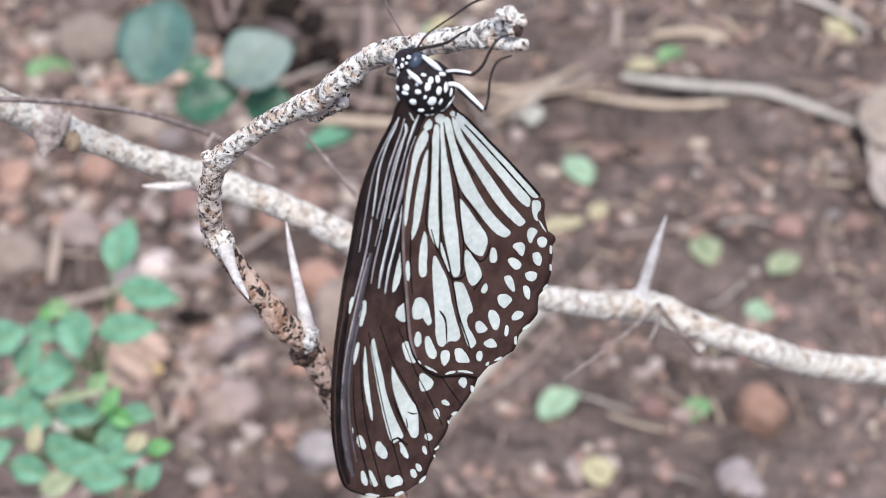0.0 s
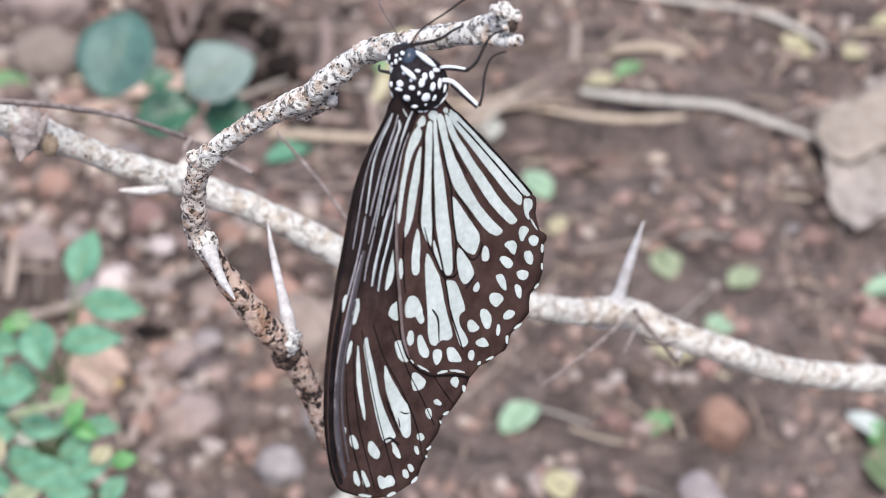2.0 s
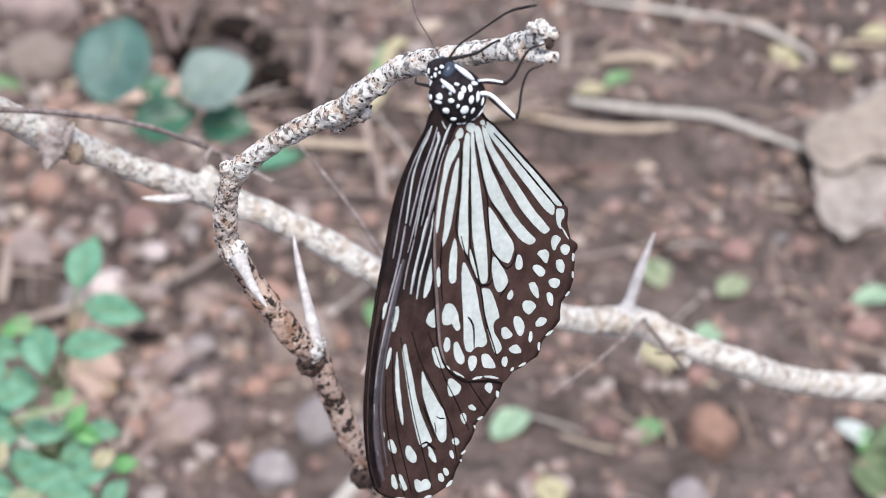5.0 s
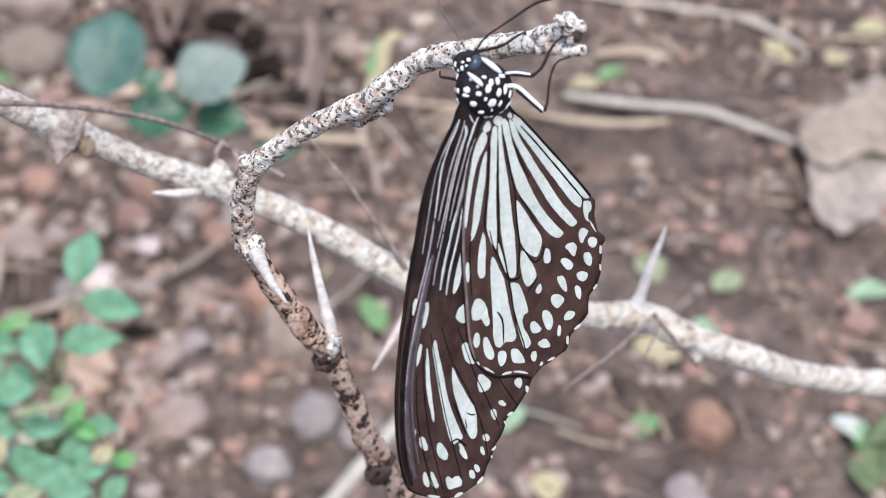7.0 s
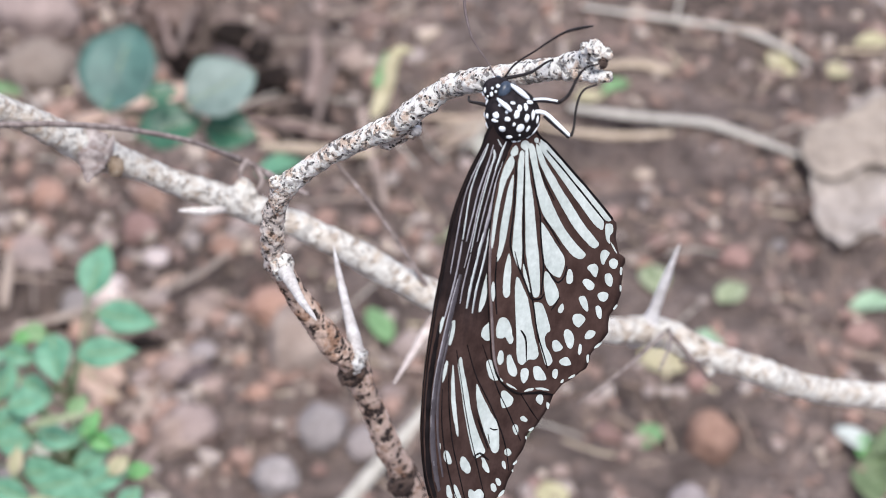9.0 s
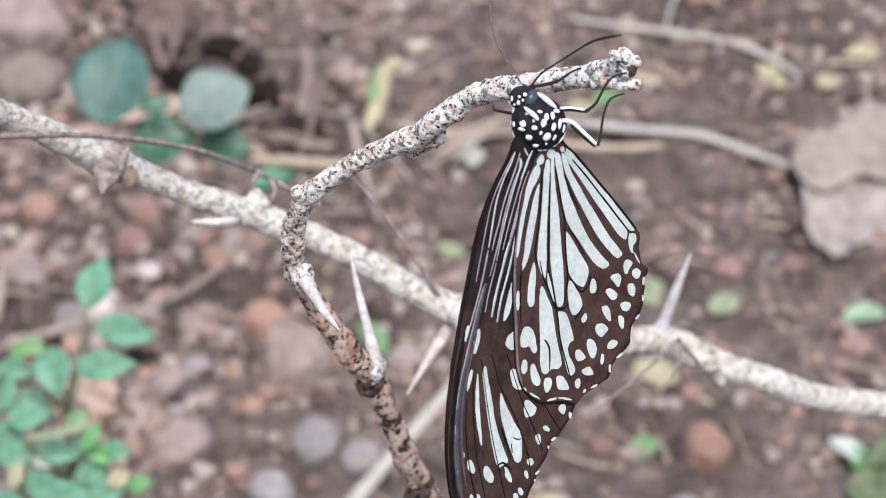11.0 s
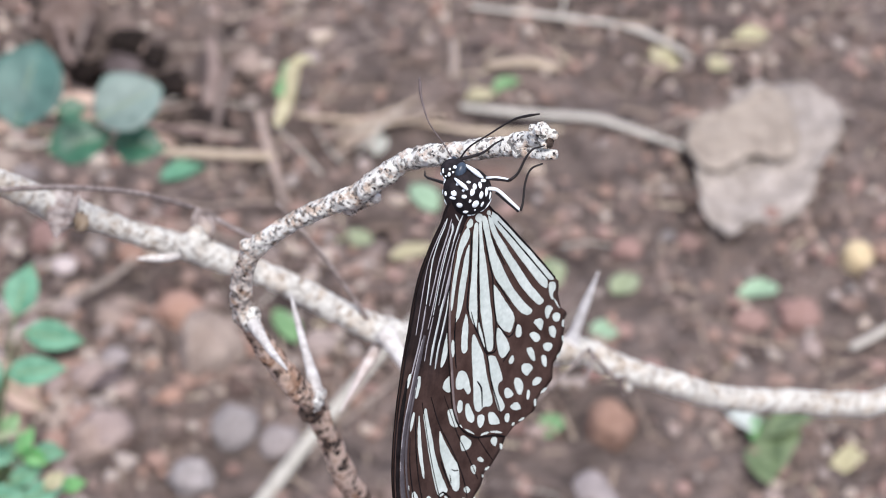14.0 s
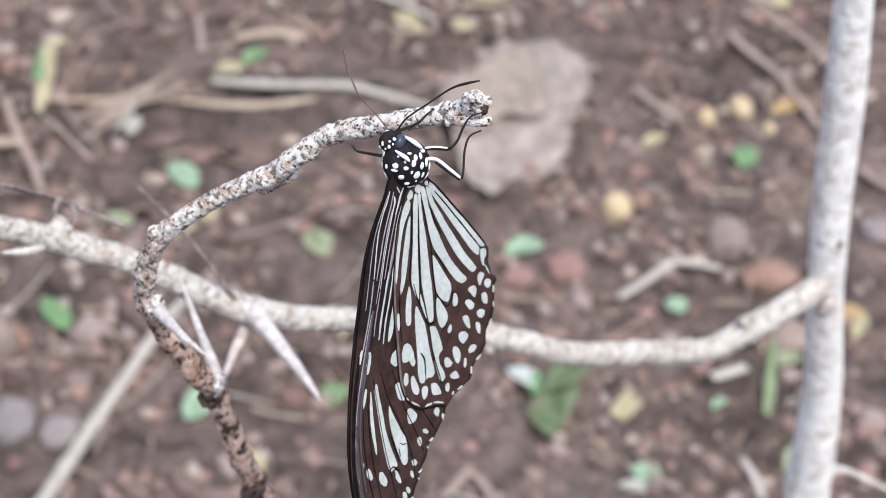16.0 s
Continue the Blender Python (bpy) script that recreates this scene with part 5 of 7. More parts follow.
    tube_part("antenna", FEELER_PALE, fly, [(-1.2, 2.6, 4.1, 0.09), (-0.6, 5.4, 5.8, 0.09), (-0.2, 8.8, 7.88, 0.1), (0.6, 11.6, 10.7, 0.18), (1.4, 13.0, 12.4, 0.2), (1.68, 13.48, 12.96, 0.1)], "brown clubbed antenna", sides=8, step=0.4)
    return fly


FLY_POSE = Matrix(((0.74169, -0.65306, 0.15300, -0.00110), (0.50885, 0.69645, 0.50599, 0.00307), (-0.43700, -0.29743, 0.84886, 0.45862), (0, 0, 0, 1)))
fly = build_butterfly()


# ---- stones ----
def stone(x, y, hx, hy, kind, turn=0, tall=0.75, label=""):
    """A pebble of half-sizes in millimetres, bedded in the soil."""
    words = {"red": "rounded dull red pebble", "orange": "smooth orange-brown pebble", "tan": "tan pebble with a rough face", "grey": "smooth grey pebble",
             "rust": "rust-brown rounded pebble", "pink": "pinkish grey pebble", "brown": "crumbly brown lump of soil", "dark": "clod painted near-black as shade", "slate": "dull slate-coloured stone", "yellow": "round yellow dry seed", "white": "pale whitish pebble"}
    bm = bmesh.new()
    hz = min(hx, hy) * tall * (1.0 if kind in ("dark", "brown", "slate") else 1.25)
    lump(bm, (0, 0, 0), (hx * MM, hy * MM, hz * MM), (0, 0, turn), 0.08 if kind == "yellow" else 0.38 if kind in ("dark", "brown") else 0.24, 1.1, x * 37 + y * 91, 4, 0.95)
    ob = finish("pebble" if kind != "yellow" else "seed", bm, STONES[kind])
    ob.location = (x, y, height(x, y) + hz * MM * 0.3)
    tagged(ob, (label or words[kind]) + " lying on the soil", "pebble" if kind != "yellow" else "seed", "pebbles on the soil")


def build_stones():
    stone(-0.1593, 0.4950, 11.2, 10.3, "grey", 20, 0.5)
    stone(-0.1051, 0.4395, 9.0, 7.4, "slate", 10, 0.5)
    stone(-0.1018, 0.4480, 6.2, 4.9, "grey", 0, 0.6)
    stone(-0.1053, 0.4743, 6.8, 6.3, "tan", 0, 0.7)
    stone(-0.1278, 0.5116, 5.5, 4.6, "white", 0, 0.6)
    stone(-0.1270, 0.4364, 4.7, 4.9, "pink", 0, 0.7)
    stone(-0.1265, 0.4569, 7.2, 4.4, "dark", 0, 0.35)
    stone(0.0938, 0.3634, 8, 13, "grey", 10, 0.4)
    # near-black clods deepen the shade in the hollow by colour
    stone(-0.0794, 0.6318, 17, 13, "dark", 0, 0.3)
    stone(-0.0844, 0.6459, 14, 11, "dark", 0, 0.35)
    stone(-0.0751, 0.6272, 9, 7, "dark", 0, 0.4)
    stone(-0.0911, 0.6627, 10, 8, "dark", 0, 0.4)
    stone(0.0589, 0.5861, 12, 7, "brown", 0, 0.35)
    stone(0.0756, 0.5796, 10, 6, "brown", 0, 0.35)
    stone(0.0320, 0.5906, 12, 6, "brown", 0, 0.3)
    stone(0.0477, 0.5828, 10, 6, "brown", 0, 0.3)
    stone(-0.1317, 0.5519, 7.7, 7.9, "orange", 0, 0.75)
    stone(-0.1808, 0.5544, 8.5, 7.9, "orange", 0, 0.75)
    stone(-0.0750, 0.4764, 11.2, 9.7, "orange", 0, 0.75)
    stone(-0.0628, 0.4518, 14.5, 14.5, "tan", 20, 0.95)
    stone(-0.0520, 0.4078, 10.1, 9.7, "grey", 0, 0.75)
    stone(-0.0336, 0.4014, 9.1, 7.2, "grey", 0, 0.75)
    stone(-0.1037, 0.4069, 10.5, 9.6, "pink", 0, 0.75)
    stone(-0.0691, 0.3823, 9.4, 8.9, "grey", 0, 0.75)
    stone(-0.0786, 0.4280, 5.8, 5.2, "orange", 0, 0.75)
    stone(0.1048, 0.3998, 9.5, 10.7, "rust", 0, 0.9)
    stone(0.1583, 0.5220, 6.5, 5.6, "red", 0, 0.75)
    stone(-0.1825, 0.5099, 9.4, 7.6, "pink", 0, 0.75)
    stone(-0.1467, 0.4931, 8.0, 8.7, "white", 0, 0.75)
    stone(-0.2052, 0.7007, 21.6, 19.6, "pink", 0, 0.75)
    stone(-0.1970, 0.6491, 17.2, 13.0, "tan", 0, 0.75)
    stone(-0.1108, 0.6965, 11.0, 12.0, "slate", 30, 0.6)
    # dark clods painted as the shade among the far stones
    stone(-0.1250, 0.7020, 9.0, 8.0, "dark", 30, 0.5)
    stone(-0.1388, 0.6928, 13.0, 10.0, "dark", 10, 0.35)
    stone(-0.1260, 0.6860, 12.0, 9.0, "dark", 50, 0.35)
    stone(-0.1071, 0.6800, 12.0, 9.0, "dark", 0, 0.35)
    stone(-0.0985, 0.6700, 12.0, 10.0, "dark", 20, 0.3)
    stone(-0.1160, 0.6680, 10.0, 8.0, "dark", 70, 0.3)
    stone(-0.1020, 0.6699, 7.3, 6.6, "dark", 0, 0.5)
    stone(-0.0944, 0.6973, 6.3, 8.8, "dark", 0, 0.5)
    stone(-0.1137, 0.4404, 7.0, 6.1, "pink", 0, 0.75)
    stone(-0.1377, 0.5339, 8.6, 7.8, "red", 0, 0.75)
    stone(-0.1013, 0.4823, 5.8, 5.7, "tan", 0, 0.75)
    stone(-0.0152, 0.4583, 8.6, 6.7, "pink", 0, 0.75)
    # more clods coloured as shade, along the hollow and the crevices behind
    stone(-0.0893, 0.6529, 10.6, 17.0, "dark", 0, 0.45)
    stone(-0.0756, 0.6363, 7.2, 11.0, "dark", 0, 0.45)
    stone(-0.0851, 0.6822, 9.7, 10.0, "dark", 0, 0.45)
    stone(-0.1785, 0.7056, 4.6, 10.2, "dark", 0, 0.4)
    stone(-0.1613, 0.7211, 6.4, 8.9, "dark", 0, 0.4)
    stone(0.0739, 0.5975, 9.1, 5.7, "brown", 0, 0.5)
    # the dark ones here colour the smaller dips as if shaded
    stone(0.0825, 0.5878, 5.8, 4.4, "dark", 0, 0.5)
    stone(-0.1720, 0.4860, 11.2, 5.7, "dark", 0, 0.35)
    stone(0.0186, 0.5444, 6.7, 6.6, "dark", 0, 0.3)
    stone(-0.0590, 0.6647, 11.2, 11.2, "brown", 0, 0.7)
    stone(-0.0622, 0.6316, 6.6, 7.1, "brown", 0, 0.7)
    stone(-0.1078, 0.7051, 9.8, 8.2, "dark", 0, 0.7)
    stone(-0.0450, 0.6671, 7.3, 8.0, "tan", 0, 0.75)
    stone(-0.1328, 0.6925, 6.9, 13.5, "dark", 0, 0.7)
    stone(-0.0515, 0.7073, 7.5, 6.1, "dark", 0, 0.3)
    stone(0.0937, 0.5791, 5.3, 5.0, "brown", 0, 0.75)
    stone(0.0616, 0.5843, 12.5, 6.4, "dark", 0, 0.55)
    stone(0.0794, 0.5930, 8.2, 4.5, "dark", 0, 0.55)
    stone(-0.1402, 0.7131, 15.1, 15.0, "brown", 0, 1)
    stone(0.1271, 0.5106, 7.0, 5.9, "red", 0, 0.75)
    stone(0.1274, 0.4328, 5.1, 4.4, "red", 0, 0.75)
    stone(0.1026, 0.4314, 4.7, 4.1, "red", 0, 0.75)
    stone(0.0284, 0.6714, 6.8, 6.0, "brown", 0, 0.75)
    stone(-0.0369, 0.6944, 9.2, 8.5, "brown", 0, 0.75)
    stone(0.2782, 0.4734, 11.0, 10.5, "pink", 0, 0.75)
    stone(0.2895, 0.4466, 14.1, 7.6, "orange", 0, 0.6)
    stone(0.2326, 0.5004, 7.2, 8.4, "yellow", 0, 1)
    stone(0.2988, 0.5653, 4.8, 5.3, "yellow", 0, 1)
    stone(0.1993, 0.4691, 9.7, 7.8, "red", 0, 0.75)
    stone(0.1774, 0.4685, 8.7, 6.0, "red", 0, 0.75)
    stone(0.2004, 0.4480, 5.3, 5.9, "pink", 0, 0.75)
    stone(0.3191, 0.5723, 5.7, 8.0, "yellow", 0, 0.6)
    stone(0.3293, 0.5561, 3.1, 3.6, "yellow", 0, 0.75)
    stone(0.2769, 0.3608, 7.2, 11.3, "pink", 0, 0.75)
    stone(0.2852, 0.4083, 11.2, 8.8, "tan", 0, 0.5)
    stone(0.1536, 0.3505, 4.6, 4.9, "tan", 0, 0.75)
    stone(0.2253, 0.3892, 5.3, 3.4, "red", 0, 0.5)
    stone(0.2143, 0.3623, 4.3, 3.9, "red", 0, 0.75)
    stone(0.3477, 0.4641, 7.9, 8.1, "grey", 0, 0.75)
    stone(0.3011, 0.3503, 7.2, 6.7, "pink", 0, 0.75)
    stone(-0.2077, 0.4917, 14.7, 13.0, "tan", 0, 0.75)
    stone(-0.1845, 0.5178, 10.0, 8.8, "pink", 0, 0.75)
    stone(-0.2179, 0.5500, 8.2, 9.1, "orange", 0, 0.75)
    stone(-0.1089, 0.4035, 10.9, 9.6, "tan", 0, 0.75)
    stone(-0.1631, 0.5867, 10.6, 7.5, "tan", 0, 0.75)
    stone(-0.2187, 0.6008, 9.1, 6.3, "pink", 0, 0.75)
    rnd = random.Random(11)
    base = []
    for kind in ("red", "tan", "grey", "pink", "brown", "brown", "orange"):
        for v in range(2):
            bm = bmesh.new()
            lump(bm, (0, 0, 0), (1, rnd.uniform(0.7, 1), rnd.uniform(0.5, 0.75)), (0, 0, 0), 0.5, 1.3, rnd.uniform(0, 50), 3, 0.85)
            base.append((kind, bm))
    meshes = []
    for kind, bm in base:
        me = bpy.data.meshes.new("pebble")
        for fc in bm.faces:
            fc.smooth = True
        bm.to_mesh(me)
        bm.free()
        me.materials.append(STONES[kind])
        meshes.append((kind, me))
    words = {"red": "small dull red pebble", "tan": "small tan pebble", "grey": "small grey pebble", "pink": "small pinkish pebble", "brown": "small crumb of brown soil", "orange": "small orange pebble"}
    verts, faces, slots = [], [], []
    for i in range(620):
        x, y = (rnd.uniform(-0.3, 0.38), rnd.uniform(0.26, 0.86)) if i < 300 else (rnd.gauss(-0.16, 0.05), rnd.gauss(0.49, 0.04)) if i < 360 else (rnd.uniform(0.0, 0.38), rnd.uniform(0.3, 0.72))
        if (x > 0.02 and i < 360 and rnd.random() < 0.62) or (bare(x, y) and rnd.random() < 0.7):
            continue
        slot = rnd.randrange(len(meshes)) if i < 300 else rnd.choice((2, 3, 6, 7, 12, 13) if i < 360 else (0, 1, 8, 9, 10, 11))
        kind, me = meshes[slot]
        s = rnd.choice((2.5, 3, 3.5, 4, 5, 6) if i < 360 else (2, 2.5, 3, 3.5, 4, 5)) * MM
        m = Matrix.LocRotScale(Vector((x, y, height(x, y) + s * 0.2)), Euler((rnd.uniform(-0.3, 0.3), rnd.uniform(-0.3, 0.3), rnd.uniform(0, 6.3))), Vector((s, s, s)))
        if i < 300:
            ob = new("pebble", me)
            ob.matrix_basis = m
            tagged(ob, words[kind] + " lying on the soil", "pebble", "pebbles on the soil")
        else:
            n = len(verts)
            verts += [m @ v.co for v in me.vertices]
            faces += [[n + k for k in p.vertices] for p in me.polygons]
            slots += [slot // 2] * len(me.polygons)
    me = bpy.data.meshes.new("soil_crumbs")
    me.from_pydata(verts, [], faces)
    for kind in ("red", "tan", "grey", "pink", "brown", "brown", "orange"):
        me.materials.append(STONES[kind])
    me.polygons.foreach_set("material_index", slots)
    me.polygons.foreach_set("use_smooth", [True] * len(faces))
    tagged(new("soil_crumbs", me), "crumbs of reddish-brown soil and small pebbles strewn over the ground", "soil crumbs", kind="stuff")


build_stones()


def build_grit():
    rnd = random.Random(3)
    bm = bmesh.new()
    bmesh.ops.create_icosphere(bm, subdivisions=1, radius=1.0)
    base = [v.co.copy() for v in bm.verts]
    tri = [[v.index for v in fc.verts] for fc in bm.faces]
    bm.free()
    verts, faces = [], []
    for i in range(25000):
        x, y = rnd.uniform(-0.36, 0.46 if i < 19000 else 0.03), rnd.uniform(0.2, 1.0)
        if bare(x, y) and rnd.random() < 0.85:
            continue
        s = 0.0008 + (0.0058 if x < 0.0 else 0.0044) * rnd.random() ** 4
        z = height(x, y) + s * 0.25
        a, q = rnd.uniform(0, 6.28), rnd.uniform(0.6, 1)
        n = len(verts)
        ca, sa = math.cos(a), math.sin(a)
        for c in base:
            k = s * rnd.uniform(0.75, 1.2)
            u, v = c.x * k, c.y * k * q
            verts.append((x + u * ca - v * sa, y + u * sa + v * ca, z + c.z * k * 0.7))
        faces += [[n + j for j in t] for t in tri]
    me = bpy.data.meshes.new("grit")
    me.from_pydata(verts, [], faces)
    me.materials.append(GRIT)
    tagged(new("grit", me), "fine mixed grit scattered over the soil", "grit", kind="stuff")
    verts, faces = [], []
    for i in range(2600):
        x, y = rnd.uniform(-0.36, 0.46), rnd.uniform(0.2, 1.0)
        if bare(x, y) and rnd.random() < 0.7:
            continue
        ln, w = rnd.uniform(0.004, 0.026), rnd.uniform(0.0003, 0.001)
        a, bend = rnd.uniform(0, 6.28), rnd.uniform(-0.5, 0.5)
        n = len(verts)
        px, py, pz = x, y, height(x, y) + 0.001
        rise = rnd.uniform(-0.05, 0.12)
        for j in range(5):
            ux, uy = math.cos(a), math.sin(a)
            for sx, sz in ((-w, 0), (0, w * 0.9), (w, 0), (0, -w * 0.9)):
                verts.append((px - uy * sx, py + ux * sx, pz + sz))
            px, py, pz = px + ux * ln / 4, py + uy * ln / 4, pz + rise * ln / 4
            a += bend / 4
        for j in range(4):
            for k in range(4):
                faces.append((n + j * 4 + k, n + j * 4 + (k + 1) % 4, n + j * 4 + 4 + (k + 1) % 4, n + j * 4 + 4 + k))
        faces += [(n + 3, n + 2, n + 1, n), (n + 16, n + 17, n + 18, n + 19)]
    me = bpy.data.meshes.new("plant_litter")
    me.from_pydata(verts, [], faces)
    me.materials.append(LITTER)
    tagged(new("plant_litter", me), "short dry fibres and bits of stalk on the soil", "plant litter", kind="stuff")


build_grit()


# ---- leaves ----
def leaf_bm(hl, hw, cup=0.15, fold=0.12, point=1.0, wave=0.06, seed=0.0, thick=0.25):
    """A leaf along x from its stalk end at -hl to its tip at hl, half-width hw, in millimetres."""
    bm = bmesh.new()
    nu, nv = 14, 8
    layers = []
    for layer in (0, 1):
        grid = []
        for i in range(nu + 1):
            u = -1 + 2 * i / nu
            prof = max(0.02, 1 - abs(u) ** 2.0) ** (0.55 + 0.3 * (point - 1)) * (1 - 0.12 * point * u)
            row = []
            for j in range(nv + 1):
                v = -1 + 2 * j / nv
                edge = 1 + wave * noise.noise(Vector((u * 2 + seed, v * 3, seed)))
                x, y = u * hl, v * prof * hw * edge
                z = cup * hl * (1 - u * u) * 0.5 + fold * hw * abs(v) ** 1.4 * prof + wave * hl * 0.6 * noise.noise(Vector((u * 1.7 + seed, v * 1.5, 4.0)))
                row.append(bm.verts.new(Vector((x, y, z - layer * thick)) * MM))
            grid.append(row)
        layers.append(grid)
    for grid in layers:
        for r, s in zip(grid, grid[1:]):
            for k in range(nv):
                bm.faces.new((r[k], r[k + 1], s[k + 1], s[k]))
    g, h = layers
    rim = [r[0] for r in g] + g[-1][1:] + [r[-1] for r in g[-2::-1]] + g[0][-2:0:-1]
    rim2 = [r[0] for r in h] + h[-1][1:] + [r[-1] for r in h[-2::-1]] + h[0][-2:0:-1]
    for k in range(len(rim)):
        bm.faces.new((rim[k], rim[(k + 1) % len(rim)], rim2[(k + 1) % len(rim)], rim2[k]))
    bmesh.ops.recalc_face_normals(bm, faces=bm.faces)
    return bm


LEAF_WORDS = {"mint": "pale mint-green fallen leaflet", "green": "small green fallen leaflet", "lime": "yellow-green fallen leaflet", "yellow": "narrow yellow fallen leaflet",
              "straw": "pale straw-yellow fallen leaflet", "amber": "curled amber dry leaflet", "white": "bleached white withered leaf", "cream": "whitish dry leaflet", "olive": "olive-green withered leaf", "dark_green": "small dark green leaflet",
              "beige": "beige dry leaf scrap", "bright": "bright green leaflet", "grass": "soft green fallen leaflet"}


def fallen(x, y, hl, hw, kind, turn, lift=1.5, tilt=0, roll=0):
    ob = finish("fallen_leaflet", leaf_bm(hl, hw, 0.25, 0.2, 1.5, 0.16, x * 50 + y * 30), LEAVES[kind])
    ob.matrix_basis = pose(x, y, height(x, y) + (lift + 0.6) * MM, roll, tilt, turn)
    tagged(ob, LEAF_WORDS[kind] + " lying on the soil", "leaf", "fallen leaflets")


def build_fallen():
    fallen(-0.1368, 0.4200, 3.7, 3.4, "amber", 50, 6, 0, 0)
    fallen(-0.1683, 0.6132, 13, 5, "beige", 12, 2, 0, 0)
    fallen(-0.1221, 0.5008, 10, 4, "beige", 60, 2, 0, 0)
    fallen(0.0292, 0.5177, 11, 4.6, "straw", 20, 1.5, 0, 0)
    fallen(0.0456, 0.5263, 7, 4, "straw", 70, 1.5, 0, 0)
    fallen(0.0172, 0.5939, 8, 5, "cream", 80, 2, 0, 0)
    fallen(0.0705, 0.6290, 8, 5, "straw", 10, 3, 0, 0)
    fallen(0.0884, 0.4429, 10, 7, "straw", 160, 1.5, 0, 0)
    fallen(0.1964, 0.6556, 7, 6, "straw", 40, 1.5, 0, 0)
    fallen(0.0257, 0.4081, 11.2, 6.6, "mint", 46, 1.5, 0, 0)
    fallen(0.0887, 0.4462, 9.9, 6.7, "yellow", 152, 1.5, 0, 0)
    fallen(0.0392, 0.3680, 8.0, 6.0, "yellow", 107, 1.5, 0, 0)
    fallen(0.1112, 0.4613, 9.0, 6.0, "mint", 42, 1.5, 0, 0)
    fallen(0.1229, 0.4849, 8.6, 6.2, "lime", 40, 1.5, 0, 0)
    fallen(0.1840, 0.4850, 10.5, 5.8, "mint", -167, 1.5, 0, 0)
    fallen(0.0884, 0.4998, 7.4, 3.1, "olive", -105, 1.5, 0, 0)
    fallen(0.0908, 0.5047, 4.7, 3.1, "lime", -117, 1.5, 0, 0)
    fallen(0.0030, 0.5325, 9.1, 5.7, "lime", 180, 1.5, 0, 0)
    fallen(-0.0770, 0.5830, 11.5, 6.4, "green", 24, 1.5, 0, 0)
    fallen(0.0373, 0.5597, 11.5, 6.4, "mint", 115, 1.5, 0, 0)
    fallen(-0.0292, 0.4692, 12.0, 5.1, "grass", 113, 1.5, 0, 0)
    fallen(0.0798, 0.4010, 7.6, 5.1, "grass", -121, 1.5, 0, 0)
    fallen(0.1605, 0.4000, 9.0, 6.6, "white", 114, 5, 10, 15)
    fallen(0.1653, 0.3951, 6.7, 2.6, "bright", -117, 6, 0, 0)
    fallen(0.1722, 0.3839, 18.1, 9.9, "olive", -114, 6, 10, 20)
    fallen(0.1785, 0.3931, 12.1, 7.9, "olive", -148, 9, 5, 15)
    fallen(0.1629, 0.3741, 10.5, 6.6, "olive", 103, 4, 0, 10)
    fallen(0.2038, 0.3826, 12.4, 5.2, "yellow", 42, 1.5, 0, 0)
    fallen(0.0900, 0.4975, 9.7, 6.7, "lime", 104, 1.5, 0, 0)
    fallen(0.3085, 0.5329, 9.1, 5.8, "grass", 60, 1.5, 0, 0)
    fallen(0.2661, 0.5503, 8.3, 3.8, "yellow", -147, 1.5, 0, 0)
    fallen(0.3439, 0.5699, 11.0, 5.0, "amber", -159, 1.5, 0, 0)
    fallen(0.2412, 0.4352, 5.6, 5.3, "mint", 106, 1.5, 0, 0)
    fallen(0.2803, 0.3947, 7.1, 4.2, "lime", -150, 1.5, 0, 0)
    fallen(0.3195, 0.4104, 8.9, 3.6, "yellow", -124, 1.5, 0, 0)
    fallen(0.3184, 0.4180, 9.6, 6.5, "amber", 115, 1.5, 0, 0)
    fallen(0.1971, 0.3384, 7.1, 5.6, "mint", 135, 1.5, 0, 0)
    fallen(0.1902, 0.3315, 6.6, 3.1, "cream", 158, 1.5, 0, 0)
    fallen(0.2403, 0.3726, 4.9, 2.4, "mint", -146, 1.5, 0, 0)
    fallen(0.2618, 0.3369, 10.3, 4.7, "lime", -134, 1.5, 0, 0)
    fallen(0.2657, 0.3795, 15.0, 2.6, "mint", 70, 1.5, 0, 0)
    fallen(0.0839, 0.6397, 8.5, 4.6, "grass", -142, 1.5, 0, 0)
    fallen(0.2151, 0.6733, 9.5, 5.4, "yellow", -173, 1.5, 0, 0)
    fallen(0.1711, 0.6604, 6.4, 4.7, "yellow", 71, 1.5, 0, 0)
    fallen(0.3636, 0.6550, 12.4, 7.1, "yellow", 120, 1.5, 0, 0)
    fallen(-0.1384, 0.6276, 20.9, 7.4, "beige", -163, 3, 0, 0)
    fallen(-0.0932, 0.6227, 12.5, 4.8, "beige", 170, 3, 0, 0)
    fallen(-0.1207, 0.6275, 11.0, 5.9, "beige", 148, 4, 0, 0)
    fallen(-0.1970, 0.6078, 12.6, 7.6, "beige", -139, 1.5, 0, 0)
    fallen(-0.1425, 0.4374, 13.6, 4.4, "beige", 135, 8, 0, 0)
    fallen(-0.2165, 0.6369, 12.9, 10.7, "grass", 102, 1.5, 0, 0)
    fallen(-0.1477, 0.4298, 15.2, 8.4, "beige", 138, 1.5, 0, 0)
    fallen(0.1673, 0.6657, 7.0, 5.8, "yellow", 70, 1.5, 0, 0)


build_fallen()


def reach(corners, g):
    """How far an outline with straight sides between its corners reaches in direction g."""
    way, far = zip(*corners)
    return 1 / float(np.interp(g, way, [1 / f for f in far], period=2 * math.pi))


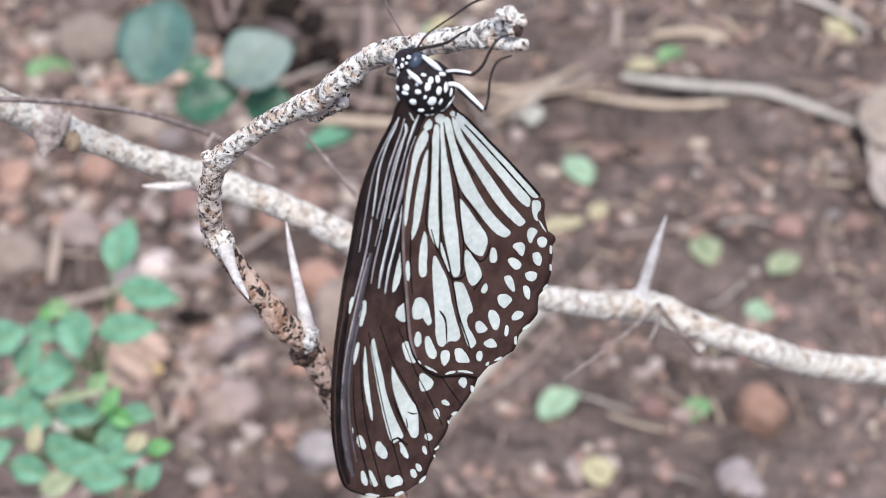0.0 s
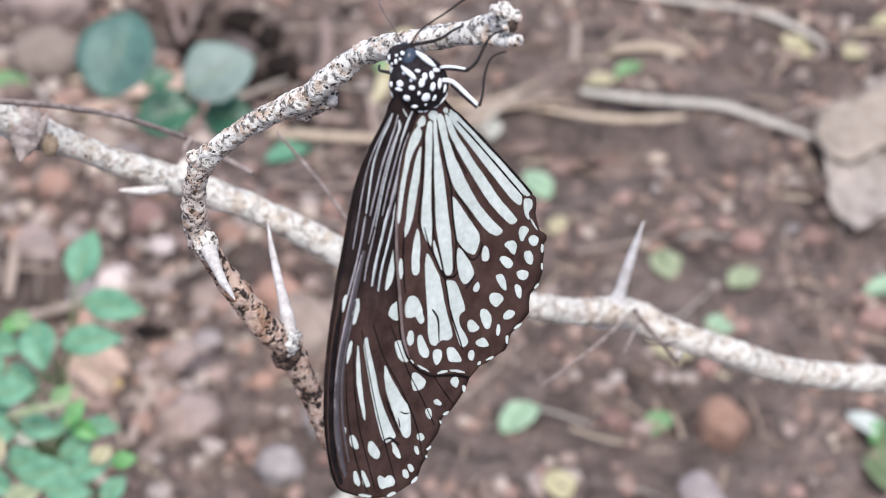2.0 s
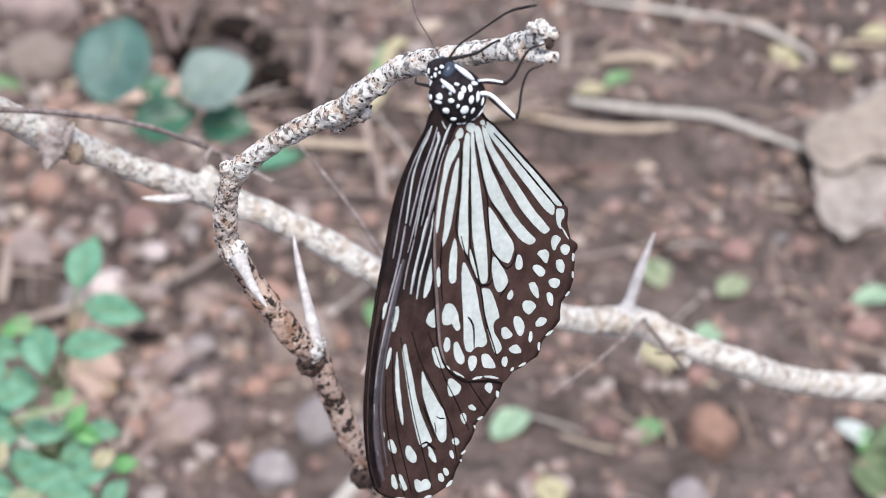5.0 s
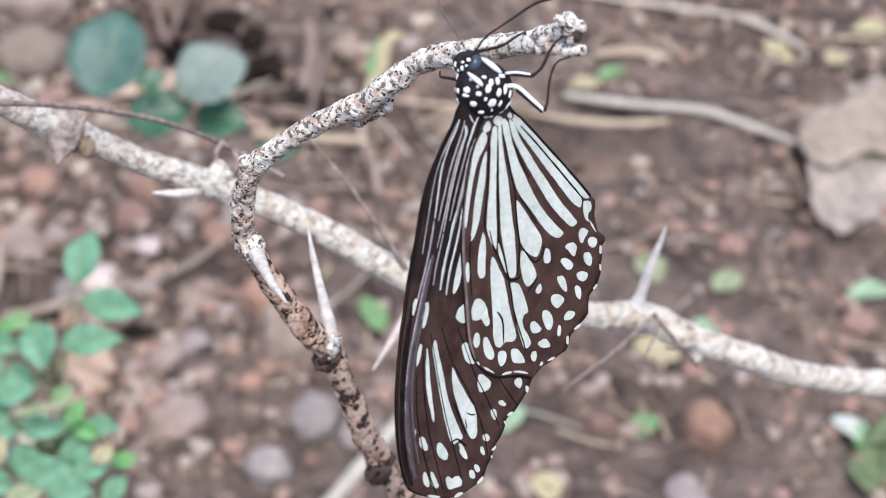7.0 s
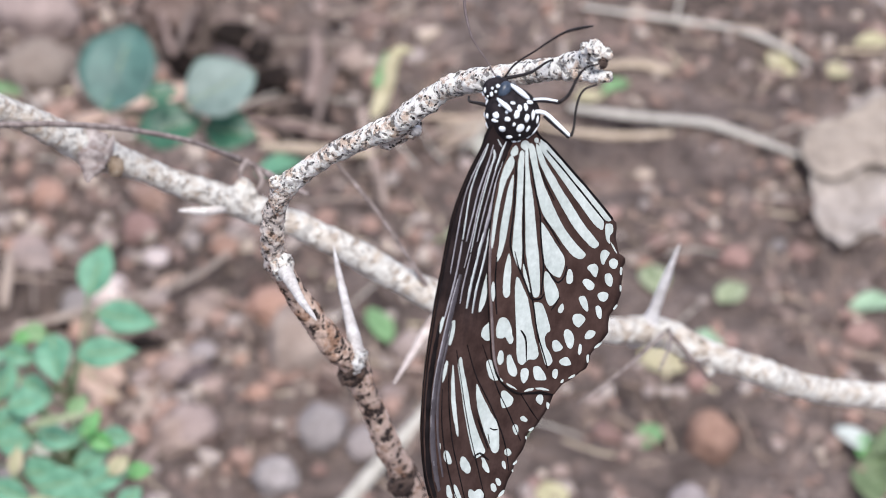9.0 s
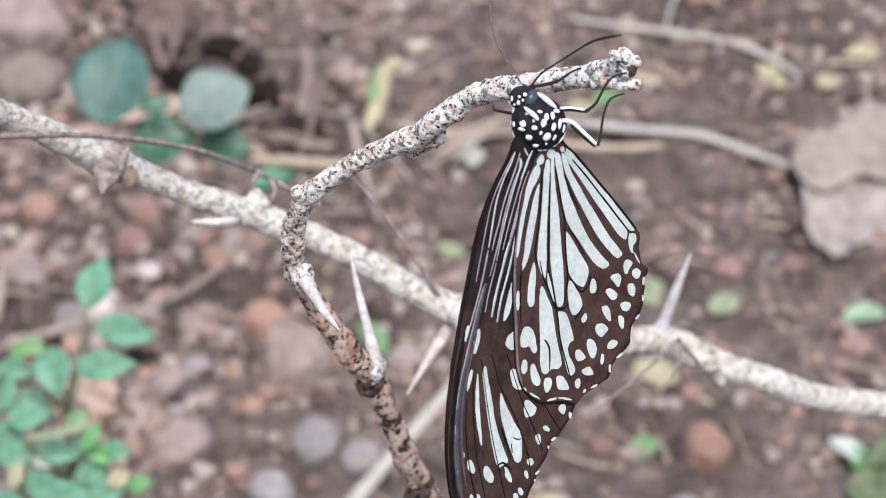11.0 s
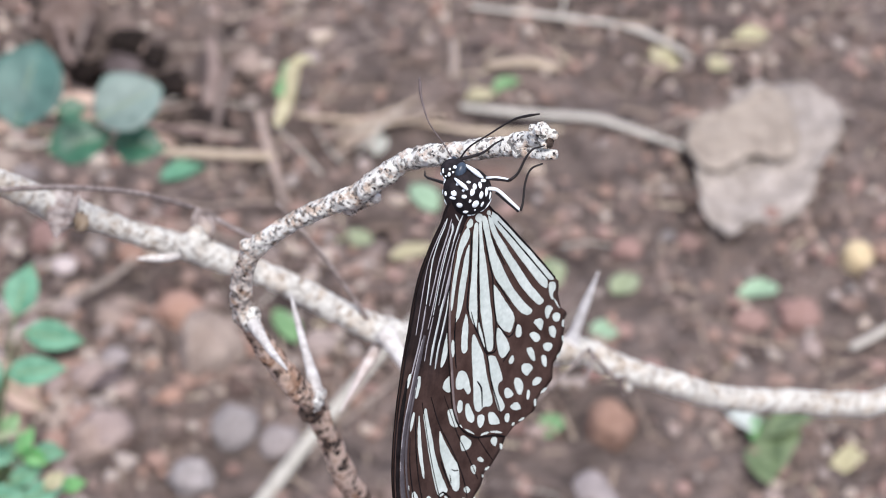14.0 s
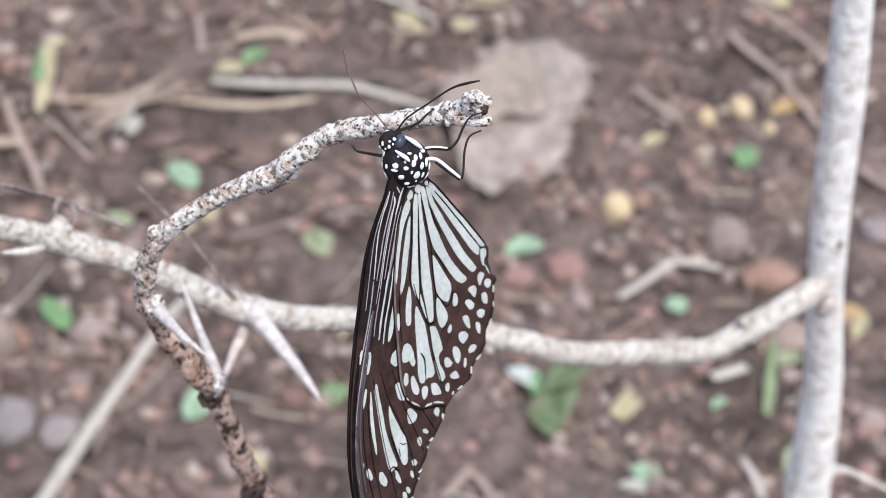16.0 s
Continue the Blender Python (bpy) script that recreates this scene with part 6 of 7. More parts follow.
def build_dry_leaf():
    ob = thing("dry_leaf", "large crumpled greyish-brown dry leaf lying on the soil", "leaf", (0.2005, 0.5812, 0.0))
    # direction and reach of each corner, in radians and millimetres
    corners = ((0.18, 45.1), (0.64, 60.7), (1.09, 54.4), (1.27, 63.3), (1.77, 38.3), (2.55, 35.7), (3.37, 33.2), (3.69, 38.6), (3.93, 45.7), (4.04, 58.5), (4.34, 69.0), (4.48, 55.6), (5.14, 44.8), (5.59, 32.2), (6.08, 34.4))
    bm = bmesh.new()
    n, m = 110, 26
    rings = []
    mid = [bm.verts.new((0, 0, 0.004)), bm.verts.new((0, 0, 0.0032))]
    for layer in (0, 1):
        for i in range(1, m + 1):
            ring = []
            for k in range(n):
                g = 2 * math.pi * k / n
                lobe = reach(corners, g) * (1 + 0.015 * math.sin(13 * g + 1) + 0.05 * noise.noise(Vector((math.cos(g) * 9, math.sin(g) * 9, 2))) + 0.05 * noise.noise(Vector((math.cos(g) * 3, math.sin(g) * 3, 7))))
                r = i / m * lobe
                x, y = r * math.cos(g), r * math.sin(g)
                z = 3 + 4 * abs(noise.noise(Vector((x * 0.03, y * 0.035, 2)))) ** 0.8 + 4 * noise.noise(Vector((x * 0.07, y * 0.07, 5))) + 1.2 * noise.noise(Vector((x * 0.3, y * 0.3, 8))) + 3.5 * (i / m) ** 2 * (0.5 + 0.8 * math.sin(2 * g + 1))
                ring.append(bm.verts.new(Vector((x, y, max(1.0, z) - 0.5 * layer)) * MM))
            rings.append(ring)
    for layer in (0, 1):
        rs = rings[layer * m:(layer + 1) * m]
        for k in range(n):
            bm.faces.new((mid[layer], rs[0][k], rs[0][(k + 1) % n]))
        for r, s in zip(rs, rs[1:]):
            for k in range(n):
                bm.faces.new((r[k], s[k], s[(k + 1) % n], r[(k + 1) % n]))
    for k in range(n):
        bm.faces.new((rings[m - 1][k], rings[m - 1][(k + 1) % n], rings[-1][(k + 1) % n], rings[-1][k]))
    bmesh.ops.recalc_face_normals(bm, faces=bm.faces)
    part("blade", bm, LEAVES["dry"], ob)
    # the upper lobe is folded back over the blade and stands off it along its lower lip
    lip = ((0.23, 26.1), (0.87, 44.6), (1.09, 48.0), (1.73, 20.0), (3.08, 25.2), (3.74, 32.6), (4.06, 39.2), (4.28, 35.7), (4.44, 28.2), (4.69, 19.7), (5.08, 19.3), (5.23, 27.0), (5.51, 30.1))
    bm = bmesh.new()
    n, m = 72, 12
    grids = []
    for layer in (0, 1):
        rings = []
        for i in range(m + 1):
            ring = []
            for k in range(n):
                g = 2 * math.pi * k / n
                q = max(0.04, i / m) * reach(lip, g) * (1 + 0.03 * noise.noise(Vector((math.cos(g) * 4, math.sin(g) * 4, 3))))
                x, y = q * math.cos(g), q * math.sin(g)
                z = 10 + 2.0 * noise.noise(Vector((x * 0.06, y * 0.06, 9))) + noise.noise(Vector((x * 0.2, y * 0.2, 2))) - 0.07 * y
                ring.append(bm.verts.new(Vector((x + -7.1, y + 7.9, z - 0.5 * layer)) * MM))
            rings.append(ring)
        bm.faces.new(rings[0])
        for r, s in zip(rings, rings[1:]):
            for k in range(n):
                bm.faces.new((r[k], s[k], s[(k + 1) % n], r[(k + 1) % n]))
        grids.append(rings)
    for k in range(n):
        bm.faces.new((grids[0][m][k], grids[0][m][(k + 1) % n], grids[1][m][(k + 1) % n], grids[1][m][k]))
    bmesh.ops.recalc_face_normals(bm, faces=bm.faces)
    part("folded_lobe", bm, LEAVES["tan"], ob, "tan underside of the folded leaf lobe")


build_dry_leaf()


# ---- green plants ----
def plant_leaf(plant, x, y, z, hl, hw, kind, turn, tilt, roll, root, cup=0.2):
    point = 1.5 if kind in ("blue_green", "pale_blue") else 2.6
    o = plant.location
    blade = part("leaf", leaf_bm(hl, hw * (1.0 if point < 2 else 1.12), cup, 0.25, point, 0.1, x * 70 + y * 40), LEAVES[kind], plant)
    m = pose(x - o.x, y - o.y, z - o.z, 34, 0, 0) @ pose(0, 0, 0, roll, tilt, turn)
    blade.matrix_basis = m
    tube_part("midrib", SPROUT, blade, [(-hl * 0.98, 0, 0.1, 0.28), (0, 0, cup * hl * 0.5 + 0.02, 0.24), (hl * 0.9, 0, cup * hl * 0.1, 0.1)], sides=6, step=2)
    a = m @ Vector((-hl * MM, 0, 0))
    b = Vector(root) - o
    tube_part("stalk", SPROUT, plant, [(a.x / MM, a.y / MM, a.z / MM, 0.4), ((a.x + b.x) * 500, (a.y + b.y) * 500, (a.z + b.z) * 500 + 2, 0.5), (b.x / MM, b.y / MM, b.z / MM, 0.6)], sides=7, step=3)


def build_plants():
    p = thing("seedling", "low seedling with broad blue-green leaves", "plant", (-0.1168, 0.4740, 0.0), "green seedlings")
    tube_part("stem", ROOT, p, [(0, 0, -6, 0.7), (3, -1, 50, 0.55), (0, 1, 108, 0.5)], sides=8, step=3)
    plant_leaf(p, -0.1278, 0.4752, 0.1320, 18.5, 15.1, "blue_green", 75, 0, 0, (-0.1168, 0.4750, 0.1039))
    plant_leaf(p, -0.0863, 0.4480, 0.1420, 14.3, 12.2, "pale_blue", 25, 0, 0, (-0.1168, 0.4750, 0.1013))
    plant_leaf(p, -0.1058, 0.4435, 0.1270, 13.2, 8.5, "dark_green", 15, 0, 0, (-0.1168, 0.4750, 0.1039))
    plant_leaf(p, -0.0837, 0.4474, 0.1220, 10.7, 7.6, "dark_green", -10, 0, 0, (-0.1168, 0.4750, 0.0973))
    plant_leaf(p, -0.1068, 0.4381, 0.1470, 6.2, 3.7, "dark_green", 10, 0, 0, (-0.1168, 0.4750, 0.1052))
    p = thing("seedling", "leafy green seedling with oval leaves", "plant", (-0.1219, 0.2803, 0.0), "green seedlings")
    tube_part("stem", SPROUT, p, [(0, 0, -6, 0.9), (3, -2, 70, 0.8), (0, 2, 152, 0.7)], sides=8, step=3)
    plant_leaf(p, -0.1085, 0.2871, 0.1910, 8.9, 4.9, "green", 72, 0, -8, (-0.1219, 0.2823, 0.135))
    plant_leaf(p, -0.0980, 0.2675, 0.1890, 9.7, 4.2, "green", -12, 0, 6, (-0.1219, 0.2823, 0.139))
    plant_leaf(p, -0.1019, 0.2505, 0.1910, 9.2, 4.0, "green", 4, 0, 0, (-0.1219, 0.2823, 0.143))
    plant_leaf(p, -0.1158, 0.2462, 0.1930, 7.5, 5.0, "green", -80, 0, 12, (-0.1219, 0.2823, 0.147))
    plant_leaf(p, -0.1245, 0.2653, 0.1850, 4.4, 2.3, "grass", -40, 0, -4, (-0.1219, 0.2823, 0.135))
    plant_leaf(p, -0.1219, 0.2321, 0.1890, 6.5, 3.9, "green", 8, 0, -8, (-0.1219, 0.2823, 0.139))
    plant_leaf(p, -0.1388, 0.2537, 0.1850, 7.0, 4.5, "green", 20, 0, 6, (-0.1219, 0.2823, 0.143))
    plant_leaf(p, -0.1409, 0.2345, 0.1890, 6.5, 3.8, "green", 60, 0, 0, (-0.1219, 0.2823, 0.147))
    plant_leaf(p, -0.1193, 0.3179, 0.1150, 10.6, 4.2, "beige", -38, 0, 12, (-0.1219, 0.2823, 0.135))
    plant_leaf(p, -0.1262, 0.3195, 0.1050, 8.8, 3.0, "beige", -50, 0, -4, (-0.1219, 0.2823, 0.139))
    p = thing("seedling", "leafy green seedling with yellowing leaves", "plant", (-0.1167, 0.2477, 0.0), "green seedlings")
    tube_part("stem", SPROUT, p, [(0, 0, -6, 0.9), (3, -2, 70, 0.8), (0, 2, 152, 0.7)], sides=8, step=3)
    plant_leaf(p, -0.1107, 0.2183, 0.1960, 10.1, 1.1, "lime", 12, 0, -8, (-0.1167, 0.2497, 0.135))
    plant_leaf(p, -0.1128, 0.2212, 0.1860, 6.7, 3.1, "green", -14, 0, 6, (-0.1167, 0.2497, 0.139))
    plant_leaf(p, -0.1032, 0.2231, 0.1900, 4.8, 2.0, "bright", 62, 0, 0, (-0.1167, 0.2497, 0.143))
    plant_leaf(p, -0.1009, 0.2220, 0.1840, 4.5, 2.4, "bright", -28, 0, 12, (-0.1167, 0.2497, 0.147))
    plant_leaf(p, -0.1248, 0.2235, 0.1820, 5.8, 3.6, "green", 5, 0, -4, (-0.1167, 0.2497, 0.135))
    plant_leaf(p, -0.1192, 0.2172, 0.1800, 3.5, 2.0, "green", 30, 0, -8, (-0.1167, 0.2497, 0.139))
    plant_leaf(p, -0.1093, 0.2060, 0.1840, 7.9, 3.9, "green", 10, 0, 6, (-0.1167, 0.2497, 0.143))
    plant_leaf(p, -0.0971, 0.2061, 0.1860, 6.3, 3.3, "green", 20, 0, 0, (-0.1167, 0.2497, 0.147))
    plant_leaf(p, -0.1226, 0.2108, 0.1880, 4.4, 1.7, "straw", 82, 0, 12, (-0.1167, 0.2497, 0.135))
    plant_leaf(p, -0.0938, 0.2069, 0.1900, 3.7, 2.2, "straw", 40, 0, -4, (-0.1167, 0.2497, 0.139))
    plant_leaf(p, -0.1170, 0.2189, 0.1840, 3.5, 1.4, "cream", -25, 0, -8, (-0.1167, 0.2497, 0.143))
    plant_leaf(p, -0.1350, 0.2259, 0.1820, 7.1, 4.1, "green", -10, 0, 6, (-0.1167, 0.2497, 0.147))
    plant_leaf(p, -0.1345, 0.2088, 0.1840, 6.4, 3.7, "green", 30, 0, 0, (-0.1167, 0.2497, 0.135))
    plant_leaf(p, -0.1239, 0.2062, 0.1800, 6.7, 3.4, "green", -20, 0, 12, (-0.1167, 0.2497, 0.139))
    plant_leaf(p, -0.1031, 0.2010, 0.1820, 6.9, 3.6, "green", -5, 0, -4, (-0.1167, 0.2497, 0.143))
    plant_leaf(p, -0.0913, 0.2037, 0.1800, 4.7, 2.8, "green", 50, 0, -8, (-0.1167, 0.2497, 0.147))
    plant_leaf(p, -0.1455, 0.2257, 0.1800, 6.5, 3.8, "green", 15, 0, 6, (-0.1167, 0.2497, 0.135))
    plant_leaf(p, -0.1146, 0.1972, 0.1840, 5.3, 3.1, "lime", 20, 0, 0, (-0.1167, 0.2497, 0.139))
    plant_leaf(p, -0.1232, 0.2491, 0.1780, 5.7, 3.3, "green", -30, 0, 6, (-0.1167, 0.2497, 0.137))
    plant_leaf(p, -0.1289, 0.2333, 0.1800, 6.6, 3.7, "green", 25, 0, -8, (-0.1167, 0.2497, 0.141))
    plant_leaf(p, -0.1088, 0.2338, 0.1860, 4.2, 2.2, "grass", 50, 0, 10, (-0.1167, 0.2497, 0.145))
    plant_leaf(p, -0.0983, 0.2313, 0.1760, 5.2, 2.6, "green", -8, 0, -4, (-0.1167, 0.2497, 0.149))
    plant_leaf(p, -0.1336, 0.2548, 0.1760, 6.4, 3.6, "green", 70, 0, 0, (-0.1167, 0.2497, 0.137))
    plant_leaf(p, -0.1156, 0.2135, 0.1800, 6.4, 3.4, "green", -5, 0, 6, (-0.1167, 0.2497, 0.141))
    plant_leaf(p, -0.1041, 0.2206, 0.1780, 5.5, 2.9, "green", 25, 0, -8, (-0.1167, 0.2497, 0.145))
    plant_leaf(p, -0.1318, 0.2677, 0.1740, 5.5, 3.1, "green", -15, 0, 10, (-0.1167, 0.2497, 0.149))
    plant_leaf(p, -0.0900, 0.2143, 0.1800, 4.1, 2.1, "bright", 10, 0, -4, (-0.1167, 0.2497, 0.137))
    plant_leaf(p, -0.1092, 0.2334, 0.1740, 4.3, 1.8, "green", -60, 0, 0, (-0.1167, 0.2497, 0.141))
    plant_leaf(p, -0.1321, 0.2807, 0.1700, 4.2, 2.0, "bright", 20, 0, 6, (-0.1167, 0.2497, 0.145))
    p = thing("seedling", "yellowing curled leaf on a thin dry stalk standing in the soil", "plant", (-0.0262, 0.4821, 0.0), "green seedlings")
    tube_part("stem", ROOT, p, [(0, 0, -5, 0.5), (-2, 1, 60, 0.45), (-4.0, -12.0, 112, 0.4)], "thin dry stem", sides=7, step=3)
    tube_part("side_twig", STRAW_PALE, p, [(-4.0, -12.0, 112, 0.3), (4.8, -22.9, 109, 0.45), (13.5, -33.9, 104, 0.6)], "pale dry side twig", sides=7, step=3, rough=0.2, flat=0.7)
    tube_part("leaf", LEAVES["straw"], p, [(4.2, 22.4, 118, 2.72), (2.4, 14.3, 117, 3.29), (0.9, 4.7, 115, 3.26), (-1.5, -4.3, 113, 3.00), (-4.0, -12.0, 112, 1.38)], "long yellow curled leaf", sides=10, step=2, rough=0.15, flat=0.3)
    tube_part("leaf", LEAVES["yellow"], p, [(11.1, 26.7, 116, 2.02), (7.6, 26.1, 118, 2.14), (4.2, 22.4, 118, 2.72)], "small yellow leaf tip", sides=10, step=2, flat=0.6)
    tube_part("leaf", LEAVES["grass"], p, [(1.9, 22.8, 118, 1.8), (-2.1, 5.2, 116, 2.6), (-2.7, 3.7, 115, 1.4)], "green half of the curled leaf", sides=10, step=2, flat=0.45)


build_plants()


# ---- straws and sticks ----
def straw(label, mat, *pts, flat=1.0):
    """A dry stalk lying on the soil: points of (x, y, height, radius) in millimetres."""
    ob = thing("straw", label, "straw", (pts[0][0] * MM, pts[0][1] * MM, 0.0), "dry stalks on the soil")
    o = ob.location / MM
    line = [(p[0] - o.x, p[1] - o.y, p[2] + max(0.0, height(p[0] * MM, p[1] * MM)) / MM, p[3]) for p in pts]
    tube_part("stalk", mat, ob, line, sides=9, step=2.0, rough=0.25, grain=0.3, flat=flat)


def thin_straws():
    rnd = random.Random(21)
    for i in range(70):
        x, y = (rnd.uniform(-280, 340), rnd.uniform(280, 820)) if i % 2 else (rnd.gauss(-60, 90), rnd.gauss(560, 70))
        a, ln, r = rnd.gauss(0, 0.7) if i % 3 else rnd.uniform(0, 6.3), rnd.uniform(14, 60), rnd.uniform(0.35, 0.95)
        bend = rnd.uniform(-0.07, 0.07)
        pts = [(x + math.cos(a + bend * k) * ln * k / 3, y + math.sin(a + bend * k) * ln * k / 3, 3 + rnd.uniform(0, 3), r * (1 - 0.12 * k)) for k in range(4)]
        straw("thin dry grass stalk lying on the soil", rnd.choice((STRAW, STRAW, STRAW_PALE)), *pts)


def build_straws():
    straw("pale bleached straw lying on the soil", STRAW_PALE, (59.9, 622.6, 4, 2.53), (79.2, 618.4, 4, 3.09), (104.0, 613.8, 4, 3.09), (125.7, 607.6, 4, 3.08), (146.8, 597.8, 4, 2.51), (167.0, 584.6, 4, 1.94), flat=0.6)
    straw("yellowish dry stalk lying on the soil", STRAW_GOLD, (44.7, 609.4, 3, 1.39), (66.4, 603.7, 3, 2.22), (88.4, 601.6, 3, 2.22), (108.3, 603.8, 3, 1.67), flat=0.7)
    straw("yellowish dry stalk lying on the soil", STRAW_GOLD, (-21.2, 620.7, 3, 1.40), (0.7, 616.3, 3, 1.67), (22.7, 612.9, 3, 1.67), (47.4, 609.2, 3, 1.39), flat=0.7)
    straw("flat chip of dry wood lying on the soil", STRAW_GOLD, (76.2, 655.7, 3, 3.18), (94.9, 653.9, 3, 3.76), (112.6, 651.7, 3, 3.18), flat=0.5)
    straw("yellowish dry stalk lying on the soil", STRAW_GOLD, (-86.7, 591.7, 5, 2.46), (-70.7, 590.1, 5, 3.00), (-52.0, 587.8, 5, 3.00), (-32.8, 585.5, 5, 2.45), flat=0.7)
    straw("brownish dry stalk lying on the soil", ROOT, (-95.6, 614.9, 4, 1.67), (-76.1, 609.8, 4, 1.94), (-49.1, 600.7, 4, 1.65), flat=0.7)
    straw("brownish dry stalk lying on the soil", STRAW, (-39.9, 621.6, 4, 2.52), (-35.8, 594.4, 4, 2.74), (-30.7, 568.2, 4, 2.42), (-28.0, 549.2, 4, 1.85), flat=0.7)
    straw("upright dry stalk on the soil", STRAW, (60.3, 679.3, 4, 2.05), (59.5, 659.5, 4, 2.02), (57.2, 637.9, 4, 1.71), flat=0.7)
    straw("brownish dry stalk lying on the soil", ROOT, (-64.6, 685.5, 4, 3.53), (-62.0, 656.0, 4, 4.02), (-65.1, 628.1, 4, 3.09), flat=0.7)
    straw("pale bleached straw lying on the soil", STRAW_PALE, (71.4, 707.3, 3, 1.80), (118.5, 699.8, 3, 2.40), (141.6, 693.0, 3, 2.40), (158.0, 682.6, 3, 2.38), (171.1, 671.5, 3, 2.07), (182.5, 660.6, 3, 1.47), flat=0.6)
    straw("yellowish dry stalk lying on the soil", STRAW_GOLD, (197.4, 668.6, 3, 1.48), (209.5, 668.8, 3, 1.79), (220.0, 669.1, 3, 1.49), flat=0.6)
    straw("thin dry grass stalk in a loose bundle on the soil", STRAW, (-3.9, 603.9, 5.2, 0.69), (18.9, 616.2, 5.2, 0.89), (41.9, 624.4, 5.2, 0.62), flat=0.8)
    straw("thin dry grass stalk in a loose bundle on the soil", STRAW_GOLD, (-3.9, 587.3, 3.7, 0.68), (14.4, 604.9, 3.7, 0.88), (33.2, 620.9, 3.7, 0.62), flat=0.8)
    straw("thin dry grass stalk in a loose bundle on the soil", STRAW_GOLD, (-6.3, 603.5, 3.8, 0.69), (23.7, 607.4, 3.8, 0.89), (54.4, 614.1, 3.8, 0.61), flat=0.8)
    straw("thin dry grass stalk in a loose bundle on the soil", STRAW_GOLD, (-3.2, 592.6, 5.4, 0.68), (22.9, 604.1, 5.4, 0.88), (49.3, 612.0, 5.4, 0.61), flat=0.8)
    straw("thin dry grass stalk in a loose bundle on the soil", STRAW, (3.2, 593.5, 6.3, 0.68), (19.2, 603.7, 6.3, 0.88), (35.9, 618.1, 6.3, 0.61), flat=0.8)
    straw("thin dry grass stalk in a loose bundle on the soil", STRAW_PALE, (7.5, 586.1, 6.4, 0.68), (19.4, 601.7, 6.4, 0.88), (31.9, 621.3, 6.4, 0.62), flat=0.8)
    straw("thin dry grass stalk in a loose bundle on the soil", STRAW, (0.6, 598.6, 4, 0.69), (23.5, 610.9, 4, 0.89), (46.8, 621.0, 4, 0.62), flat=0.8)
    straw("thin dry grass stalk in a loose bundle on the soil", STRAW_PALE, (6.1, 604.0, 4.9, 0.69), (24.2, 607.2, 4.9, 0.89), (42.4, 610.8, 4.9, 0.61), flat=0.8)
    straw("thin dry grass stalk in a loose bundle on the soil", STRAW, (-3.1, 585.7, 4.8, 0.68), (16.4, 602.5, 4.8, 0.88), (36.6, 621.0, 4.8, 0.62), flat=0.8)
    straw("thin dry grass stalk in a loose bundle on the soil", STRAW, (-5.2, 599.3, 3.4, 0.69), (20.2, 607.0, 3.4, 0.89), (46.3, 618.5, 3.4, 0.62), flat=0.8)
    straw("thin dry grass stalk in a loose bundle on the soil", STRAW, (-7.2, 599.6, 6.7, 0.69), (21.4, 608.5, 6.7, 0.89), (50.3, 614.1, 6.7, 0.61), flat=0.8)
    straw("thin dry grass stalk in a loose bundle on the soil", STRAW_GOLD, (-3.0, 603.4, 6.8, 0.69), (18.7, 612.3, 6.8, 0.89), (40.9, 623.6, 6.8, 0.62), flat=0.8)
    straw("pale bleached straw lying on the soil", STRAW_PALE, (-52.0, 344.8, 4.0, 3.04), (-42.0, 363.1, 4.0, 3.09), (-15.6, 406.1, 4.0, 3.00), (15.2, 450.4, 4.0, 2.41), (30.2, 471.5, 4.0, 1.97), flat=0.6)
    straw("brownish dry stalk lying on the soil", STRAW, (-185.8, 460.6, 6.0, 1.42), (-172.5, 467.5, 6.0, 1.91), (-140.3, 477.9, 6.0, 1.93), (-119.7, 489.7, 5.0, 1.95), (-103.9, 505.6, 4.0, 1.73), (-87.9, 527.9, 3.0, 1.26), flat=0.8)
    straw("brownish dry stalk lying on the soil", STRAW, (-121.3, 385.5, 2.0, 1.78), (-117.8, 396.3, 2.0, 2.70), (-114.1, 405.7, 2.0, 2.04), flat=0.6)
    straw("brownish dry stalk lying on the soil", STRAW_PALE, (216.6, 442.3, 3.0, 1.9), (234.0, 451.8, 4.0, 2.1), (248.4, 459.3, 4.0, 2.1), (268.7, 454.4, 3.0, 1.8), flat=0.7)
    straw("brownish dry stalk lying on the soil", STRAW, (268.5, 592.8, 2.0, 1.71), (275.8, 577.8, 2.0, 2.25), (283.4, 564.3, 2.0, 1.96), flat=0.7)
    straw("brownish dry stalk lying on the soil", STRAW, (332.7, 631.2, 2.0, 2.66), (338.9, 612.8, 2.0, 2.63), (347.0, 592.1, 2.0, 2.02), (352.4, 549.1, 2.0, 1.96), flat=0.7)
    straw("brownish dry stalk lying on the soil", STRAW, (352.1, 659.9, 2.0, 2.42), (364.6, 632.3, 2.0, 2.08), (378.8, 602.7, 2.0, 1.75), flat=0.8)
    straw("pale bleached straw lying on the soil", STRAW_PALE, (242.7, 388.6, 2.0, 2.67), (259.5, 392.3, 2.0, 2.69), flat=0.5)
    straw("pale bleached straw lying on the soil", STRAW_PALE, (240.2, 340.1, 2.0, 2.33), (241.2, 328.9, 2.0, 2.54), (241.0, 318.0, 2.0, 2.06), flat=0.6)
    straw("brownish dry stalk lying on the soil", STRAW, (112.0, 339.9, 2.0, 1.81), (119.1, 345.5, 2.0, 2.04), (126.8, 353.5, 2.0, 1.60), flat=0.7)
    straw("brownish dry stalk lying on the soil", STRAW, (132.1, 336.6, 2.0, 1.81), (129.9, 346.8, 2.0, 1.82), (125.3, 352.2, 2.0, 1.37), flat=0.7)
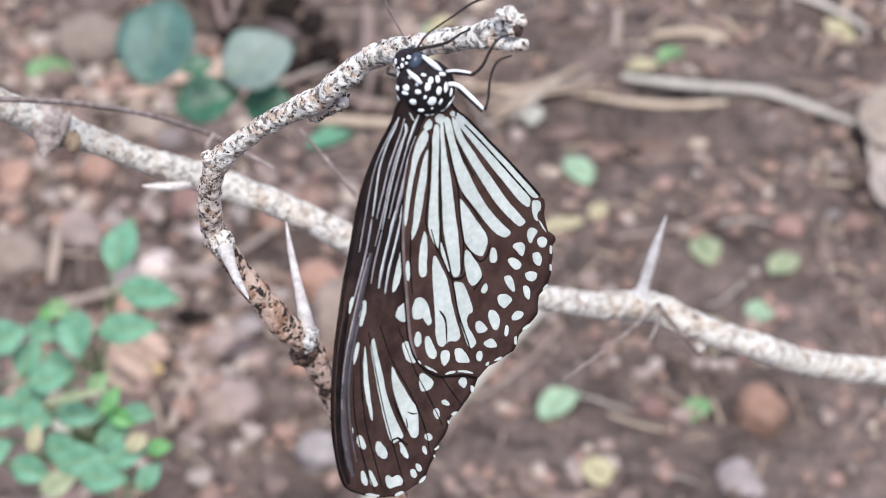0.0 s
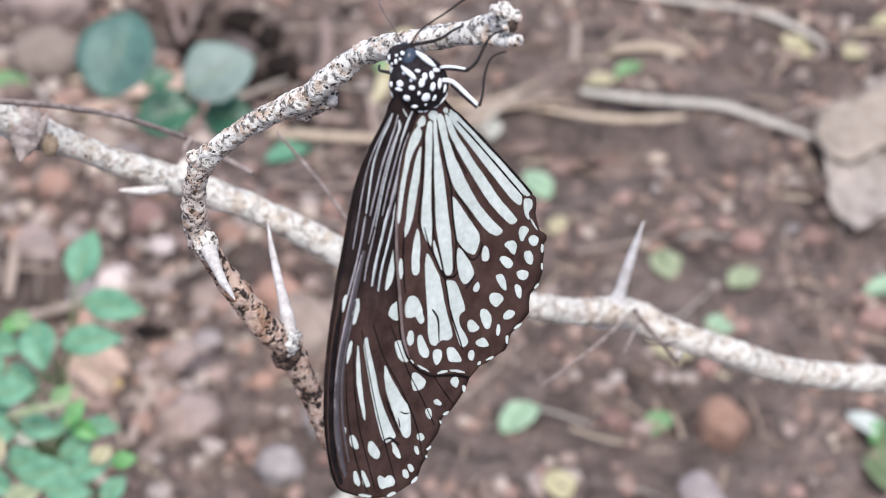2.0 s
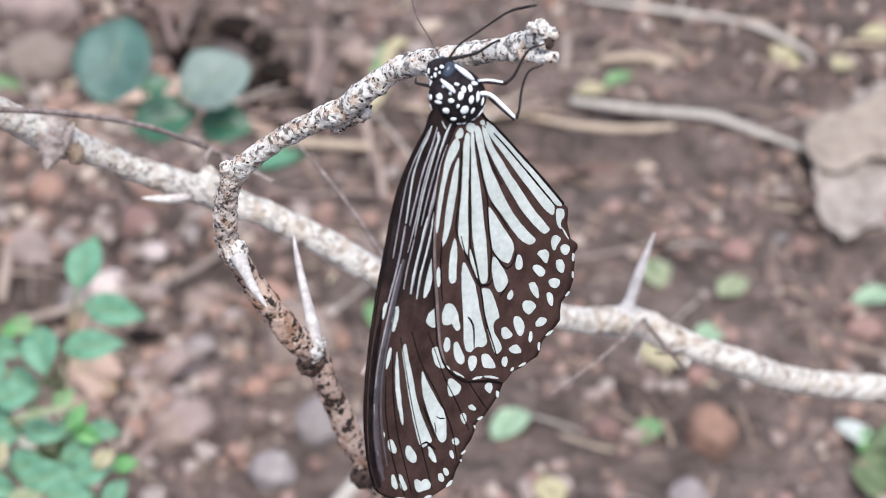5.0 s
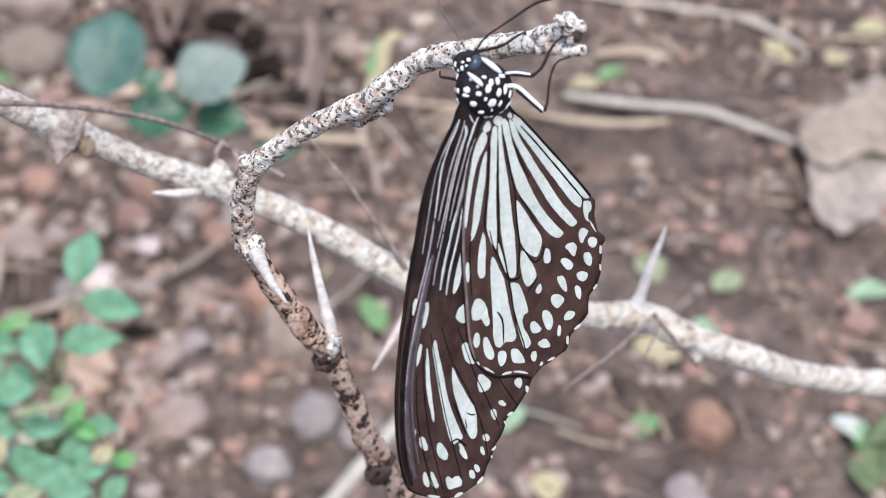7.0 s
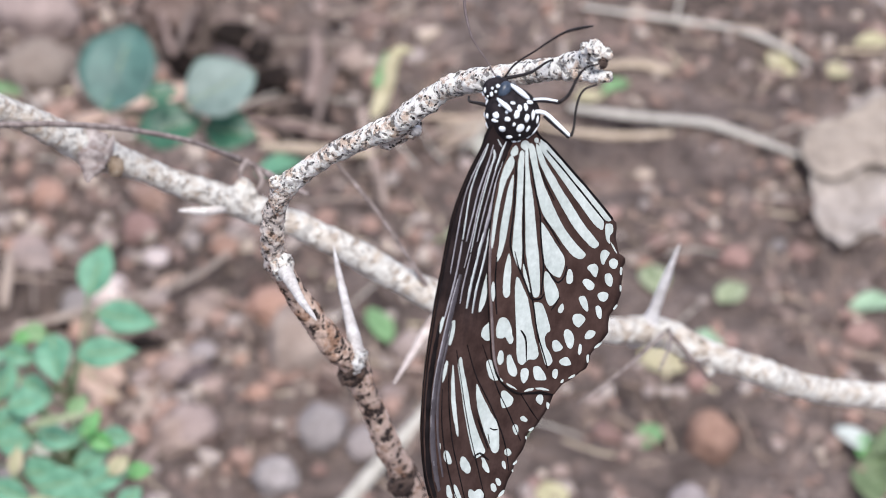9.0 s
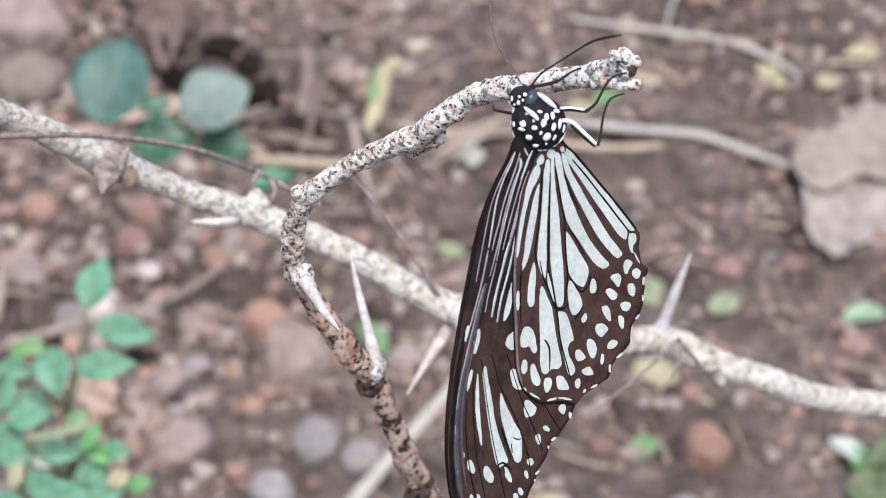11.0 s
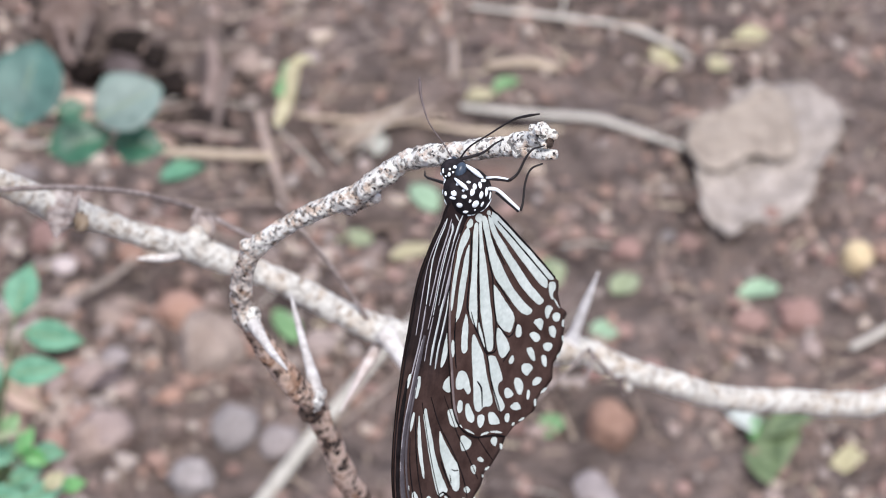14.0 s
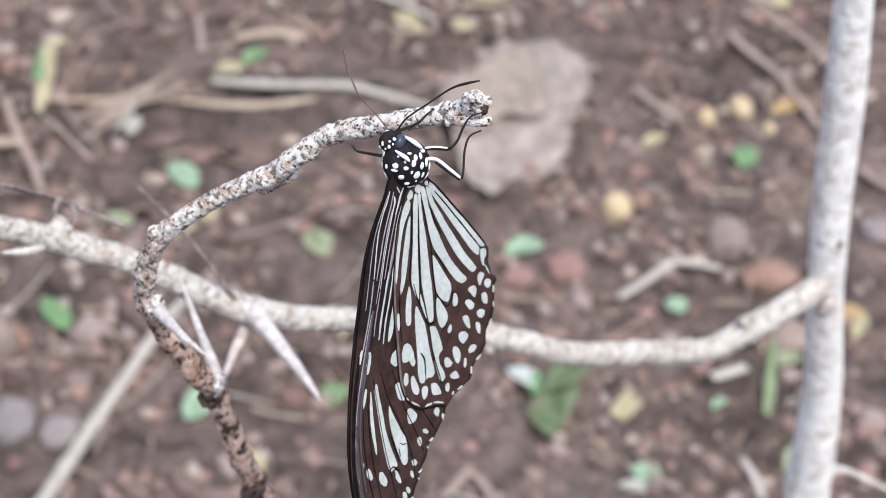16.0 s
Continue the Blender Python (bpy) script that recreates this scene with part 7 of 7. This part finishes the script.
    straw("brownish dry stalk lying on the soil", STRAW, (-190.6, 480.8, 3.0, 1.94), (-191.2, 499.3, 3.0, 2.46), (-192.2, 518.3, 3.0, 2.00), flat=0.8)
    straw("brownish dry stalk lying on the soil", STRAW, (-129.2, 393.9, 2.0, 1.57), (-124.9, 416.1, 2.0, 2.06), (-119.8, 432.4, 2.0, 1.39), flat=0.8)
    straw("brownish dry stalk lying on the soil", STRAW, (360.0, 514.6, 2.0, 2.47), (368.4, 500.4, 2.0, 2.45), (374.8, 493.1, 2.0, 1.90), flat=0.8)
    straw("brownish dry stalk lying on the soil", STRAW, (198.4, 335.8, 2.0, 2.07), (207.1, 325.1, 2.0, 1.83), flat=0.8)
    straw("green grass blade scrap on the soil", SPROUT, (257.3, 360.9, 3.0, 1.90), (265.8, 379.9, 3.0, 2.18), (276.8, 405.4, 4.0, 1.24), flat=0.5)
    straw("weathered brown root or stalk lying on the soil", ROOT, (-124.0, 731.0, 2.0, 1.76), (-129.1, 698.9, 6.0, 2.01), (-132.4, 673.2, 3.0, 1.69), flat=0.7)
    straw("weathered brown root or stalk lying on the soil", ROOT, (-147.9, 727.0, 3.0, 2.05), (-142.1, 696.5, 6.0, 2.29), (-134.4, 669.8, 2.0, 1.69), flat=0.7)
    straw("weathered brown root or stalk lying on the soil", ROOT, (-156.7, 727.1, 3.0, 1.76), (-159.2, 701.6, 5.0, 1.72), (-151.1, 698.4, 3.0, 1.44), flat=0.7)
    straw("weathered brown root or stalk lying on the soil", ROOT, (-52.0, 667.7, 3.0, 1.97), (-58.1, 636.3, 5.0, 2.19), (-60.8, 612.9, 2.0, 1.62), flat=0.7)
    straw("weathered brown root or stalk lying on the soil", ROOT, (-120.3, 387.0, 2.0, 2.01), (-114.3, 409.4, 3.0, 1.82), (-112.0, 421.7, 2.0, 1.38), flat=0.7)


build_straws()
thin_straws()


# ---- what moves: the butterfly sways on its feet ----
def motions():
    axis = Vector((0.0099, 0.7609, -0.6488))
    right, down = Vector((0.9999, -0.0096, 0.0040)), Vector((-0.0032, -0.6488, -0.7609))
    rows = []
    for t, swing, dx, dy in (
        (0, 1.48, -0.11, 0.24),
        (0.5, 1.55, -0.04, 0.15),
        (1, 1.34, -0.11, 0.23),
        (1.5, 1.17, -0.15, 0.15),
        (2, 1.36, -0.13, 0.27),
        (2.5, 1.27, -0.21, 0.29),
        (3, 1.03, -0.22, 0.05),
        (3.5, -0.79, -0.16, -0.20),
        (4, 0.90, -0.09, 0.07),
        (6.5, 1.02, -0.04, -0.00),
        (7, 0.00, 0.00, -0.00),
        (7.5, 1.05, -0.07, 0.04),
        (8, 0.38, 0.02, -0.09),
        (8.5, 0.75, 0.01, 0.02),
        (9, 0.87, -0.06, 0.03),
        (11.5, 1.41, -0.34, 0.11),
        (12, 1.28, -0.37, 0.08),
        (12.5, 1.39, -0.41, 0.11),
        (13, 1.42, -0.32, 0.29),
        (13.5, 1.07, -0.37, 0.23),
        (14, 1.08, -0.31, 0.21),
        (14.5, 1.39, -0.20, 0.18),
        (15, 0.91, -0.21, 0.20),
        (15.5, 0.88, 0.01, 0.24),
        (16, 0.83, 0.01, 0.20),
    ):
        m = Matrix.Translation(right * dx * MM + down * dy * MM) @ Matrix.Translation(FLY_POSE.translation) @ Matrix.Rotation(radians(swing), 4, axis)
        rows.append((t, m @ FLY_POSE.to_3x3().to_4x4()))
    walk(fly, rows)


motions()
